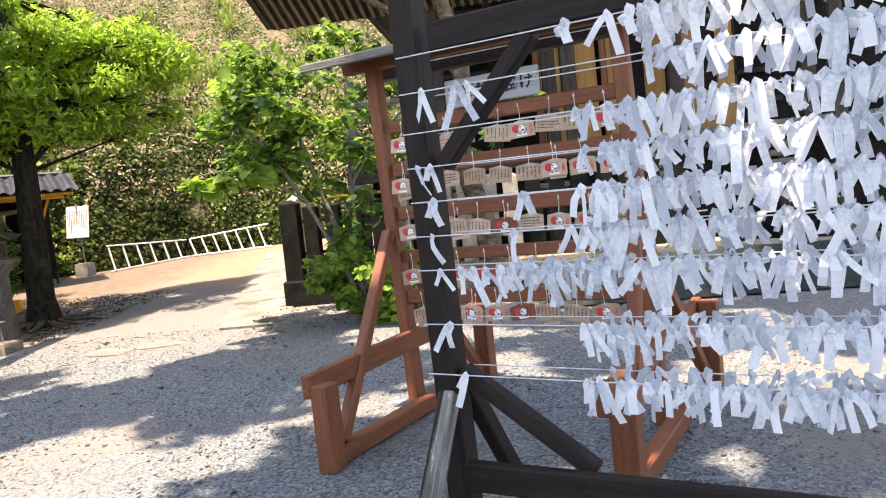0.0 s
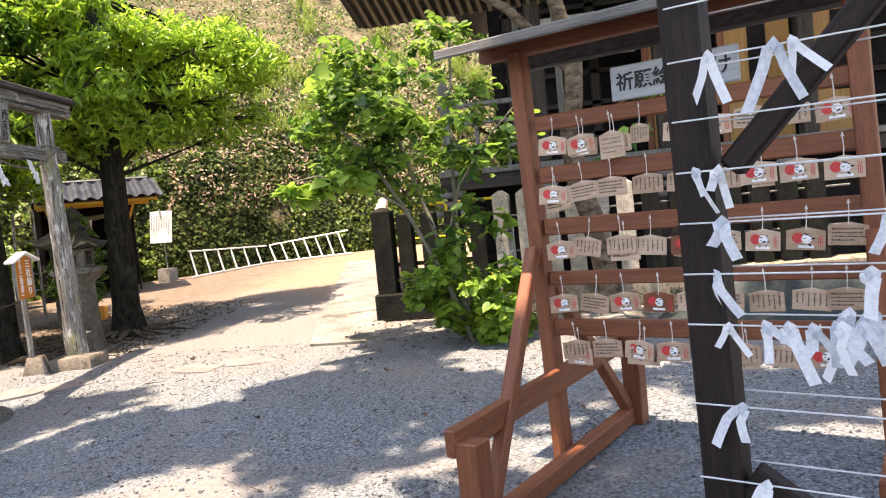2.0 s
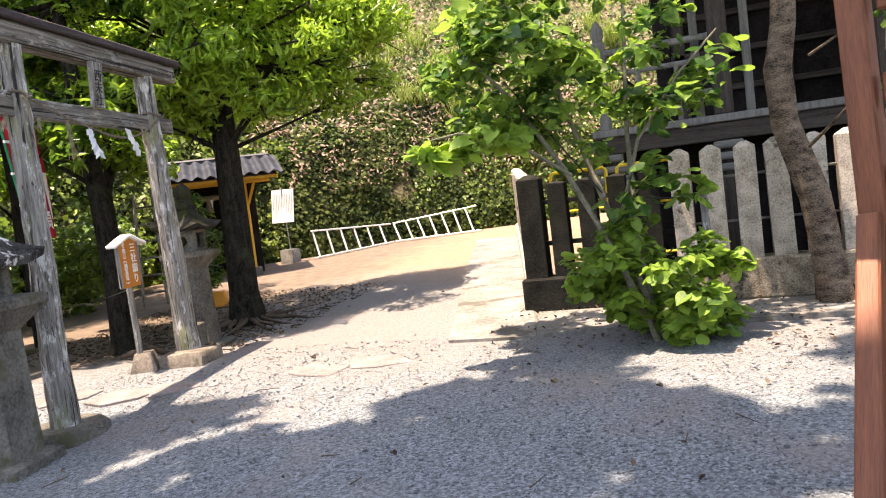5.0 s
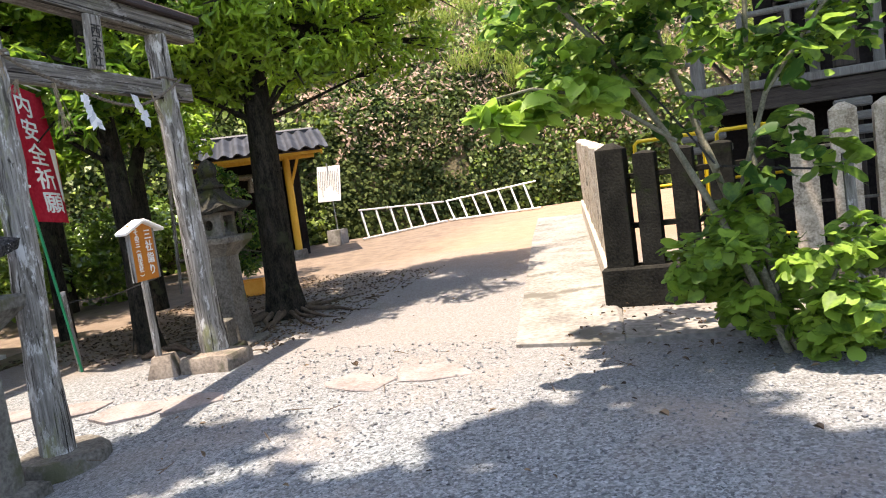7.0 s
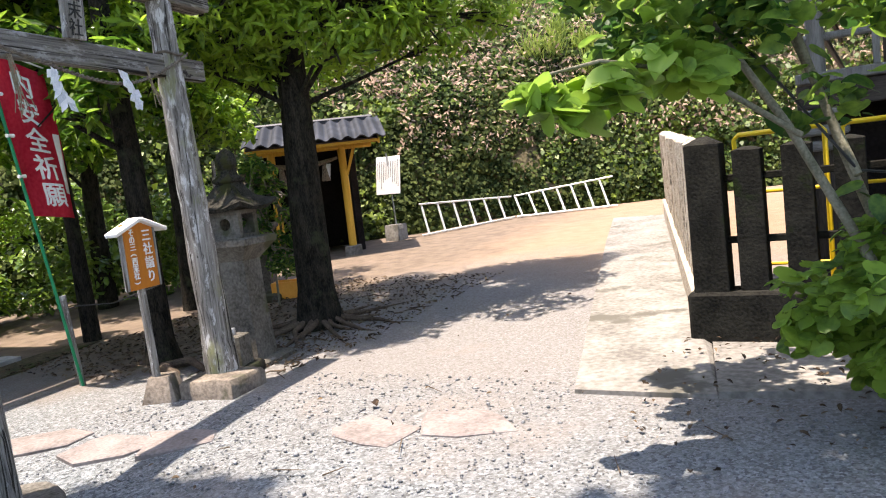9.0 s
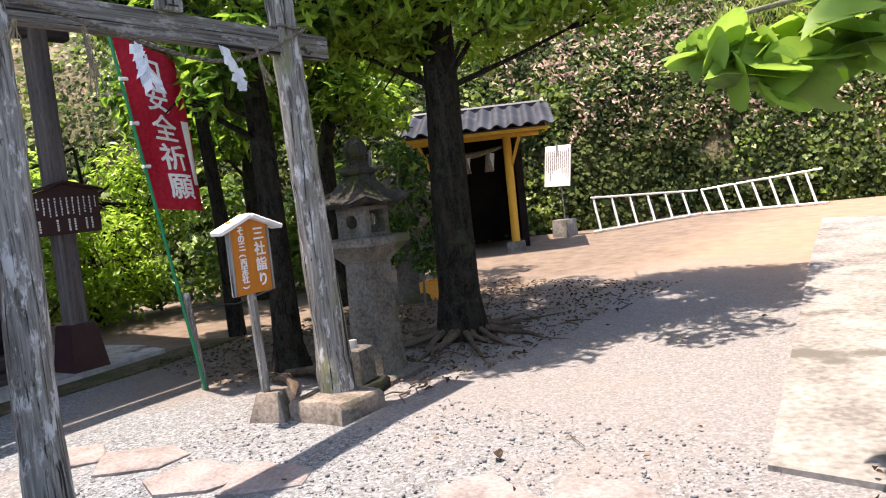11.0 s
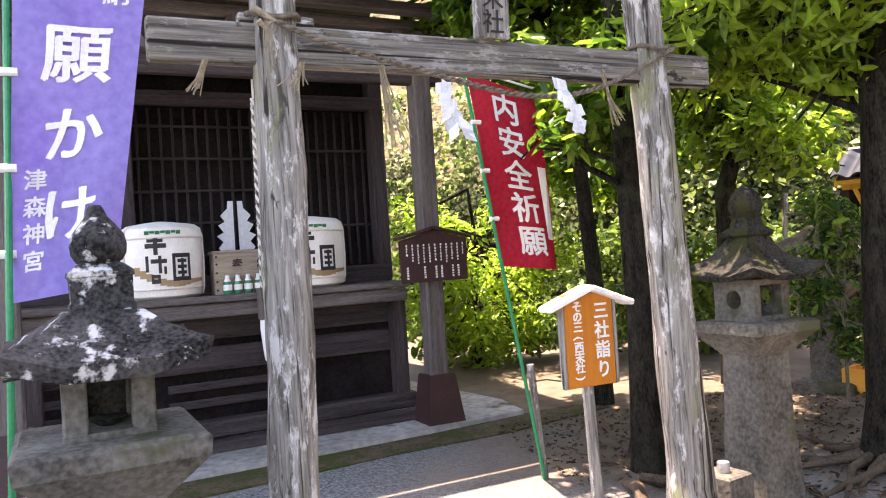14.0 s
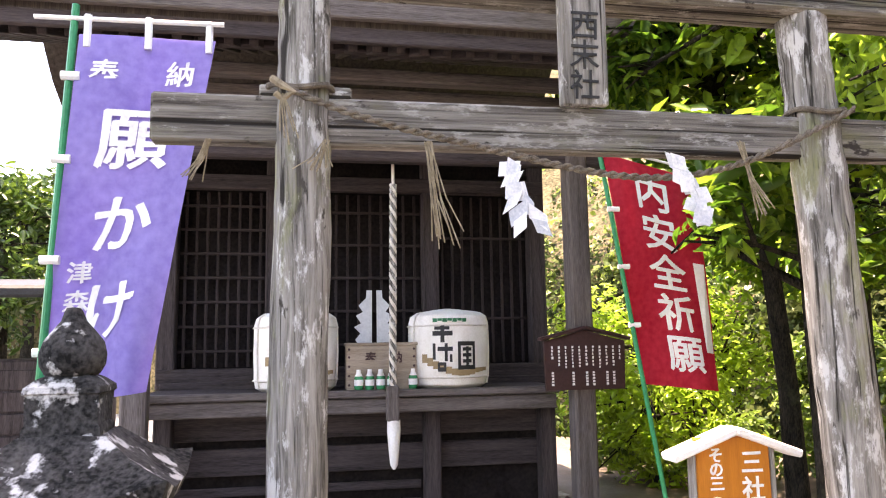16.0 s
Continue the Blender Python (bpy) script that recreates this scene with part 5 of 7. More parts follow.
    for a in (-1.05, 2.1):
        for s, z in ((0.34, 3.17), (0.5, 3.26), (0.62, 3.33)):
            beam("bracket_arm", S(a - s / 2, -3.18, z), S(a + s / 2, -3.18, z), 0.11, 0.075, M_SHRINEWOOD, t, Z, 0.012)
        for e in (-0.2, 0.0, 0.2):
            beam("bracket_block", S(a + e, -3.18, 3.29), S(a + e, -3.18, 3.37), 0.1, 0.12, M_SHRINEPALE, t, SN, 0.01)
    # carved strut: scrolled silhouette
    def carving(a, z, w, h):
        me = Mesh()
        n = 28
        top, bot = [], []
        for k in range(n + 1):
            f = k / n * 2 - 1
            top.append((f * w, h * (0.35 + 0.65 * math.cos(f * 1.45) ** 2 + 0.13 * math.cos(f * 11))))
            bot.append((f * w, h * (0.06 * math.sin(f * 13) + (0.28 * (1 - abs(f)) if abs(f) < 0.6 else 0.0))))
        v = []
        for d in (-3.14, -3.2):
            v += [S(a + x, d, z + y) for x, y in top] + [S(a + x, d, z + y) for x, y in bot]
        k = n + 1
        f = []
        for i in range(n):
            f += [(i, i + 1, k + i + 1, k + i), (2 * k + i + 1, 2 * k + i, 3 * k + i, 3 * k + i + 1), (i + 1, i, 2 * k + i, 2 * k + i + 1), (k + i, k + i + 1, 3 * k + i + 1, 3 * k + i)]
        me.add(v, f)
        part("carved_strut", me, M_SHRINEPALE, t)
    carving(0.55, 3.1, 0.32, 0.26)
    carving(1.35, 3.1, 0.3, 0.2)
    carving(-0.3, 3.1, 0.26, 0.2)
    for k in range(36):
        a = -2.55 + 5.35 * k / 35
        beam("rafter", S(a, -2.38, 3.47), S(a, -4.6, 4.3), 0.06, 0.075, M_SHRINEWOOD, t, Z, 0.006)
    roof = Mesh()
    prof = [(-2.28, 3.5), (-2.9, 3.72), (-3.7, 4.05), (-4.6, 4.55), (-5.5, 5.3), (-6.4, 4.55), (-7.4, 4.05), (-8.2, 3.75)]
    for a in (-2.7, 2.95):
        roof.v += [tuple(S(a, d, z)) for d, z in prof] + [tuple(S(a, d, z + 0.14)) for d, z in prof]
    n = len(prof)
    for i in range(n - 1):
        roof.f += [(i, i + 1, 2 * n + i + 1, 2 * n + i), (n + i, 3 * n + i, 3 * n + i + 1, n + i + 1), (i, n + i, n + i + 1, i + 1), (2 * n + i, 2 * n + i + 1, 3 * n + i + 1, 3 * n + i)]
    roof.f += [(0, 2 * n, 3 * n, n), (n - 1, 2 * n - 1, 4 * n - 1, 3 * n - 1)]
    part("roof", roof, M_HALLWOOD, t, None, "dark roof with a deep eave", smooth=0)
    beam("eave_edge", S(-2.7, -2.3, 3.5), S(2.95, -2.3, 3.5), 0.05, 0.1, M_SHRINEWOOD, t, Z, 0.008)
    beam("eave_board", S(-2.72, -2.22, 3.7), S(2.97, -2.22, 3.7), 0.06, 0.26, M_SHRINEPALE, t, Z, 0.01)
    beam("eave_board", S(-2.75, -2.14, 3.92), S(3.0, -2.14, 3.92), 0.1, 0.2, M_SHRINEWOOD, t, Z, 0.01)
    for d in (-2.9, -3.6):
        beam("roof_batten", S(-2.6, d, 3.66 if d > -3 else 3.95), S(2.9, d, 3.66 if d > -3 else 3.95), 0.08, 0.06, M_SHRINEWOOD, t, Z, 0.008)


def curved_patch(me, r, a0, a1, z0, z1, m, lift=0.004, seg=5, skew=0.0):
    """A thin printed patch lying on a cylinder."""
    v = []
    for z, sk in ((z0, 0.0), (z1, skew)):
        for k in range(seg + 1):
            a = a0 + (a1 - a0) * k / seg + sk
            v.append(m @ Vector(((r + lift) * math.sin(a), (r + lift) * math.cos(a), z)))
    me.add(v, [(k + 1, k, seg + 1 + k, seg + 2 + k) for k in range(seg)])


def cask(at, turn, label):
    t = thing("sake_cask", at, label, "cask", "straw-wrapped casks on the veranda")
    m = Matrix.Translation(at) @ pose(0, 0, 0, 0, 0, turn) @ Matrix.Scale(1.06, 4)
    r = 0.3
    prof = [(0.24, 0.0), (0.285, 0.03), (r - 0.002, 0.09), (r + 0.004, 0.28), (r, 0.47), (0.285, 0.525), (0.24, 0.555), (0.12, 0.575), (0.03, 0.585)]
    part("straw_wrap", Mesh().lathe(prof, 32, m=m, wobble=0.006), M_CASK, t)
    for z, rr in ((0.455, r + 0.004), (0.08, r + 0.001)):
        part("binding_cord", Mesh().tube([m @ Vector((rr * math.cos(k * math.pi / 16), rr * math.sin(k * math.pi / 16), z)) for k in range(33)], 0.007, 6), M_CORD, t)
    for a in (-1.25, 1.15):
        pts = [m @ Vector(((q + 0.004) * math.sin(a), (q + 0.004) * math.cos(a), z)) for q, z in prof[1:7]]
        part("binding_cord", Mesh().tube(pts, 0.006, 6), M_CORD, t)
    green = Mesh()
    for k in range(7):
        a = -0.28 + 0.12 * k
        curved_patch(green, r - 0.001, a, a + 0.11, 0.478 + 0.008 * (k % 2), 0.505, m, 0.006)
    part("green_print", green, M_CASKGREEN, t)
    tan = Mesh()
    for k in range(12):
        f = k / 11
        a = 0.85 - 1.65 * f
        z = 0.235 - 0.125 * math.sin(min(1.0, f * 1.25) * math.pi * 0.62) + 0.02 * f
        curved_patch(tan, r, a - 0.15, a, z - 0.05 * (1 - 0.7 * f), z + 0.012, m, 0.006, 3)
    part("tan_print", tan, M_CASKTAN, t)
    # brush marks, plain strokes
    ink = Mesh()
    for a0, a1, z0, z1 in ((-0.46, -0.06, 0.375, 0.398), (-0.3, -0.22, 0.335, 0.43), (-0.42, -0.12, 0.41, 0.425), (-0.46, -0.4, 0.235, 0.325), (-0.36, -0.06, 0.285, 0.305), (-0.22, -0.16, 0.225, 0.325), (-0.12, -0.07, 0.22, 0.26), (-0.36, -0.2, 0.165, 0.185), (-0.36, -0.31, 0.165, 0.212), (-0.24, -0.19, 0.165, 0.212), (-0.36, -0.2, 0.2, 0.214),
                           (0.04, 0.1, 0.175, 0.335), (0.36, 0.42, 0.175, 0.335), (0.04, 0.42, 0.315, 0.335), (0.04, 0.42, 0.175, 0.195), (0.14, 0.33, 0.285, 0.3), (0.14, 0.33, 0.25, 0.265), (0.14, 0.33, 0.215, 0.23), (0.21, 0.27, 0.2, 0.305)):
        curved_patch(ink, r, -a1 * 1.2, -a0 * 1.2, 0.285 + (z0 - 0.295) * 1.22 - 0.003, 0.285 + (z1 - 0.295) * 1.22 + 0.003, m, 0.008, 3)
    part("ink_print", ink, M_INK, t)


def build_offerings():
    f = math.degrees(math.atan2(-SN.x, SN.y))
    cask(S(1.2, -3.78, 1.247), f, "cream straw-wrapped sake cask with black brush print")
    cask(S(0.0, -3.78, 1.245), f + 6, "cream straw-wrapped sake cask half behind the torii post")
    t = thing("offering_box", S(0.65, -3.72, 1.245), "grey-brown wooden offering box with dark studs", "box")
    m = Matrix((SU, SN, Z)).transposed().to_4x4()
    m.translation = S(0.65, -3.72, 1.245)
    part("box_body", Mesh().box((-0.27, -0.11, 0), (0.27, 0.11, 0.34), 0.008, m), M_BOXWOOD, t)
    part("box_rim", Mesh().box((-0.28, -0.12, 0.335), (0.28, 0.12, 0.36), 0.006, m), M_BOXWOOD, t)
    studs = Mesh()
    for a in (-0.25, 0.25):
        for z in (0.04, 0.11, 0.18, 0.25, 0.31):
            studs.lathe([(0.011, 0), (0.008, 0.006)], 8, m=m @ Matrix.Translation((a, 0.108, z)) @ pose(0, 0, 0, -90))
    part("stud", studs, M_BROWNPAINT, t)
    write("奉", 0.09, M_BROWNPAINT, t, facing(S(0.565, -3.606, 1.485), SU), bold=0.002)
    write("納", 0.09, M_BROWNPAINT, t, facing(S(0.765, -3.606, 1.485), SU), bold=0.002)
    # zigzag wand boards
    t = thing("silver_zigzag_board", S(0.61, -3.8, 1.6), "pair of silver-grey zigzag boards standing on the box", "ornament")
    for s in (-1, 1):
        o = [(0.02, 0.0), (0.13, 0.0), (0.15, 0.03), (0.11, 0.08), (0.16, 0.13), (0.105, 0.16), (0.145, 0.22), (0.09, 0.25), (0.125, 0.3), (0.065, 0.36), (0.06, 0.42), (0.018, 0.42)]
        me = Mesh()
        v = [S(0.61 + s * x, -3.79, 1.6 + y) for x, y in o] + [S(0.61 + s * x, -3.805, 1.6 + y) for x, y in o]
        n = len(o)
        me.add(v, [tuple(range(n)), tuple(range(2 * n - 1, n - 1, -1))] + [(i, n + i, n + (i + 1) % n, (i + 1) % n) for i in range(n)])
        part("board", me, M_SILVER, t, smooth=0)
    for k in range(6):
        if k == 4:
            continue
        c = S(0.47 + 0.083 * k, -3.57, 1.253)
        t = thing("drink_bottle", c, "small green drink bottle with a white cap", "bottle", "bottles on the veranda")
        mm = Matrix.Translation(c)
        part("bottle", Mesh().lathe([(0.03, 0), (0.034, 0.008), (0.034, 0.085), (0.03, 0.1)], 14, m=mm), M_GREENGLASS, t)
        part("bottle_label", Mesh().lathe([(0.0352, 0.03), (0.0352, 0.075)], 14, m=mm), M_WHITE, t)
        part("cap", Mesh().lathe([(0.03, 0.1), (0.018, 0.125), (0.017, 0.15)], 12, m=mm), M_WHITE, t)
    # bell rope
    t = thing("bell_rope", S(0.7, -3.3, 0.72), "plaited bell rope ending in a wooden sleeve and white cloth tip", "rope")
    base = S(0.7, -3.3, 0)
    for ph in range(4):
        pts = []
        for k in range(101):
            z = 1.28 + 1.5 * k / 100
            w = k * 0.55 + ph * math.pi / 2
            pts.append(base + SU * (0.017 * math.cos(w) - 0.012 * (1 - k / 100) + 0.01) + SN * (0.017 * math.sin(w)) + Z * z)
        part("strand", Mesh().tube(pts, 0.0125, 6), M_CORD if ph % 2 else M_GREYWOOD, t)
    part("hanger", Mesh().tube([base + SU * 0.01 + Z * 2.76, base + SU * 0.005 + Z * 3.4], 0.012, 8), M_CORD, t)
    mm = Matrix((SU, SN, Z)).transposed().to_4x4()
    mm.translation = base - SU * 0.005
    part("wooden_sleeve", Mesh().box((-0.045, -0.045, 1.04), (0.045, 0.045, 1.29), 0.008, mm), M_SHRINEPALE, t)
    part("cloth_tip", Mesh().lathe([(0.008, 0.7), (0.028, 0.73), (0.04, 0.85), (0.05, 0.98), (0.046, 1.045)], 14, m=Matrix.Translation(base + SU * 0.003)), M_WHITE, t)
    # notice board on the pillar
    t = thing("notice_board", S(2.08, -3.0, 1.25), "dark red-brown notice board with white columns of writing", "board")
    o = [(-0.3, -0.19), (0.3, -0.19), (0.31, 0.16), (0.0, 0.24), (-0.31, 0.16)]
    me = Mesh()
    v = [S(2.08 + x, -3.05, 1.43 + y) for x, y in o] + [S(2.08 + x, -3.085, 1.43 + y) for x, y in o]
    me.add(v, [(0, 1, 2, 3, 4), (9, 8, 7, 6, 5)] + [(i, 5 + i, 5 + (i + 1) % 5, (i + 1) % 5) for i in range(5)])
    part("board", me, M_BROWNPAINT, t, smooth=0)
    for s in (-1, 1):
        beam("roof_rail", S(2.08, -3.06, 1.69), S(2.08 + 0.345 * s, -3.06, 1.605), 0.09, 0.025, M_BROWNPAINT, t, Z)
    rng = np.random.default_rng(4)
    q = Matrix((SU, SN, Z)).transposed().to_4x4()
    q.translation = S(2.08, -3.049, 1.43)
    for k in range(11):
        me = Mesh()
        x = 0.27 - 0.052 * k
        z, end = 0.125, (-0.02 if 0 < k < 10 else 0.03)
        while z > end:
            h = rng.uniform(0.012, 0.02)
            me.box((x - 0.009, 0.0, z - h), (x + rng.uniform(0.0, 0.008), 0.0015, z), 0.0005, q)
            z -= h + 0.008
        part("text_column", me, M_WHITE, t)
    for k in (1, 2, 4, 5, 7, 10):
        me = Mesh()
        x = 0.27 - 0.052 * k
        z = -0.06
        while z > -0.16:
            h = rng.uniform(0.01, 0.018)
            me.box((x - 0.01, 0.0, z - h), (x + 0.008, 0.0015, z), 0.0005, q)
            z -= h + 0.006
        part("text_column", me, M_WHITE, t)


build_shrine()
build_offerings()


# ---- stone fence, guard frames ----
def build_fence():
    t = thing("stone_fence", (-2.5, 10.0, 0), "stone picket fence with pointed posts on a stone curb", "fence")
    def stone(name, x, y, w, z0, z1, mat, tip=0.04, turn=0.0):
        rot = Matrix.Translation((x, y, 0)) @ pose(0, 0, 0, noise.noise(Vector((x * 9, y, 1))) * 2.0, noise.noise(Vector((x * 7, y, 3))) * 2.0, turn)
        part(name, Mesh().lathe([(w, z0), (w, z1 - tip), (w * 0.9, z1 - tip * 0.8), (w * 0.25, z1)], square=True, m=rot, wobble=0.006), mat, t)
    # front posts carry the shrub's shade in their dark stone colour
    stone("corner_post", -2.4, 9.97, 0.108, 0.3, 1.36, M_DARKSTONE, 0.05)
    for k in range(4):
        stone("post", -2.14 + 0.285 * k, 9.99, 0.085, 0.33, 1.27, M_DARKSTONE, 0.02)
    # from the seventh post on, shade is painted by switching to dark stone
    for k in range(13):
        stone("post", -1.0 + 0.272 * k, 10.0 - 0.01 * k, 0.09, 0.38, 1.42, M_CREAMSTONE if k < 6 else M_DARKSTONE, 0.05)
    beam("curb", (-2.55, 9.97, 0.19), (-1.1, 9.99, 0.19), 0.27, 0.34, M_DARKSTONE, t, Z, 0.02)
    beam("curb", (-1.098, 9.98, 0.22), (2.9, 9.9, 0.22), 0.3, 0.36, M_PALESTONE, t, Z, 0.02)
    for z in (0.68, 1.08):
        beam("rail", (-2.4, 10.0, z), (-1.1, 10.0, z), 0.04, 0.045, M_DARKSTONE, t, Z)
        part("iron_rod", Mesh().tube([(-1.1, 10.0, z + 0.05), (2.6, 9.9, z + 0.05)], 0.012, 7), M_HALLGREY, t)
    d = Vector((-0.262, 0.965, 0))
    # side posts in the paler stone, which paints the light on this side
    for k in range(1, 24):
        p = Vector((-2.42, 9.98, 0)) + d * (0.3 * k)
        stone("side_post", p.x, p.y, 0.075, gz(p.x, p.y) + 0.2, gz(p.x, p.y) + 1.33, M_CREAMSTONE, 0.04, 15)
    p0, p1 = Vector((-2.46, 10.12, 0.16)), Vector((-4.28, 16.8, 0.42))
    beam("side_curb", p0, p1, 0.22, 0.3, M_CREAMSTONE, t, Z, 0.02)
    for z in (0.75, 1.15):
        part("iron_rod", Mesh().tube([p0 + Z * (z - 0.16), p1 + Z * (z - 0.16)], 0.014, 7), M_HALLGREY, t)
    for x0, y in ((-2.28, 10.42), (-1.62, 10.5)):
        g = thing("guard_frame", (x0, y, 0.05), "yellow tubular guard frame standing behind the fence", "barrier", "guard frames")
        w = 0.56
        part("tube_frame", Mesh().tube([(x0, y, 0.05), (x0, y, 1.32), (x0 + 0.03, y, 1.35), (x0 + w - 0.03, y, 1.35), (x0 + w, y, 1.32), (x0 + w, y, 0.05)], 0.017, 8), M_SAFETY, g)
        part("cross_tube", Mesh().tube([(x0, y, 0.45), (x0 + w, y, 0.45)], 0.013, 8), M_SAFETY, g)
        part("cross_tube", Mesh().tube([(x0, y, 0.95), (x0 + w, y, 0.95)], 0.013, 8), M_SAFETY, g)


# ---- the main hall beyond the fence ----
def build_hall():
    t = thing("main_hall", (1.5, 13.5, 0), "large dark timber hall with a railed veranda and broad eaves", "hall")
    # hall walls coloured near black for the shade behind the veranda
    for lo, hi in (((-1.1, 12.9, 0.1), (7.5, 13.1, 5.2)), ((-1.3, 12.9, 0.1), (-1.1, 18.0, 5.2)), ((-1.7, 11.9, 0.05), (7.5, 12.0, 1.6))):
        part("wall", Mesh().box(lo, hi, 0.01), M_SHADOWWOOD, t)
    part("veranda_floor", Mesh().box((-1.95, 11.35, 1.68), (7.5, 12.9, 1.76), 0.01), M_HALLGREY, t)
    part("veranda_floor", Mesh().box((-1.95, 12.9, 1.68), (-1.3, 18.0, 1.76), 0.01), M_HALLGREY, t)
    beam("veranda_beam", (-1.95, 11.45, 1.58), (7.5, 11.45, 1.58), 0.12, 0.18, M_HALLWOOD, t, Z)
    for x in (-1.8, -0.55, 0.9, 2.4, 4.0):
        beam("support_post", (x, 11.5, 0.1), (x, 11.5, 1.5), 0.16, 0.16, M_HALLWOOD, t, (0, -1, 0))
        for k in range(3):
            beam("bracket", (x - 0.25 + 0.05 * k, 11.42 - 0.03 * k, 1.2 + 0.12 * k), (x + 0.25 - 0.05 * k, 11.42 - 0.03 * k, 1.2 + 0.12 * k), 0.1, 0.08, M_HALLGREY, t, Z, 0.015)
    for x in (-0.56, 1.0, 2.7, 4.4):
        beam("pillar", (x, 11.55, 1.76), (x, 11.55, 4.6), 0.2, 0.2, M_HALLWOOD, t, (0, -1, 0), 0.02)
    for x in (-0.8, -0.28):
        beam("board", (x, 11.75, 1.76), (x, 11.75, 4.5), 0.09, 0.05, M_HALLGREY, t, (0, -1, 0))
    for x0, x1 in ((-1.8, -0.66),):
        for z, r in ((2.6, 0.035), (2.36, 0.028), (2.02, 0.03)):
            part("handrail", Mesh().tube([(x0 - 0.1, 11.42, z), (x1, 11.42, z)], r, 10), M_HALLGREY, t)
        for x in (-1.4, -1.0):
            beam("baluster", (x, 11.42, 1.76), (x, 11.42, 2.36), 0.05, 0.05, M_HALLGREY, t, (0, -1, 0))
    m = Matrix.Translation((-1.8, 11.42, 0))
    part("newel_post", Mesh().lathe([(0.065, 1.7), (0.065, 2.66), (0.075, 2.68), (0.075, 2.72), (0.05, 2.74), (0.07, 2.8), (0.072, 2.85), (0.045, 2.91), (0.006, 2.97)], 16, m=m), M_HALLGREY, t)
    for z in (2.2, 3.1, 3.5):
        part("handrail", Mesh().tube([(-1.82, 11.4, z if z < 2.3 else 2.6), (-1.82, 17.5, z if z < 2.3 else 2.6)], 0.032, 8), M_HALLGREY, t)
    for x in (-1.0, 0.2, 1.3, 2.5, 3.8):
        beam("wall_post", (x, 12.85, 1.76), (x, 12.85, 4.6), 0.14, 0.1, M_HALLWOOD, t, (0, -1, 0))
    for z in (2.15, 2.6, 3.05, 4.0):
        beam("wall_rail", (-1.1, 12.84, z), (4.5, 12.84, z), 0.08, 0.07, M_HALLWOOD, t, Z)
    for x0, x1 in ((0.9, 1.7), (1.85, 2.65), (2.9, 3.6)):
        beam("ochre_panel", ((x0 + x1) / 2, 12.0, 1.78), ((x0 + x1) / 2, 12.0, 3.6), x1 - x0, 0.04, M_OCHRE, t, (0, -1, 0))
        beam("panel_post", (x0 - 0.05, 11.98, 1.78), (x0 - 0.05, 11.98, 3.7), 0.08, 0.08, M_REDWOOD, t, (0, -1, 0))
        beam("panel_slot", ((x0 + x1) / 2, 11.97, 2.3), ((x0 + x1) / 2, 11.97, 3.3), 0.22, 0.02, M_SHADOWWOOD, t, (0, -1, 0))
    beam("plaster_panel", (0.1, 12.2, 3.15), (0.1, 12.2, 3.75), 1.3, 0.05, M_PLASTER, t, (0, -1, 0))
    # eave: soffit, rafters, edge
    def quad(me, p, up):
        k = [Vector(q) for q in p]
        me.add(k + [q + Vector((0, 0, up)) for q in k], [(3, 2, 1, 0), (4, 5, 6, 7)] + [(i, (i + 1) % 4, 4 + (i + 1) % 4, 4 + i) for i in range(4)])
    roof = Mesh()
    quad(roof, [(-2.2, 11.3, 4.92), (8.5, 11.3, 4.92), (8.5, 13.5, 6.0), (-1.2, 13.5, 6.0)], 0.2)
    quad(roof, [(-2.2, 19.0, 4.95), (-2.2, 11.3, 4.95), (-1.2, 13.5, 6.02), (-1.2, 19.0, 6.02)], 0.2)
    part("roof", roof, M_HALLWOOD, t, None, "dark broad roof eave", smooth=0)
    beam("eave_edge", (-2.2, 11.3, 4.9), (8.5, 11.3, 4.9), 0.08, 0.1, M_HALLWOOD, t, Z)
    beam("eave_edge", (-2.2, 11.35, 4.9), (-2.2, 19.0, 4.9), 0.08, 0.1, M_HALLWOOD, t, Z)
    # porch roof in front of the veranda: its rear eave shows its rafters from below
    porch = Mesh()
    quad(porch, [(-2.8, 11.5, 3.83), (-2.95, 9.9, 4.62), (8.5, 9.9, 4.62), (8.5, 11.5, 3.83)], 0.16)
    part("porch_roof", porch, M_HALLWOOD, t, None, "dark porch roof with pale rafters", smooth=0)
    for k in range(84):
        x = -2.7 + 0.125 * k
        beam("rafter", (x, 11.47, 3.8), (x - 0.12, 9.95, 4.55), 0.045, 0.06, M_RAFTER, t, Z, 0.004)
    beam("porch_eave_edge", (-2.82, 11.54, 3.86), (8.5, 11.54, 3.86), 0.05, 0.09, M_HALLWOOD, t, Z)
    beam("porch_verge", (-2.84, 11.5, 3.86), (-3.0, 9.9, 4.65), 0.09, 0.12, M_HALLWOOD, t, Z)
    for x in (1.2, 4.4):
        beam("porch_pillar", (x, 10.6, 0.1), (x, 10.6, 4.35), 0.17, 0.17, M_HALLWOOD, t, (0, -1, 0), 0.02)
    # covered stack between racks and hall
    me = Mesh()
    nx, ny = 26, 12
    for j in range(ny):
        for i in range(nx):
            u, v = i / (nx - 1), j / (ny - 1)
            e = min(1.0, 6 * min(u, 1 - u, v, 1 - v))
            p = Vector((0.55 + 3.9 * u, 8.3 + 0.9 * v - 0.4 * u, 0.02 + 0.42 * e))
            me.v.append(tuple(p + noise.noise_vector(p * 2.2) * 0.05 * e))
    for j in range(ny - 1):
        for i in range(nx - 1):
            me.f.append((j * nx + i, j * nx + i + 1, (j + 1) * nx + i + 1, (j + 1) * nx + i))
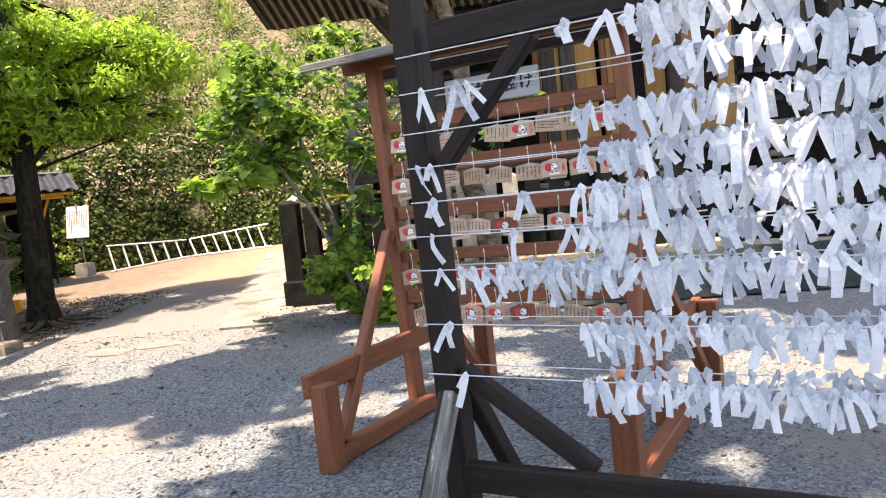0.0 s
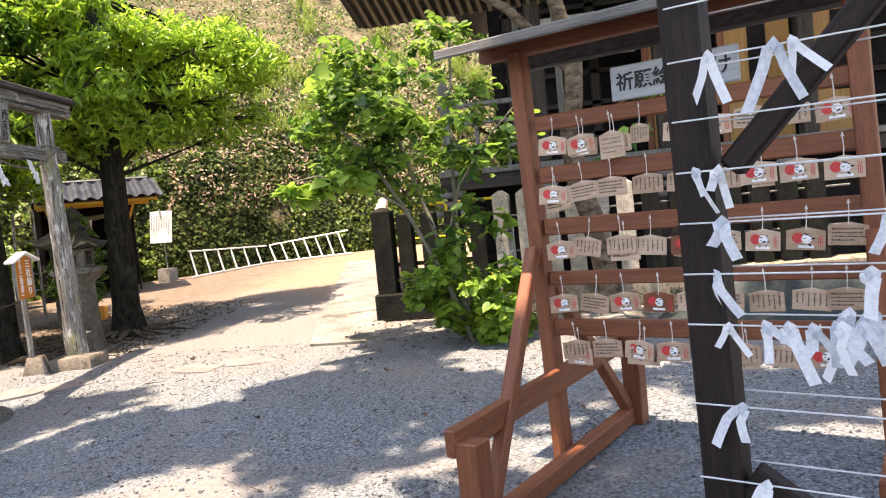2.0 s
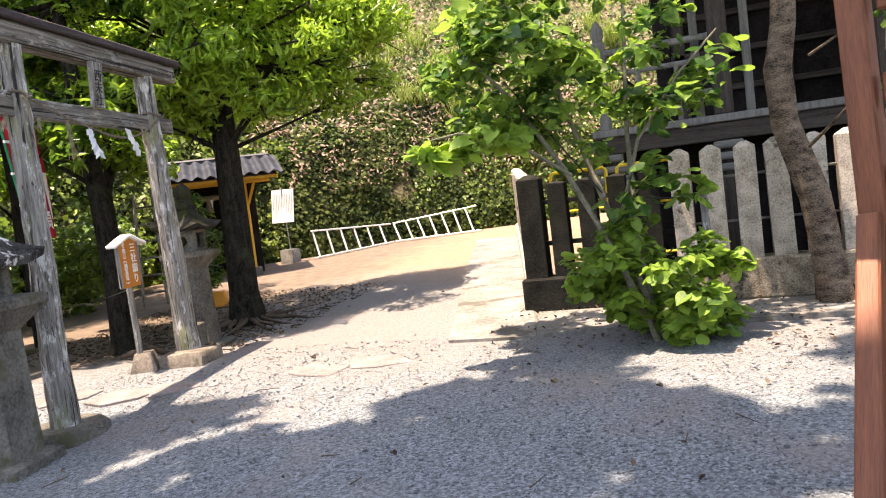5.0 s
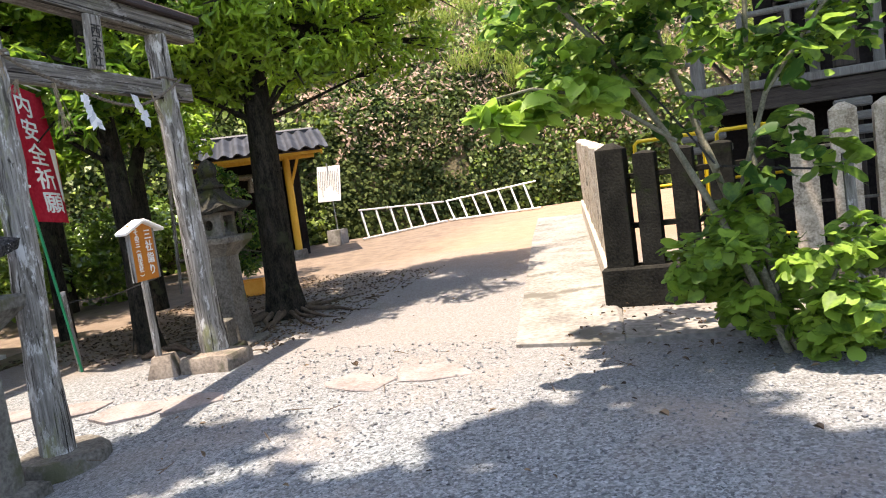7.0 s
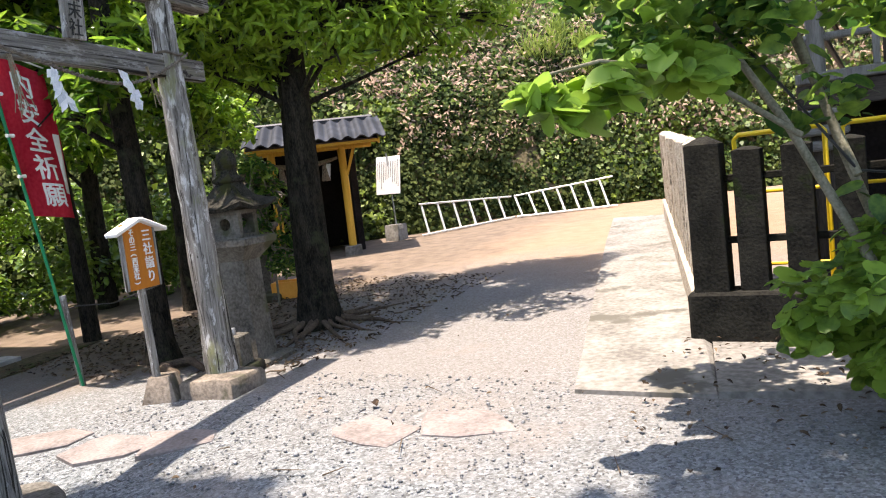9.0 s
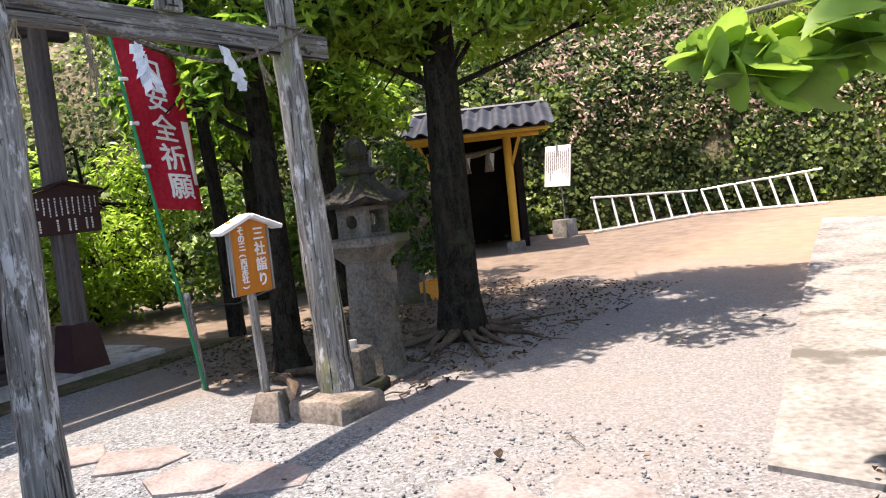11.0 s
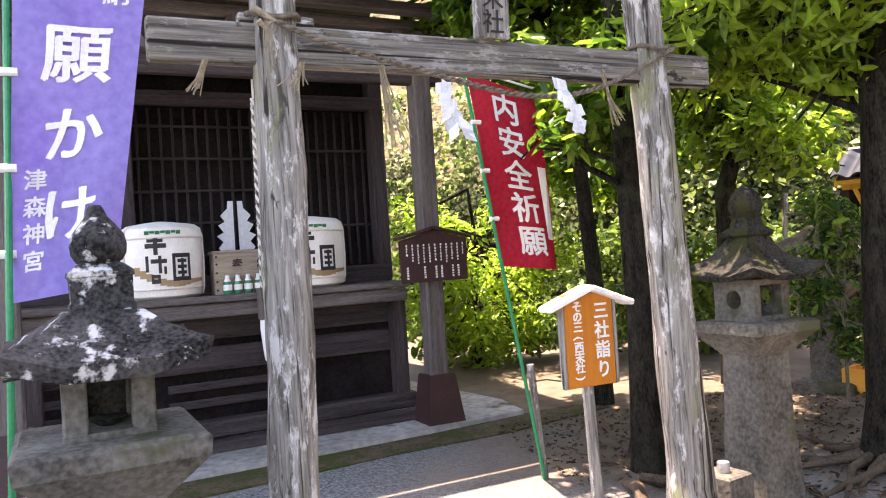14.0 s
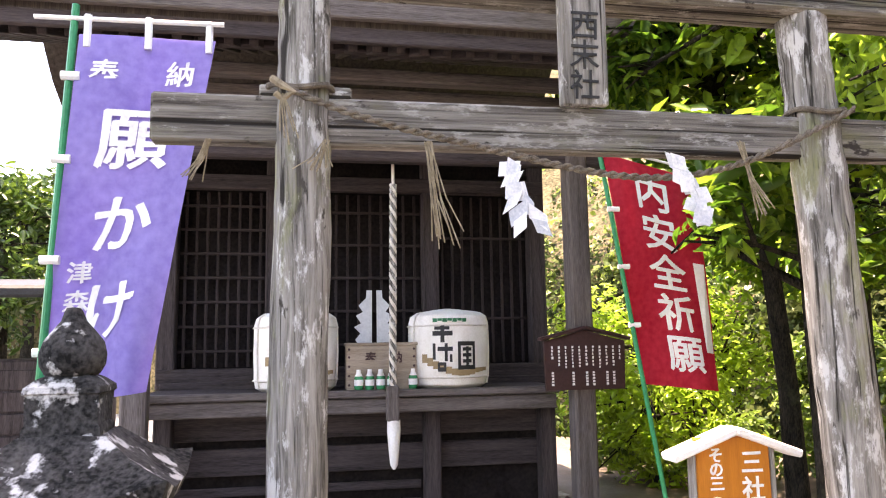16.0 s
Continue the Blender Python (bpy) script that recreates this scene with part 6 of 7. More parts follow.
    solid("tarpaulin", me, M_TARP, "low stack under a creased grey-green tarpaulin", "tarpaulin", smooth=60)


build_fence()
build_hall()


# ---- trees and shrubs ----
def tree(name, trunk, radii, clumps, count, size, mat, label, category="tree", seed=1, limbs=(), bark=None, aspect=0.36, up=0.6):
    base = Vector(trunk[0])
    t = thing(name, base, label, category)
    tk = Mesh().tube(trunk, radii, 16, 0.22)
    part("trunk", tk, bark or M_BARK, t, smooth=70)
    rng = np.random.default_rng(seed)
    lb = Mesh()
    top = [Vector(p) for p in trunk]
    for c in clumps:
        p = min(top, key=lambda q: (q - Vector(c[:3])).length + (3 if q.z < 1.6 else 0))
        e = Vector(c[:3])
        mid = p.lerp(e, 0.5) + Vector(rng.normal(size=3) * 0.12)
        lb.tube([p, mid, e], [0.03, 0.018, 0.008], 7)
        for _ in range(3):
            f = e + Vector(rng.normal(size=3)) * c[3] * 0.5
            lb.tube([mid.lerp(e, 0.6), f], [0.016, 0.006], 5)
    part("bough", lb, bark or M_BARK, t)
    part("crown", cloud(clumps, count, size, mat, name + "_crown", aspect, up, seed), mat, t, smooth=0)
    return t


def clump_ball(cx, cy, cz, rx, ry, rz, n, r, seed, low=-1.0):
    rng = np.random.default_rng(seed)
    out = []
    while len(out) < n:
        d = rng.normal(size=3)
        d /= np.linalg.norm(d)
        if d[2] < low:
            continue
        k = rng.uniform(0.45, 1.0)
        out.append((cx + d[0] * rx * k, cy + d[1] * ry * k, cz + d[2] * rz * k, r * rng.uniform(0.6, 1.3)))
    return out


def build_trees():
    c = clump_ball(-6.35, 10.6, 3.55, 1.9, 1.9, 1.25, 74, 0.31, 1, -0.8)
    c += clump_ball(-6.25, 10.45, 2.75, 1.7, 1.6, 0.5, 28, 0.32, 77) + clump_ball(-5.7, 11.4, 3.7, 1.7, 1.6, 0.4, 34, 0.45, 78)
    c += [(-5.2, 10.7, 2.75, 0.4), (-5.0, 11.3, 2.6, 0.35), (-4.75, 11.9, 2.85, 0.35), (-7.4, 9.9, 2.8, 0.45), (-5.6, 9.9, 3.0, 0.4), (-6.0, 11.6, 2.8, 0.4)]
    t = tree("evergreen_tree", [(-6.13, 10.38, -0.1), (-6.13, 10.38, 0.12), (-6.13, 10.38, 0.4), (-6.13, 10.4, 1.2), (-6.12, 10.42, 2.1), (-6.15, 10.45, 3.2), (-6.25, 10.5, 4.6), (-6.3, 10.5, 5.6)], [0.29, 0.22, 0.168, 0.152, 0.148, 0.13, 0.09, 0.04], c, 30000, 0.115, M_LEAF, "tall evergreen tree with a mossy dark trunk and bright leaves", seed=2, aspect=0.29, up=0.3)
    rng = np.random.default_rng(14)
    for k in range(20):
        a = k * 0.314 + rng.normal() * 0.15
        p = Vector((-6.13, 10.38, 0.08))
        pts, q = [p + Vector((math.cos(a) * 0.16, math.sin(a) * 0.16, 0.02))], a
        ln = rng.uniform(0.5, 1.3)
        for s in range(1, 6):
            q += rng.normal() * 0.25
            last = pts[-1]
            pts.append(Vector((last.x + math.cos(q) * ln / 5, last.y + math.sin(q) * ln / 5, max(-0.012, 0.05 - 0.018 * s) + gz(0, last.y) + 0.012 * rng.random())))
        part("root", Mesh().tube(pts, [0.034, 0.025, 0.018, 0.013, 0.009, 0.004], 8, 0.45), M_ROOT, t, smooth=70)
    c = clump_ball(-7.2, 9.2, 3.9, 1.3, 1.3, 1.3, 28, 0.32, 4) + [(-6.5, 8.45, 2.08, 0.17), (-6.62, 8.6, 2.25, 0.25), (-6.9, 8.8, 2.5, 0.35), (-6.35, 8.7, 2.45, 0.28), (-7.3, 8.6, 2.7, 0.35), (-6.6, 9.3, 2.6, 0.35), (-7.5, 9.3, 2.3, 0.4)]
    tree("evergreen_tree", [(-6.8, 9.08, -0.05), (-6.81, 9.08, 0.2), (-6.83, 9.1, 0.9), (-6.9, 9.12, 1.8), (-7.0, 9.15, 2.7), (-7.15, 9.2, 3.8), (-7.2, 9.2, 4.6)], [0.17, 0.115, 0.1, 0.095, 0.085, 0.06, 0.03], c, 5600, 0.15, M_LEAF, "slim evergreen tree with long glossy leaves behind the torii", seed=5, aspect=0.32)
    c = clump_ball(-9.0, 11.6, 3.4, 1.2, 1.2, 1.5, 22, 0.42, 6)
    tree("slim_tree", [(-8.7, 11.1, 0), (-8.75, 11.15, 1.0), (-8.8, 11.2, 1.9), (-8.6, 11.3, 2.5), (-8.9, 11.5, 3.4)], [0.13, 0.1, 0.085, 0.06, 0.03], c, 5500, 0.13, M_LEAF, "slim forked tree on the edge of the grove", seed=7)
    c = clump_ball(-10.6, 11.3, 3.3, 1.5, 1.5, 1.8, 30, 0.5, 8)
    tree("grove_tree", [(-10.6, 11.3, 0), (-10.6, 11.3, 1.6), (-10.5, 11.3, 3.0), (-10.6, 11.3, 4.4)], [0.14, 0.11, 0.08, 0.04], c, 7500, 0.15, M_LEAF, "leafy tree in the grove below the hillside", seed=9)
    c = clump_ball(-8.35, 9.2, 3.6, 1.25, 1.15, 0.75, 34, 0.3, 25)
    tree("grove_tree", [(-8.75, 9.75, -0.05), (-8.74, 9.72, 1.2), (-8.65, 9.6, 2.4), (-8.45, 9.3, 3.6)], [0.09, 0.075, 0.06, 0.03], c, 5200, 0.14, M_LEAF, "leafy tree with a slim dark trunk beside the shrine", seed=26)
    # slender shrub beside the lantern
    c = [(-7.34 + 0.24 * math.sin(k * 2.1), 11.1 + 0.22 * math.cos(k * 1.7), 0.5 + 0.085 * k, 0.2) for k in range(15)]
    tree("slender_shrub", [(-7.3, 11.1, -0.02), (-7.31, 11.12, 0.6), (-7.34, 11.1, 1.65)], [0.014, 0.011, 0.005], c, 2100, 0.075, M_BIGLEAF, "slender shrub with small bright leaves", "shrub", seed=12, bark=M_STEM)
    # shaded evergreens between the shrine and the slope
    for cx, cy, cz, sd, leaf in ((-11.7, 9.5, 1.1, 61, M_LEAF),):
        c = clump_ball(cx, cy, cz, 1.0, 0.95, 1.25, 30, 0.42, sd)
        tree("evergreen_shrub", [(cx, cy, -0.05), (cx + 0.03, cy, 0.8), (cx, cy + 0.05, 1.6), (cx - 0.04, cy, 2.3)], [0.06, 0.05, 0.035, 0.015], c, 6500, 0.1, leaf, "dense dark evergreen shrub at the foot of the slope", "shrub", seed=sd + 1)
    # dense undergrowth at the hill's foot
    c = clump_ball(-11.6, 12.4, 0.9, 2.2, 1.6, 0.9, 22, 0.5, 13) + clump_ball(-12.6, 10.2, 0.5, 1.6, 1.5, 0.6, 18, 0.45, 17)
    # the deeper leaf colour stands in for shade at the slope's foot
    solid("undergrowth", cloud(c, 9000, 0.11, M_LEAFDARK, "undergrowth", 0.55, 0.7, 16), M_LEAFDARK, "bushes at the foot of the slope, leaves coloured dark for shade", "undergrowth", kind="stuff", smooth=0)
    # cherry trunk by the fence
    t = thing("cherry_tree", (0.1, 9.55, 0), "crooked cherry trunk with peeling bark", "tree")
    part("trunk", Mesh().tube([(0.13, 9.55, -0.05), (0.1, 9.55, 0.3), (0.02, 9.55, 0.9), (-0.15, 9.55, 1.5), (-0.16, 9.55, 1.95), (-0.08, 9.55, 2.3), (-0.06, 9.55, 2.7), (-0.2, 9.6, 3.3), (-0.3, 9.6, 4.2)], [0.15, 0.125, 0.115, 0.105, 0.1, 0.1, 0.095, 0.08, 0.05], 16, 0.3), M_CHERRYBARK, t, smooth=70)
    part("limb", Mesh().tube([(-0.1, 9.55, 2.6), (-0.7, 9.5, 3.3), (-1.6, 9.6, 3.9)], [0.07, 0.05, 0.02], 10, 0.2), M_CHERRYBARK, t, smooth=70)
    c = clump_ball(-0.1, 9.4, 4.6, 1.6, 1.2, 0.8, 18, 0.45, 31)
    part("crown", cloud(c, 2600, 0.12, M_LEAF, "cherry_crown", 0.5, 0.6, 32), M_LEAF, t, smooth=0)
    part("twig", Mesh().tube([(0.06, 9.4, 2.0), (0.35, 9.2, 2.15), (0.62, 9.0, 2.2)], [0.012, 0.008, 0.004], 6), M_CHERRYBARK, t)
    part("twig", Mesh().tube([(0.02, 9.45, 1.3), (0.18, 8.3, 1.55), (0.3, 7.3, 1.62), (0.26, 6.7, 1.57)], [0.014, 0.01, 0.006, 0.003], 6), M_CHERRYBARK, t)
    part("sprig", cloud([(0.26, 6.75, 1.57, 0.15), (0.36, 6.85, 1.68, 0.13), (0.16, 6.75, 1.5, 0.1)], 15, 0.13, M_BIGLEAF, "low_sprig_leaf", 0.5, 0.9, 34), M_BIGLEAF, t, smooth=0)
    part("sprig", cloud([(0.62, 8.95, 2.2, 0.18)], 24, 0.15, M_BIGLEAF, "sprig_leaf", 0.5, 0.9, 33), M_BIGLEAF, t, smooth=0)


def build_bush():
    t = thing("broad_leaved_shrub", (-1.2, 8.55, 0), "tall shrub with broad heart-shaped leaves and grey stems", "shrub")
    stems = [
        ([(-1.15, 8.55, 0), (-1.35, 8.6, 0.6), (-1.55, 8.65, 1.2), (-1.75, 8.6, 1.9), (-1.85, 8.6, 2.5)], 0.03),
        ([(-1.2, 8.5, 0), (-1.45, 8.5, 0.7), (-1.75, 8.45, 1.35), (-2.05, 8.3, 1.9), (-2.35, 8.1, 2.3)], 0.028),
        ([(-1.7, 8.45, 1.3), (-2.05, 8.1, 1.6), (-2.35, 7.85, 1.68), (-2.55, 7.68, 1.64)], 0.014),
        ([(-1.2, 8.6, 0), (-1.3, 8.7, 0.8), (-1.3, 8.75, 1.6), (-1.25, 8.8, 2.4), (-1.2, 8.75, 3.0)], 0.026),
        ([(-1.4, 8.6, 0.9), (-1.2, 8.5, 1.5), (-0.9, 8.5, 1.9), (-0.6, 8.6, 2.2)], 0.018),
        ([(-1.5, 8.6, 1.1), (-1.75, 8.8, 1.8), (-2.0, 8.9, 2.5), (-2.1, 8.9, 3.0)], 0.02),
        ([(-1.1, 8.55, 0), (-0.95, 8.5, 0.4), (-0.8, 8.45, 0.75)], 0.016),
    ]
    for pts, r in stems:
        part("stem", Mesh().tube(pts, [r * (1 - 0.6 * k / (len(pts) - 1)) for k in range(len(pts))], 8, 0.1), M_STEM, t, smooth=70)
    c = clump_ball(-1.65, 8.6, 2.2, 1.15, 0.85, 0.95, 44, 0.2, 41)
    c += clump_ball(-2.15, 8.35, 2.05, 0.55, 0.5, 0.5, 14, 0.17, 42)
    part("crown", cloud(c, 2600, 0.085, M_BIGLEAF, "shrub_crown", 0.78, 1.0, 43, 0.18, shape="heart"), M_BIGLEAF, t, smooth=0)
    c = clump_ball(-1.2, 8.45, 0.45, 0.6, 0.42, 0.45, 22, 0.2, 44)
    part("low_leaves", cloud(c, 1900, 0.092, M_BIGLEAF, "shrub_low_leaves", 0.85, 1.2, 45, 0.15, shape="heart"), M_BIGLEAF, t, smooth=0)
    part("mid_leaves", cloud([(-1.3, 8.5, 1.0, 0.25), (-1.1, 8.4, 1.25, 0.22), (-1.6, 8.5, 1.45, 0.25), (-0.9, 8.5, 1.1, 0.2), (-1.0, 8.5, 1.7, 0.3), (-0.7, 8.6, 2.0, 0.3)], 170, 0.11, M_BIGLEAF, "shrub_mid_leaves", 0.85, 1.2, 46, 0.15, shape="heart"), M_BIGLEAF, t, smooth=0)
    part("branch_tip", cloud([(-2.45, 7.72, 1.5, 0.16), (-2.3, 7.84, 1.56, 0.14), (-2.55, 7.66, 1.56, 0.1), (-2.15, 8.0, 1.66, 0.16), (-2.0, 8.1, 1.6, 0.14)], 135, 0.13, M_BIGLEAF, "shrub_branch_tip", 1.0, 1.0, 47, 0.15, shape="heart"), M_BIGLEAF, t, smooth=0)
    part("upper_branch_tip", cloud([(-2.35, 8.4, 2.5, 0.3), (-2.15, 8.3, 2.35, 0.24)], 55, 0.13, M_BIGLEAF, "shrub_upper_tip", 1.0, 1.0, 53, 0.15, shape="heart"), M_BIGLEAF, t, smooth=0)
    s = thing("wooden_stake", (-0.78, 8.85, 0), "square wooden stake supporting the shrub", "stake")
    beam("stake_post", (-0.78, 8.85, -0.05), (-0.8, 8.85, 1.1), 0.06, 0.06, M_GREYWOOD, s, (0, -1, 0))
    part("tie_cord", Mesh().tube([(-0.78, 8.81, 1.0), (-1.1, 8.7, 1.05), (-1.5, 8.6, 1.12), (-1.75, 8.5, 1.5), (-2.2, 8.7, 2.1)], 0.007, 6), M_BLACK, s)


def build_shade_tree():
    """The spreading tree that shades the forecourt."""
    rng = np.random.default_rng(51)
    c = []
    for k in range(1750):
        # (x, y): where the clump's shadow falls
        x, y = rng.uniform(-5.4, 6.8), rng.uniform(-4.5, 8.9)
        n = noise.noise(Vector((x * 0.55, y * 0.55, 4.2))) + 0.55 * noise.noise(Vector((x * 1.5, y * 1.5, 1.0)))
        near = y < 6.95 + 0.14 * math.sin(x * 2.6 + 0.5) + (0.15 if x > -2.9 else 0) - max(0, (x + 4.9) * -3)
        n += 0.35 * noise.noise(Vector((x * 2.6, y * 2.6, 7.0)))
        gap = -0.2 if y < 5.9 else -0.33
        if -0.95 < x < 2.6 and 4.9 < y < 7.5:
            gap += 0.5
        elif -3.2 < x < -0.7 and 3.5 < y < 5.3:
            gap += 0.38
        elif y > 7.0:
            gap += 0.02
        if n < gap or not (near or (x > -1.9 and y < 8.2)):
            continue
        c.append((x - 1.36, y - 1.62, 10.4 + 1.2 * rng.random(), 0.42))
    t = thing("shade_tree", (2.6, -3.2, 0), "spreading broad-leaved tree shading the forecourt", "tree")
    part("trunk", Mesh().tube([(2.6, -3.2, -0.1), (2.55, -3.1, 1.5), (2.3, -2.7, 3.5), (1.6, -1.6, 6.6), (0.6, 0.0, 9.6), (-0.8, 1.6, 10.7), (-2.4, 3.4, 11.0)], [0.42, 0.36, 0.32, 0.26, 0.18, 0.11, 0.05], 16, 0.2), M_BARK, t, smooth=70)
    part("limb", Mesh().tube([(1.9, -2.0, 5.3), (2.8, -1.2, 8.6), (3.8, 1.2, 10.6), (4.2, 3.0, 11.0)], [0.18, 0.13, 0.09, 0.04], 10, 0.2), M_BARK, t, smooth=70)
    part("limb", Mesh().tube([(1.9, -2.0, 5.3), (-0.3, -2.6, 9.0), (-3.0, -2.0, 10.8), (-4.8, -0.8, 11.0)], [0.18, 0.13, 0.08, 0.04], 10, 0.2), M_BARK, t, smooth=70)
    part("crown", cloud(c, 42000, 0.25, M_LEAF, "shade_crown", 0.55, 1.6, 52), M_LEAF, t, smooth=0)


build_trees()
build_bush()
build_shade_tree()


# ---- tiled gate hut, sign, ladder ----
def build_hut():
    base = Vector((-9.08, 14.9, 0.2))
    hu, hn = Vector((0.78, 0.62, 0)).normalized(), Vector((0.62, -0.78, 0)).normalized()
    def H(a, d, z):
        return base + hu * a + hn * d + Z * z
    t = thing("tiled_gate_hut", base, "small tiled roof on yellow posts before a dark tunnel mouth", "hut")
    for a in (0.0, -1.15):
        part("plinth", Mesh().lathe([(0.15, -0.1), (0.14, 0.14), (0.13, 0.15)], square=True, m=Matrix.Translation(H(a, 0, 0)) @ pose(0, 0, 0, 0, 0, 38)), M_CONCRETE, t)
        part("post", Mesh().tube([Vector((0, 0, 0.14)), Vector((0.005, 0, 1.0)), Vector((0, 0, 1.78))], 0.065, 14), M_YELLOW, t, Matrix.Translation(H(a, 0, 0)))
        s = 1 if a == 0 else -1
        beam("brace", H(a, 0.0, 1.2), H(a + 0.2 * s, 0.1, 1.75), 0.05, 0.05, M_YELLOW, t, hn)
    part("beam", Mesh().tube([H(-1.5, 0, 1.8), H(0.5, 0, 1.8)], 0.055, 12), M_YELLOW, t)
    for a in (-1.5, 0.6):
        beam("barge_board", H(a, 0.5, 1.8), H(a, -0.75, 2.22), 0.035, 0.075, M_YELLOW, t, Z)
    beam("eave_board", H(-1.5, 0.48, 1.82), H(0.62, 0.48, 1.82), 0.03, 0.055, M_YELLOW, t, Z)
    beam("roof_deck", H(-0.45, 0.5, 1.85), H(-0.45, -0.75, 2.23), 2.08, 0.03, M_SHRINEWOOD, t, Z)
    beam("ridge", H(-1.53, -0.74, 2.28), H(0.63, -0.74, 2.28), 0.14, 0.12, M_ROOFTILE, t, Z, 0.03)
    sl = (H(0, -0.75, 2.25) - H(0, 0.55, 1.86))
    tile = Mesh()
    n, w = 8, 0.235
    for k in range(n + 1):
        f = k / n
        x = (f - 0.5) * w
        z = 0.02 + 0.028 * math.sin(f * math.pi * 2 - 0.4)
        tile.v += [(x, 0, z), (x, 0.25, z + 0.004), (x, 0, z - 0.022)]
    for k in range(n):
        i, j = 3 * k, 3 * k + 3
        tile.f += [(i, j, j + 1, i + 1), (i + 2, j + 2, j, i)]
    tm = tile.data("roof_tile", 50)
    tm.materials.append(M_ROOFTILE)
    ln = sl.length
    d = sl.normalized()
    nrm = hu.cross(d)
    m0 = Matrix((hu, d, nrm)).transposed().to_4x4()
    rng = np.random.default_rng(61)
    for r in range(7):
        for c in range(10):
            m = m0.copy()
            m.translation = H(-1.43 + 0.226 * c, 0.55, 1.87) + d * (ln * r / 7) + nrm * (0.006 + 0.004 * rng.random())
            part("roof_tile", tm, M_ROOFTILE, t, m @ pose(0, 0, 0, 3.5, 0, rng.normal() * 0.8))
    # tunnel mouth
    q = Matrix((hu, hn, Z)).transposed().to_4x4()
    q.translation = base
    # near-black lining: the tunnel's darkness is put into the colour
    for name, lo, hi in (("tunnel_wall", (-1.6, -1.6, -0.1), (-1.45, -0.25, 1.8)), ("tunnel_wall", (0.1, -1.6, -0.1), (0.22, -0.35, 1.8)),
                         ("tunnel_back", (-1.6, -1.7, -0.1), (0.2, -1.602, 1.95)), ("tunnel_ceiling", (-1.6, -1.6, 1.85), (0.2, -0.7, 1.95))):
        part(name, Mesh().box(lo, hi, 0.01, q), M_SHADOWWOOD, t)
    rope = thing("sacred_straw_rope", H(-0.6, 0.1, 1.5), "thick short straw rope with tassels under the hut roof", "rope")
    part("strand", Mesh().tube([H(-1.25 + 0.13 * k, 0.1, 1.62 - 0.09 * math.sin(math.pi * k / 9)) for k in range(10)], [0.02, 0.03, 0.04, 0.045, 0.05, 0.05, 0.045, 0.04, 0.03, 0.02], 10, 0.3), M_STRAW, rope)
    for a in (-1.0, -0.65, -0.3):
        part("tassel", Mesh().lathe([(0.012, 1.54), (0.04, 1.48), (0.075, 1.25), (0.07, 1.24)], 12, m=Matrix.Translation(H(a, 0.1, 0.02))), M_STRAW, rope)
    for a in (-0.82, -0.45):
        part("paper_streamer", Mesh().box((-0.035, -0.003, 1.3), (0.035, 0.003, 1.55), 0.001, Matrix.Translation(H(a, 0.13, 0)) @ pose(0, 0, 0, 0, 8, 38)), M_PAPER, rope)


def build_white_sign():
    x, y = -9.14, 16.27
    g = gz(x, y)
    t = thing("white_notice_sign", (x, y, g), "white notice board on a thin steel pole in a concrete block", "sign")
    part("block", Mesh().lathe([(0.15, -0.05), (0.145, 0.27), (0.135, 0.285)], square=True, m=Matrix.Translation((x + 0.03, y, g))), M_CONCRETE, t)
    part("pole", Mesh().tube([(x + 0.03, y + 0.03, g + 0.2), (x - 0.01, y + 0.03, 1.85)], 0.014, 8), M_STEEL, t)
    m = Matrix.Translation((x, y, 1.45)) @ pose(0, 0, 0, -9, 1.5, 2)
    part("board", Mesh().box((-0.255, -0.008, -0.345), (0.255, 0.008, 0.345), 0.004, m), M_WHITE, t)
    rng = np.random.default_rng(71)
    for k in range(12):
        me = Mesh()
        xx = 0.215 - 0.039 * k
        z = 0.28 - (0.03 if k else 0)
        end = rng.uniform(-0.28, -0.02)
        while z > end:
            h = rng.uniform(0.012, 0.022)
            me.box((xx - 0.006, -0.0105, z - h), (xx + 0.006, -0.0085, z), 0.0005, m)
            z -= h + 0.006
        part("text_column", me, M_INK, t)


def build_ladder():
    t = thing("aluminium_ladder", (-7.6, 18.2, 0.33), "long folding aluminium ladder lying on its side along the bank", "ladder")
    for p0, p1, n in (((-8.63, 16.4, 0.0), (-7.62, 18.2, 0.0), 6), ((-7.58, 18.25, 0.0), (-5.75, 18.85, 0.0), 7)):
        a, b = Vector(p0), Vector(p1)
        a.z, b.z = gz(a.x, a.y) + 0.03, gz(b.x, b.y) + 0.03
        lean = Vector((-0.1, 0.16, 0))
        h0, h1 = (0.56, 0.4) if n == 6 else (0.4, 0.55)
        ta, tb = a + lean + Z * h0, b + lean + Z * h1
        beam("side_rail", a, b, 0.03, 0.06, M_ALUMINIUM, t, (0.3, -1, 0))
        beam("side_rail", ta, tb, 0.03, 0.06, M_ALUMINIUM, t, (0.3, -1, 0))
        for k in range(n):
            f = (k + 0.4) / n
            part("rung", Mesh().tube([a.lerp(b, f), ta.lerp(tb, f - 0.05)], 0.021, 8), M_ALUMINIUM, t)


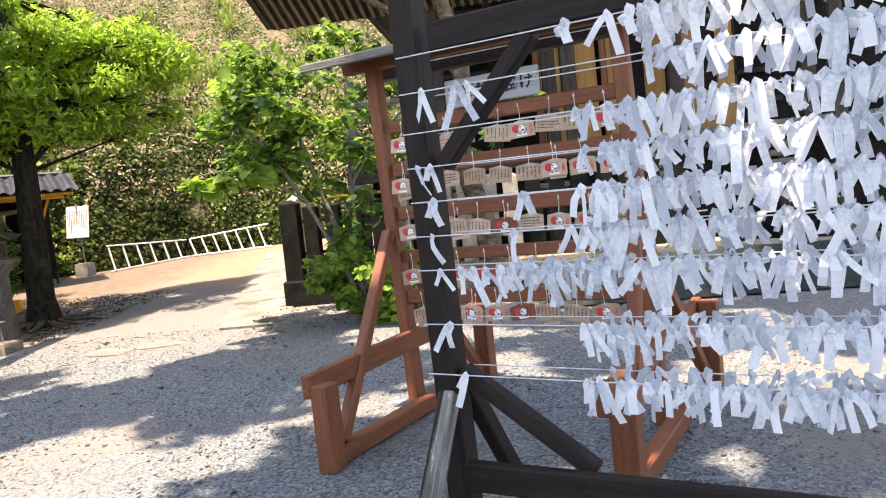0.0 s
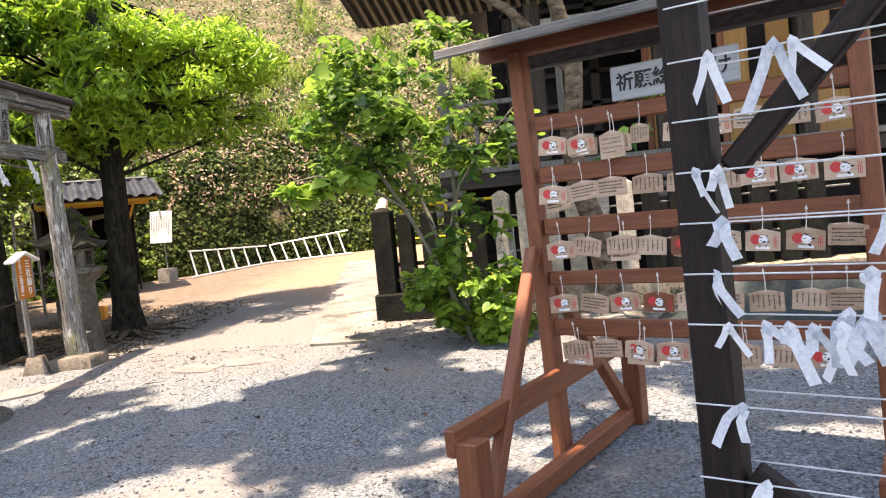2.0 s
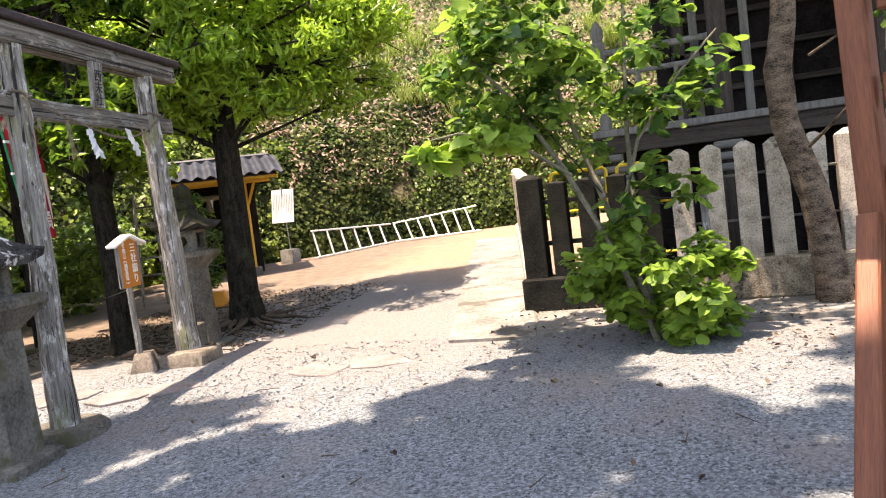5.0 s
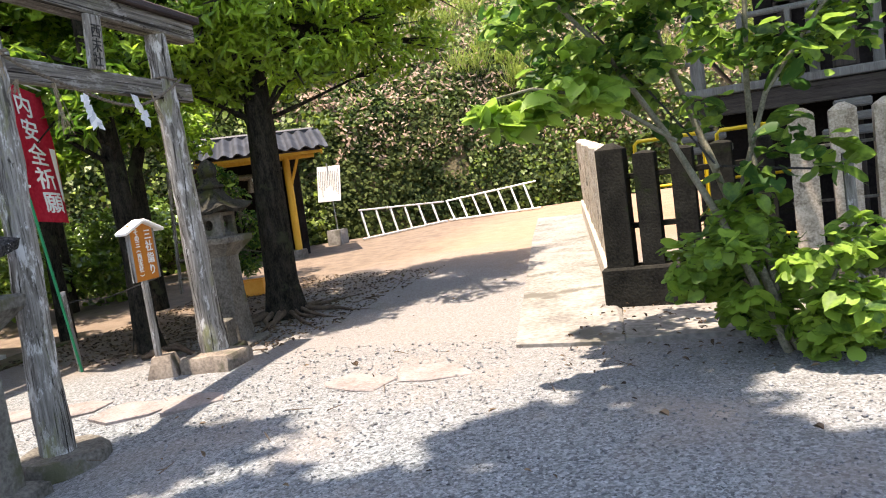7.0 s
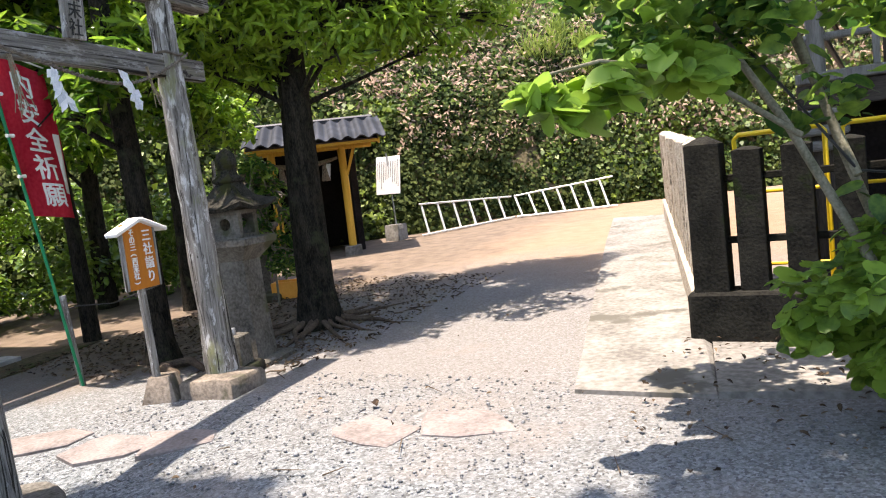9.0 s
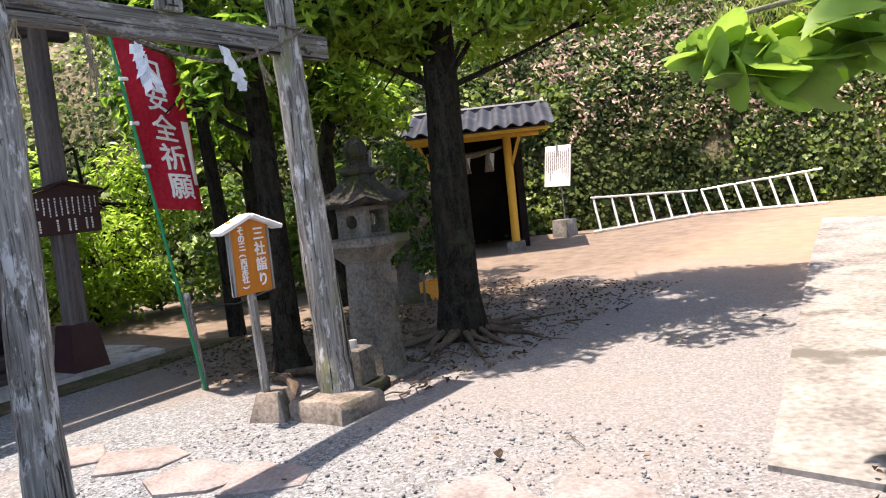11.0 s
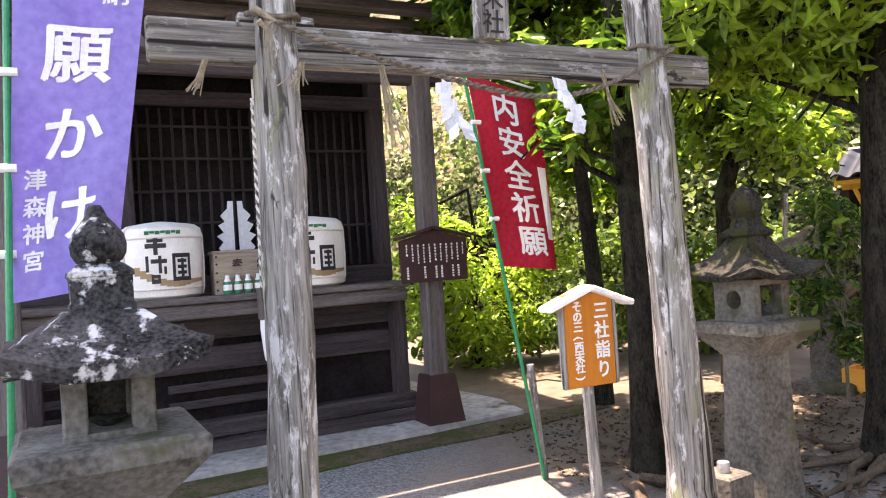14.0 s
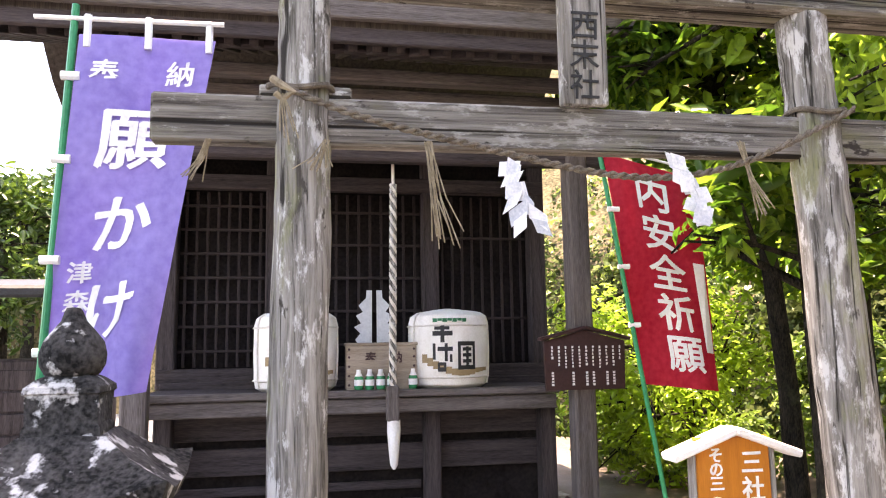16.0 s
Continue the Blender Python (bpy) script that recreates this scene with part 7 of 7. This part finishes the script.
def build_leaning_ladder():
    t = thing("leaning_ladder", (-9.1, 12.2, gz(-9.1, 12.2)), "grey weathered ladder leaning among the trees", "ladder")
    g = gz(-9.1, 12.2)
    side, top = Vector((0.19, 0.05, 0)), Vector((-0.22, 0.3, 1.8))
    foot = Vector((-9.1, 12.2, g - 0.01))
    for k in (-1, 1):
        beam("side_rail", foot + side * k, foot + side * (0.8 * k) + top, 0.035, 0.055, M_GREYWOOD, t, (0.3, -1, 0))
    for k in range(6):
        f = 0.12 + 0.15 * k
        w = 1 - 0.2 * f
        part("rung", Mesh().tube([foot - side * w + top * f, foot + side * w + top * f], 0.018, 8), M_GREYWOOD, t)


build_hut()
build_leaning_ladder()
build_white_sign()
build_ladder()


# ---- surroundings beyond the shrine ----
def build_far():
    t = thing("plank_outbuilding", S(-4.4, -6.5, 0), "dark plank-walled outbuilding with a grey roof", "building")
    q = Matrix((SU, SN, Z)).transposed().to_4x4()
    q.translation = SO
    part("wall", Mesh().box((-6.5, -9.5, 0), (-2.6, -6.2, 1.5), 0.02, q), M_SHRINEWOOD, t)
    for k in range(6):
        part("plank", Mesh().box((-6.5, -6.2, 0.1 + 0.22 * k), (-2.6, -6.17, 0.3 + 0.22 * k), 0.008, q), M_SHRINEWOOD, t)
    part("roof", Mesh().box((-7.0, -10.0, 1.5), (-2.3, -5.8, 1.62), 0.03, q @ pose(0, 0, 0, -6)), M_ROOFTILE, t)
    for k, (a, d, h, s) in enumerate(((-5.5, -13, 3.6, 81), (-9.5, -15, 4.2, 82), (-7.0, -19, 4.6, 83))):
        p = S(a, d, 0)
        c = clump_ball(p.x, p.y, h, 2.2, 2.2, 1.8, 24, 0.75, s)
        tree("far_tree", [p, p + Z * 1.5, p + Z * h], [0.2, 0.16, 0.06], c, 5200, 0.2, M_LEAFDARK, "leafy tree beyond the shrine", seed=s)
    # wooded backdrop behind the camera closes the place
    me = Mesh()
    n = 40
    for k in range(n + 1):
        a = math.pi * (0.98 + 1.04 * k / n)
        for z in (-0.5, 3.0 + 1.6 * noise.noise(Vector((k * 0.7, 0, 0)))):
            me.v.append((26 * math.cos(a), 26 * math.sin(a) + 4, z))
    for k in range(n):
        me.f.append((2 * k, 2 * k + 2, 2 * k + 3, 2 * k + 1))
    solid("backdrop", me, M_HILL, "wooded rise closing the precinct", "woods", kind="structure", smooth=80)


build_far()


# ---- small things on the ground ----
def build_ground_details():
    rng = np.random.default_rng(91)
    for k, (x, y, r) in enumerate(((-5.88, 7.42, 0.26), (-5.36, 7.5, 0.27), (-4.98, 7.66, 0.27), (-3.82, 7.97, 0.25), (-3.42, 8.2, 0.28), (-6.3, 7.2, 0.25))):
        me = Mesh()
        n = 7
        rr = [r * rng.uniform(0.6, 1.2) for _ in range(n)]
        for z, f in ((-0.03, 1.0), (0.005, 1.0), (0.012, 0.95)):
            for i in range(n):
                a = 2 * math.pi * (i + 0.3 * math.sin(3 * i + k)) / n + 0.4 * k
                me.v.append((x + rr[i] * f * math.cos(a) * 1.15, y + rr[i] * f * math.sin(a) * 0.85, z + gz(x, y) + 0.004 * math.sin(i * 2.2)))
        me.f = [tuple(range(2 * n, 3 * n))] + [(q * n + i, q * n + (i + 1) % n, (q + 1) * n + (i + 1) % n, (q + 1) * n + i) for q in range(2) for i in range(n)]
        solid("flagstone", me, M_FLAG, "flat pinkish grey flagstone sunk in the gravel", "flagstone", group="stepping stones", smooth=0)
    # roots and twigs
    me = Mesh()
    for k in range(46):
        x, y = rng.uniform(-7.4, -5.2), rng.uniform(8.9, 11.6)
        a, ln = rng.uniform(0, 6.28), rng.uniform(0.1, 0.4)
        z = gz(x, y) + 0.012
        me.tube([(x, y, z), (x + math.cos(a) * ln * 0.5, y + math.sin(a) * ln * 0.5, z + 0.012), (x + math.cos(a + 0.4) * ln, y + math.sin(a + 0.4) * ln, z)], [0.008, 0.006, 0.003], 5)
    for k in range(30):
        x, y = rng.uniform(-5, 0.5), rng.uniform(4, 9)
        a, ln = rng.uniform(0, 6.28), rng.uniform(0.05, 0.22)
        me.tube([(x, y, 0.014), (x + math.cos(a) * ln, y + math.sin(a) * ln, 0.016)], [0.004, 0.002], 5)
    solid("twigs", me, M_ROOT, "scattered twigs and surface roots", "twigs", kind="stuff")
    root = Mesh()
    root.tube([(-6.55, 8.75, 0.02), (-6.3, 8.7, 0.07), (-6.1, 8.62, 0.06), (-5.95, 8.5, 0.02)], [0.02, 0.04, 0.035, 0.015], 8, 0.3)
    root.tube([(-6.6, 8.9, 0.02), (-6.3, 8.95, 0.06), (-6.0, 8.85, 0.0)], [0.03, 0.04, 0.02], 8, 0.3)
    solid("surface_root", root, M_ROOT, "gnarled surface root beside the torii footing", "root")
    # fallen leaves
    x = np.concatenate([rng.uniform(-8.4, -5.2, 4200), rng.uniform(-5.2, 0.8, 110), rng.uniform(-2.6, 0.0, 280)])
    y = np.concatenate([rng.uniform(8.5, 12.6, 4200), rng.uniform(3.5, 12, 110), rng.uniform(8.1, 9.9, 280)])
    keep = ~((x > -6.6) & (x < -5.2) & (y < 9.0))
    x, y = x[keep], y[keep]
    z = np.array([gz(a, b) for a, b in zip(x, y)]) + 0.016 + 0.05 * ((x > -2.9) & (y > 8.75))
    p = np.stack([x, y, z + rng.random(len(x)) * 0.01], axis=1)
    nn = rng.normal(size=p.shape) * 0.3 + np.array([0, 0, 1.0])
    me = leaves("fallen_leaves", p, nn, 0.038 * rng.uniform(0.4, 1.4, len(x)), 0.5, M_LITTER)
    solid("fallen_leaves", me, M_LITTER, "dry brown fallen leaves and litter", "leaf litter", kind="stuff", smooth=0)
    for x, y, s in ((-4.05, 8.335, 0.08), (-1.75, 7.35, 0.06), (-2.3, 6.1, 0.05), (-1.1, 7.2, 0.05)):
        me = leaves("fallen_leaf", np.array([[x, y, 0.03]]), np.array([[0.3, -0.2, 1.0]]), np.array([s]), 0.6, M_LITTER, 0.4)
        solid("fallen_leaf", me, M_LITTER, "curled dry leaf lying on the gravel", "leaf", group="single fallen leaves", smooth=0)
    # loose stones
    n = 46000
    x, y = rng.uniform(-6.0, 2.2, n), 2.0 + 7.0 * rng.random(n) ** 1.35
    keep = ~((x < -5.0) & (y > 8.3)) & ~((x > -2.95) & (y > 8.7))
    x, y = x[keep], y[keep]
    n = len(x)
    s = 0.0048 * rng.lognormal(0, 0.45, n).clip(0.5, 3.2)
    z = np.array([gz(a, b) + 0.012 * noise.noise(Vector((a * 1.3, b * 1.3, 0))) for a, b in zip(x, y)]) + s * 0.3
    c = np.stack([x, y, z], axis=1)
    octa = np.array([[1, 0, 0], [0, 1, 0], [-1, 0, 0], [0, -1, 0], [0, 0, 0.8], [0, 0, -0.6]], float)
    f = np.array([[0, 1, 4], [1, 2, 4], [2, 3, 4], [3, 0, 4], [1, 0, 5], [2, 1, 5], [3, 2, 5], [0, 3, 5]])
    an = rng.uniform(0, 6.28, n)
    R2 = np.stack([np.stack([np.cos(an), -np.sin(an)], 1), np.stack([np.sin(an), np.cos(an)], 1)], 1)
    v = np.repeat(octa[None], n, 0) * rng.uniform(0.7, 1.4, (n, 6, 1))
    v[:, :, :2] = np.einsum("nij,nkj->nki", R2, v[:, :, :2])
    v = v * s[:, None, None] + c[:, None, :]
    faces = (f[None] + (np.arange(n) * 6)[:, None, None]).reshape(-1, 3)
    me = bpy.data.meshes.new("loose_stones")
    me.vertices.add(n * 6)
    me.vertices.foreach_set("co", v.reshape(-1).astype(np.float32))
    me.loops.add(faces.size)
    me.loops.foreach_set("vertex_index", faces.reshape(-1).astype(np.int32))
    me.polygons.add(len(faces))
    me.polygons.foreach_set("loop_start", (np.arange(len(faces)) * 3).astype(np.int32))
    me.update(calc_edges=True)
    me.materials.append(M_PEBBLE)
    solid("loose_stones", me, M_PEBBLE, "loose grey gravel stones", "gravel", kind="stuff")
    # plastic crate seen behind the big tree
    t = thing("plastic_crate", (-7.6, 11.65, gz(0, 11.65)), "small orange plastic crate on the ground", "crate")
    m = Matrix.Translation((-7.6, 11.65, gz(0, 11.65))) @ pose(0, 0, 0, 0, 0, 25)
    crate = Mesh()
    for lo, hi in (((-0.2, -0.14, 0), (0.2, -0.12, 0.2)), ((-0.2, 0.12, 0), (0.2, 0.14, 0.2)), ((-0.2, -0.12, 0), (-0.18, 0.12, 0.2)), ((0.18, -0.12, 0), (0.2, 0.12, 0.2)), ((-0.2, -0.14, 0), (0.2, 0.14, 0.02))):
        crate.box(lo, hi, 0.004, m)
    part("shell", crate, M_ORANGETARP, t)


build_ground_details()
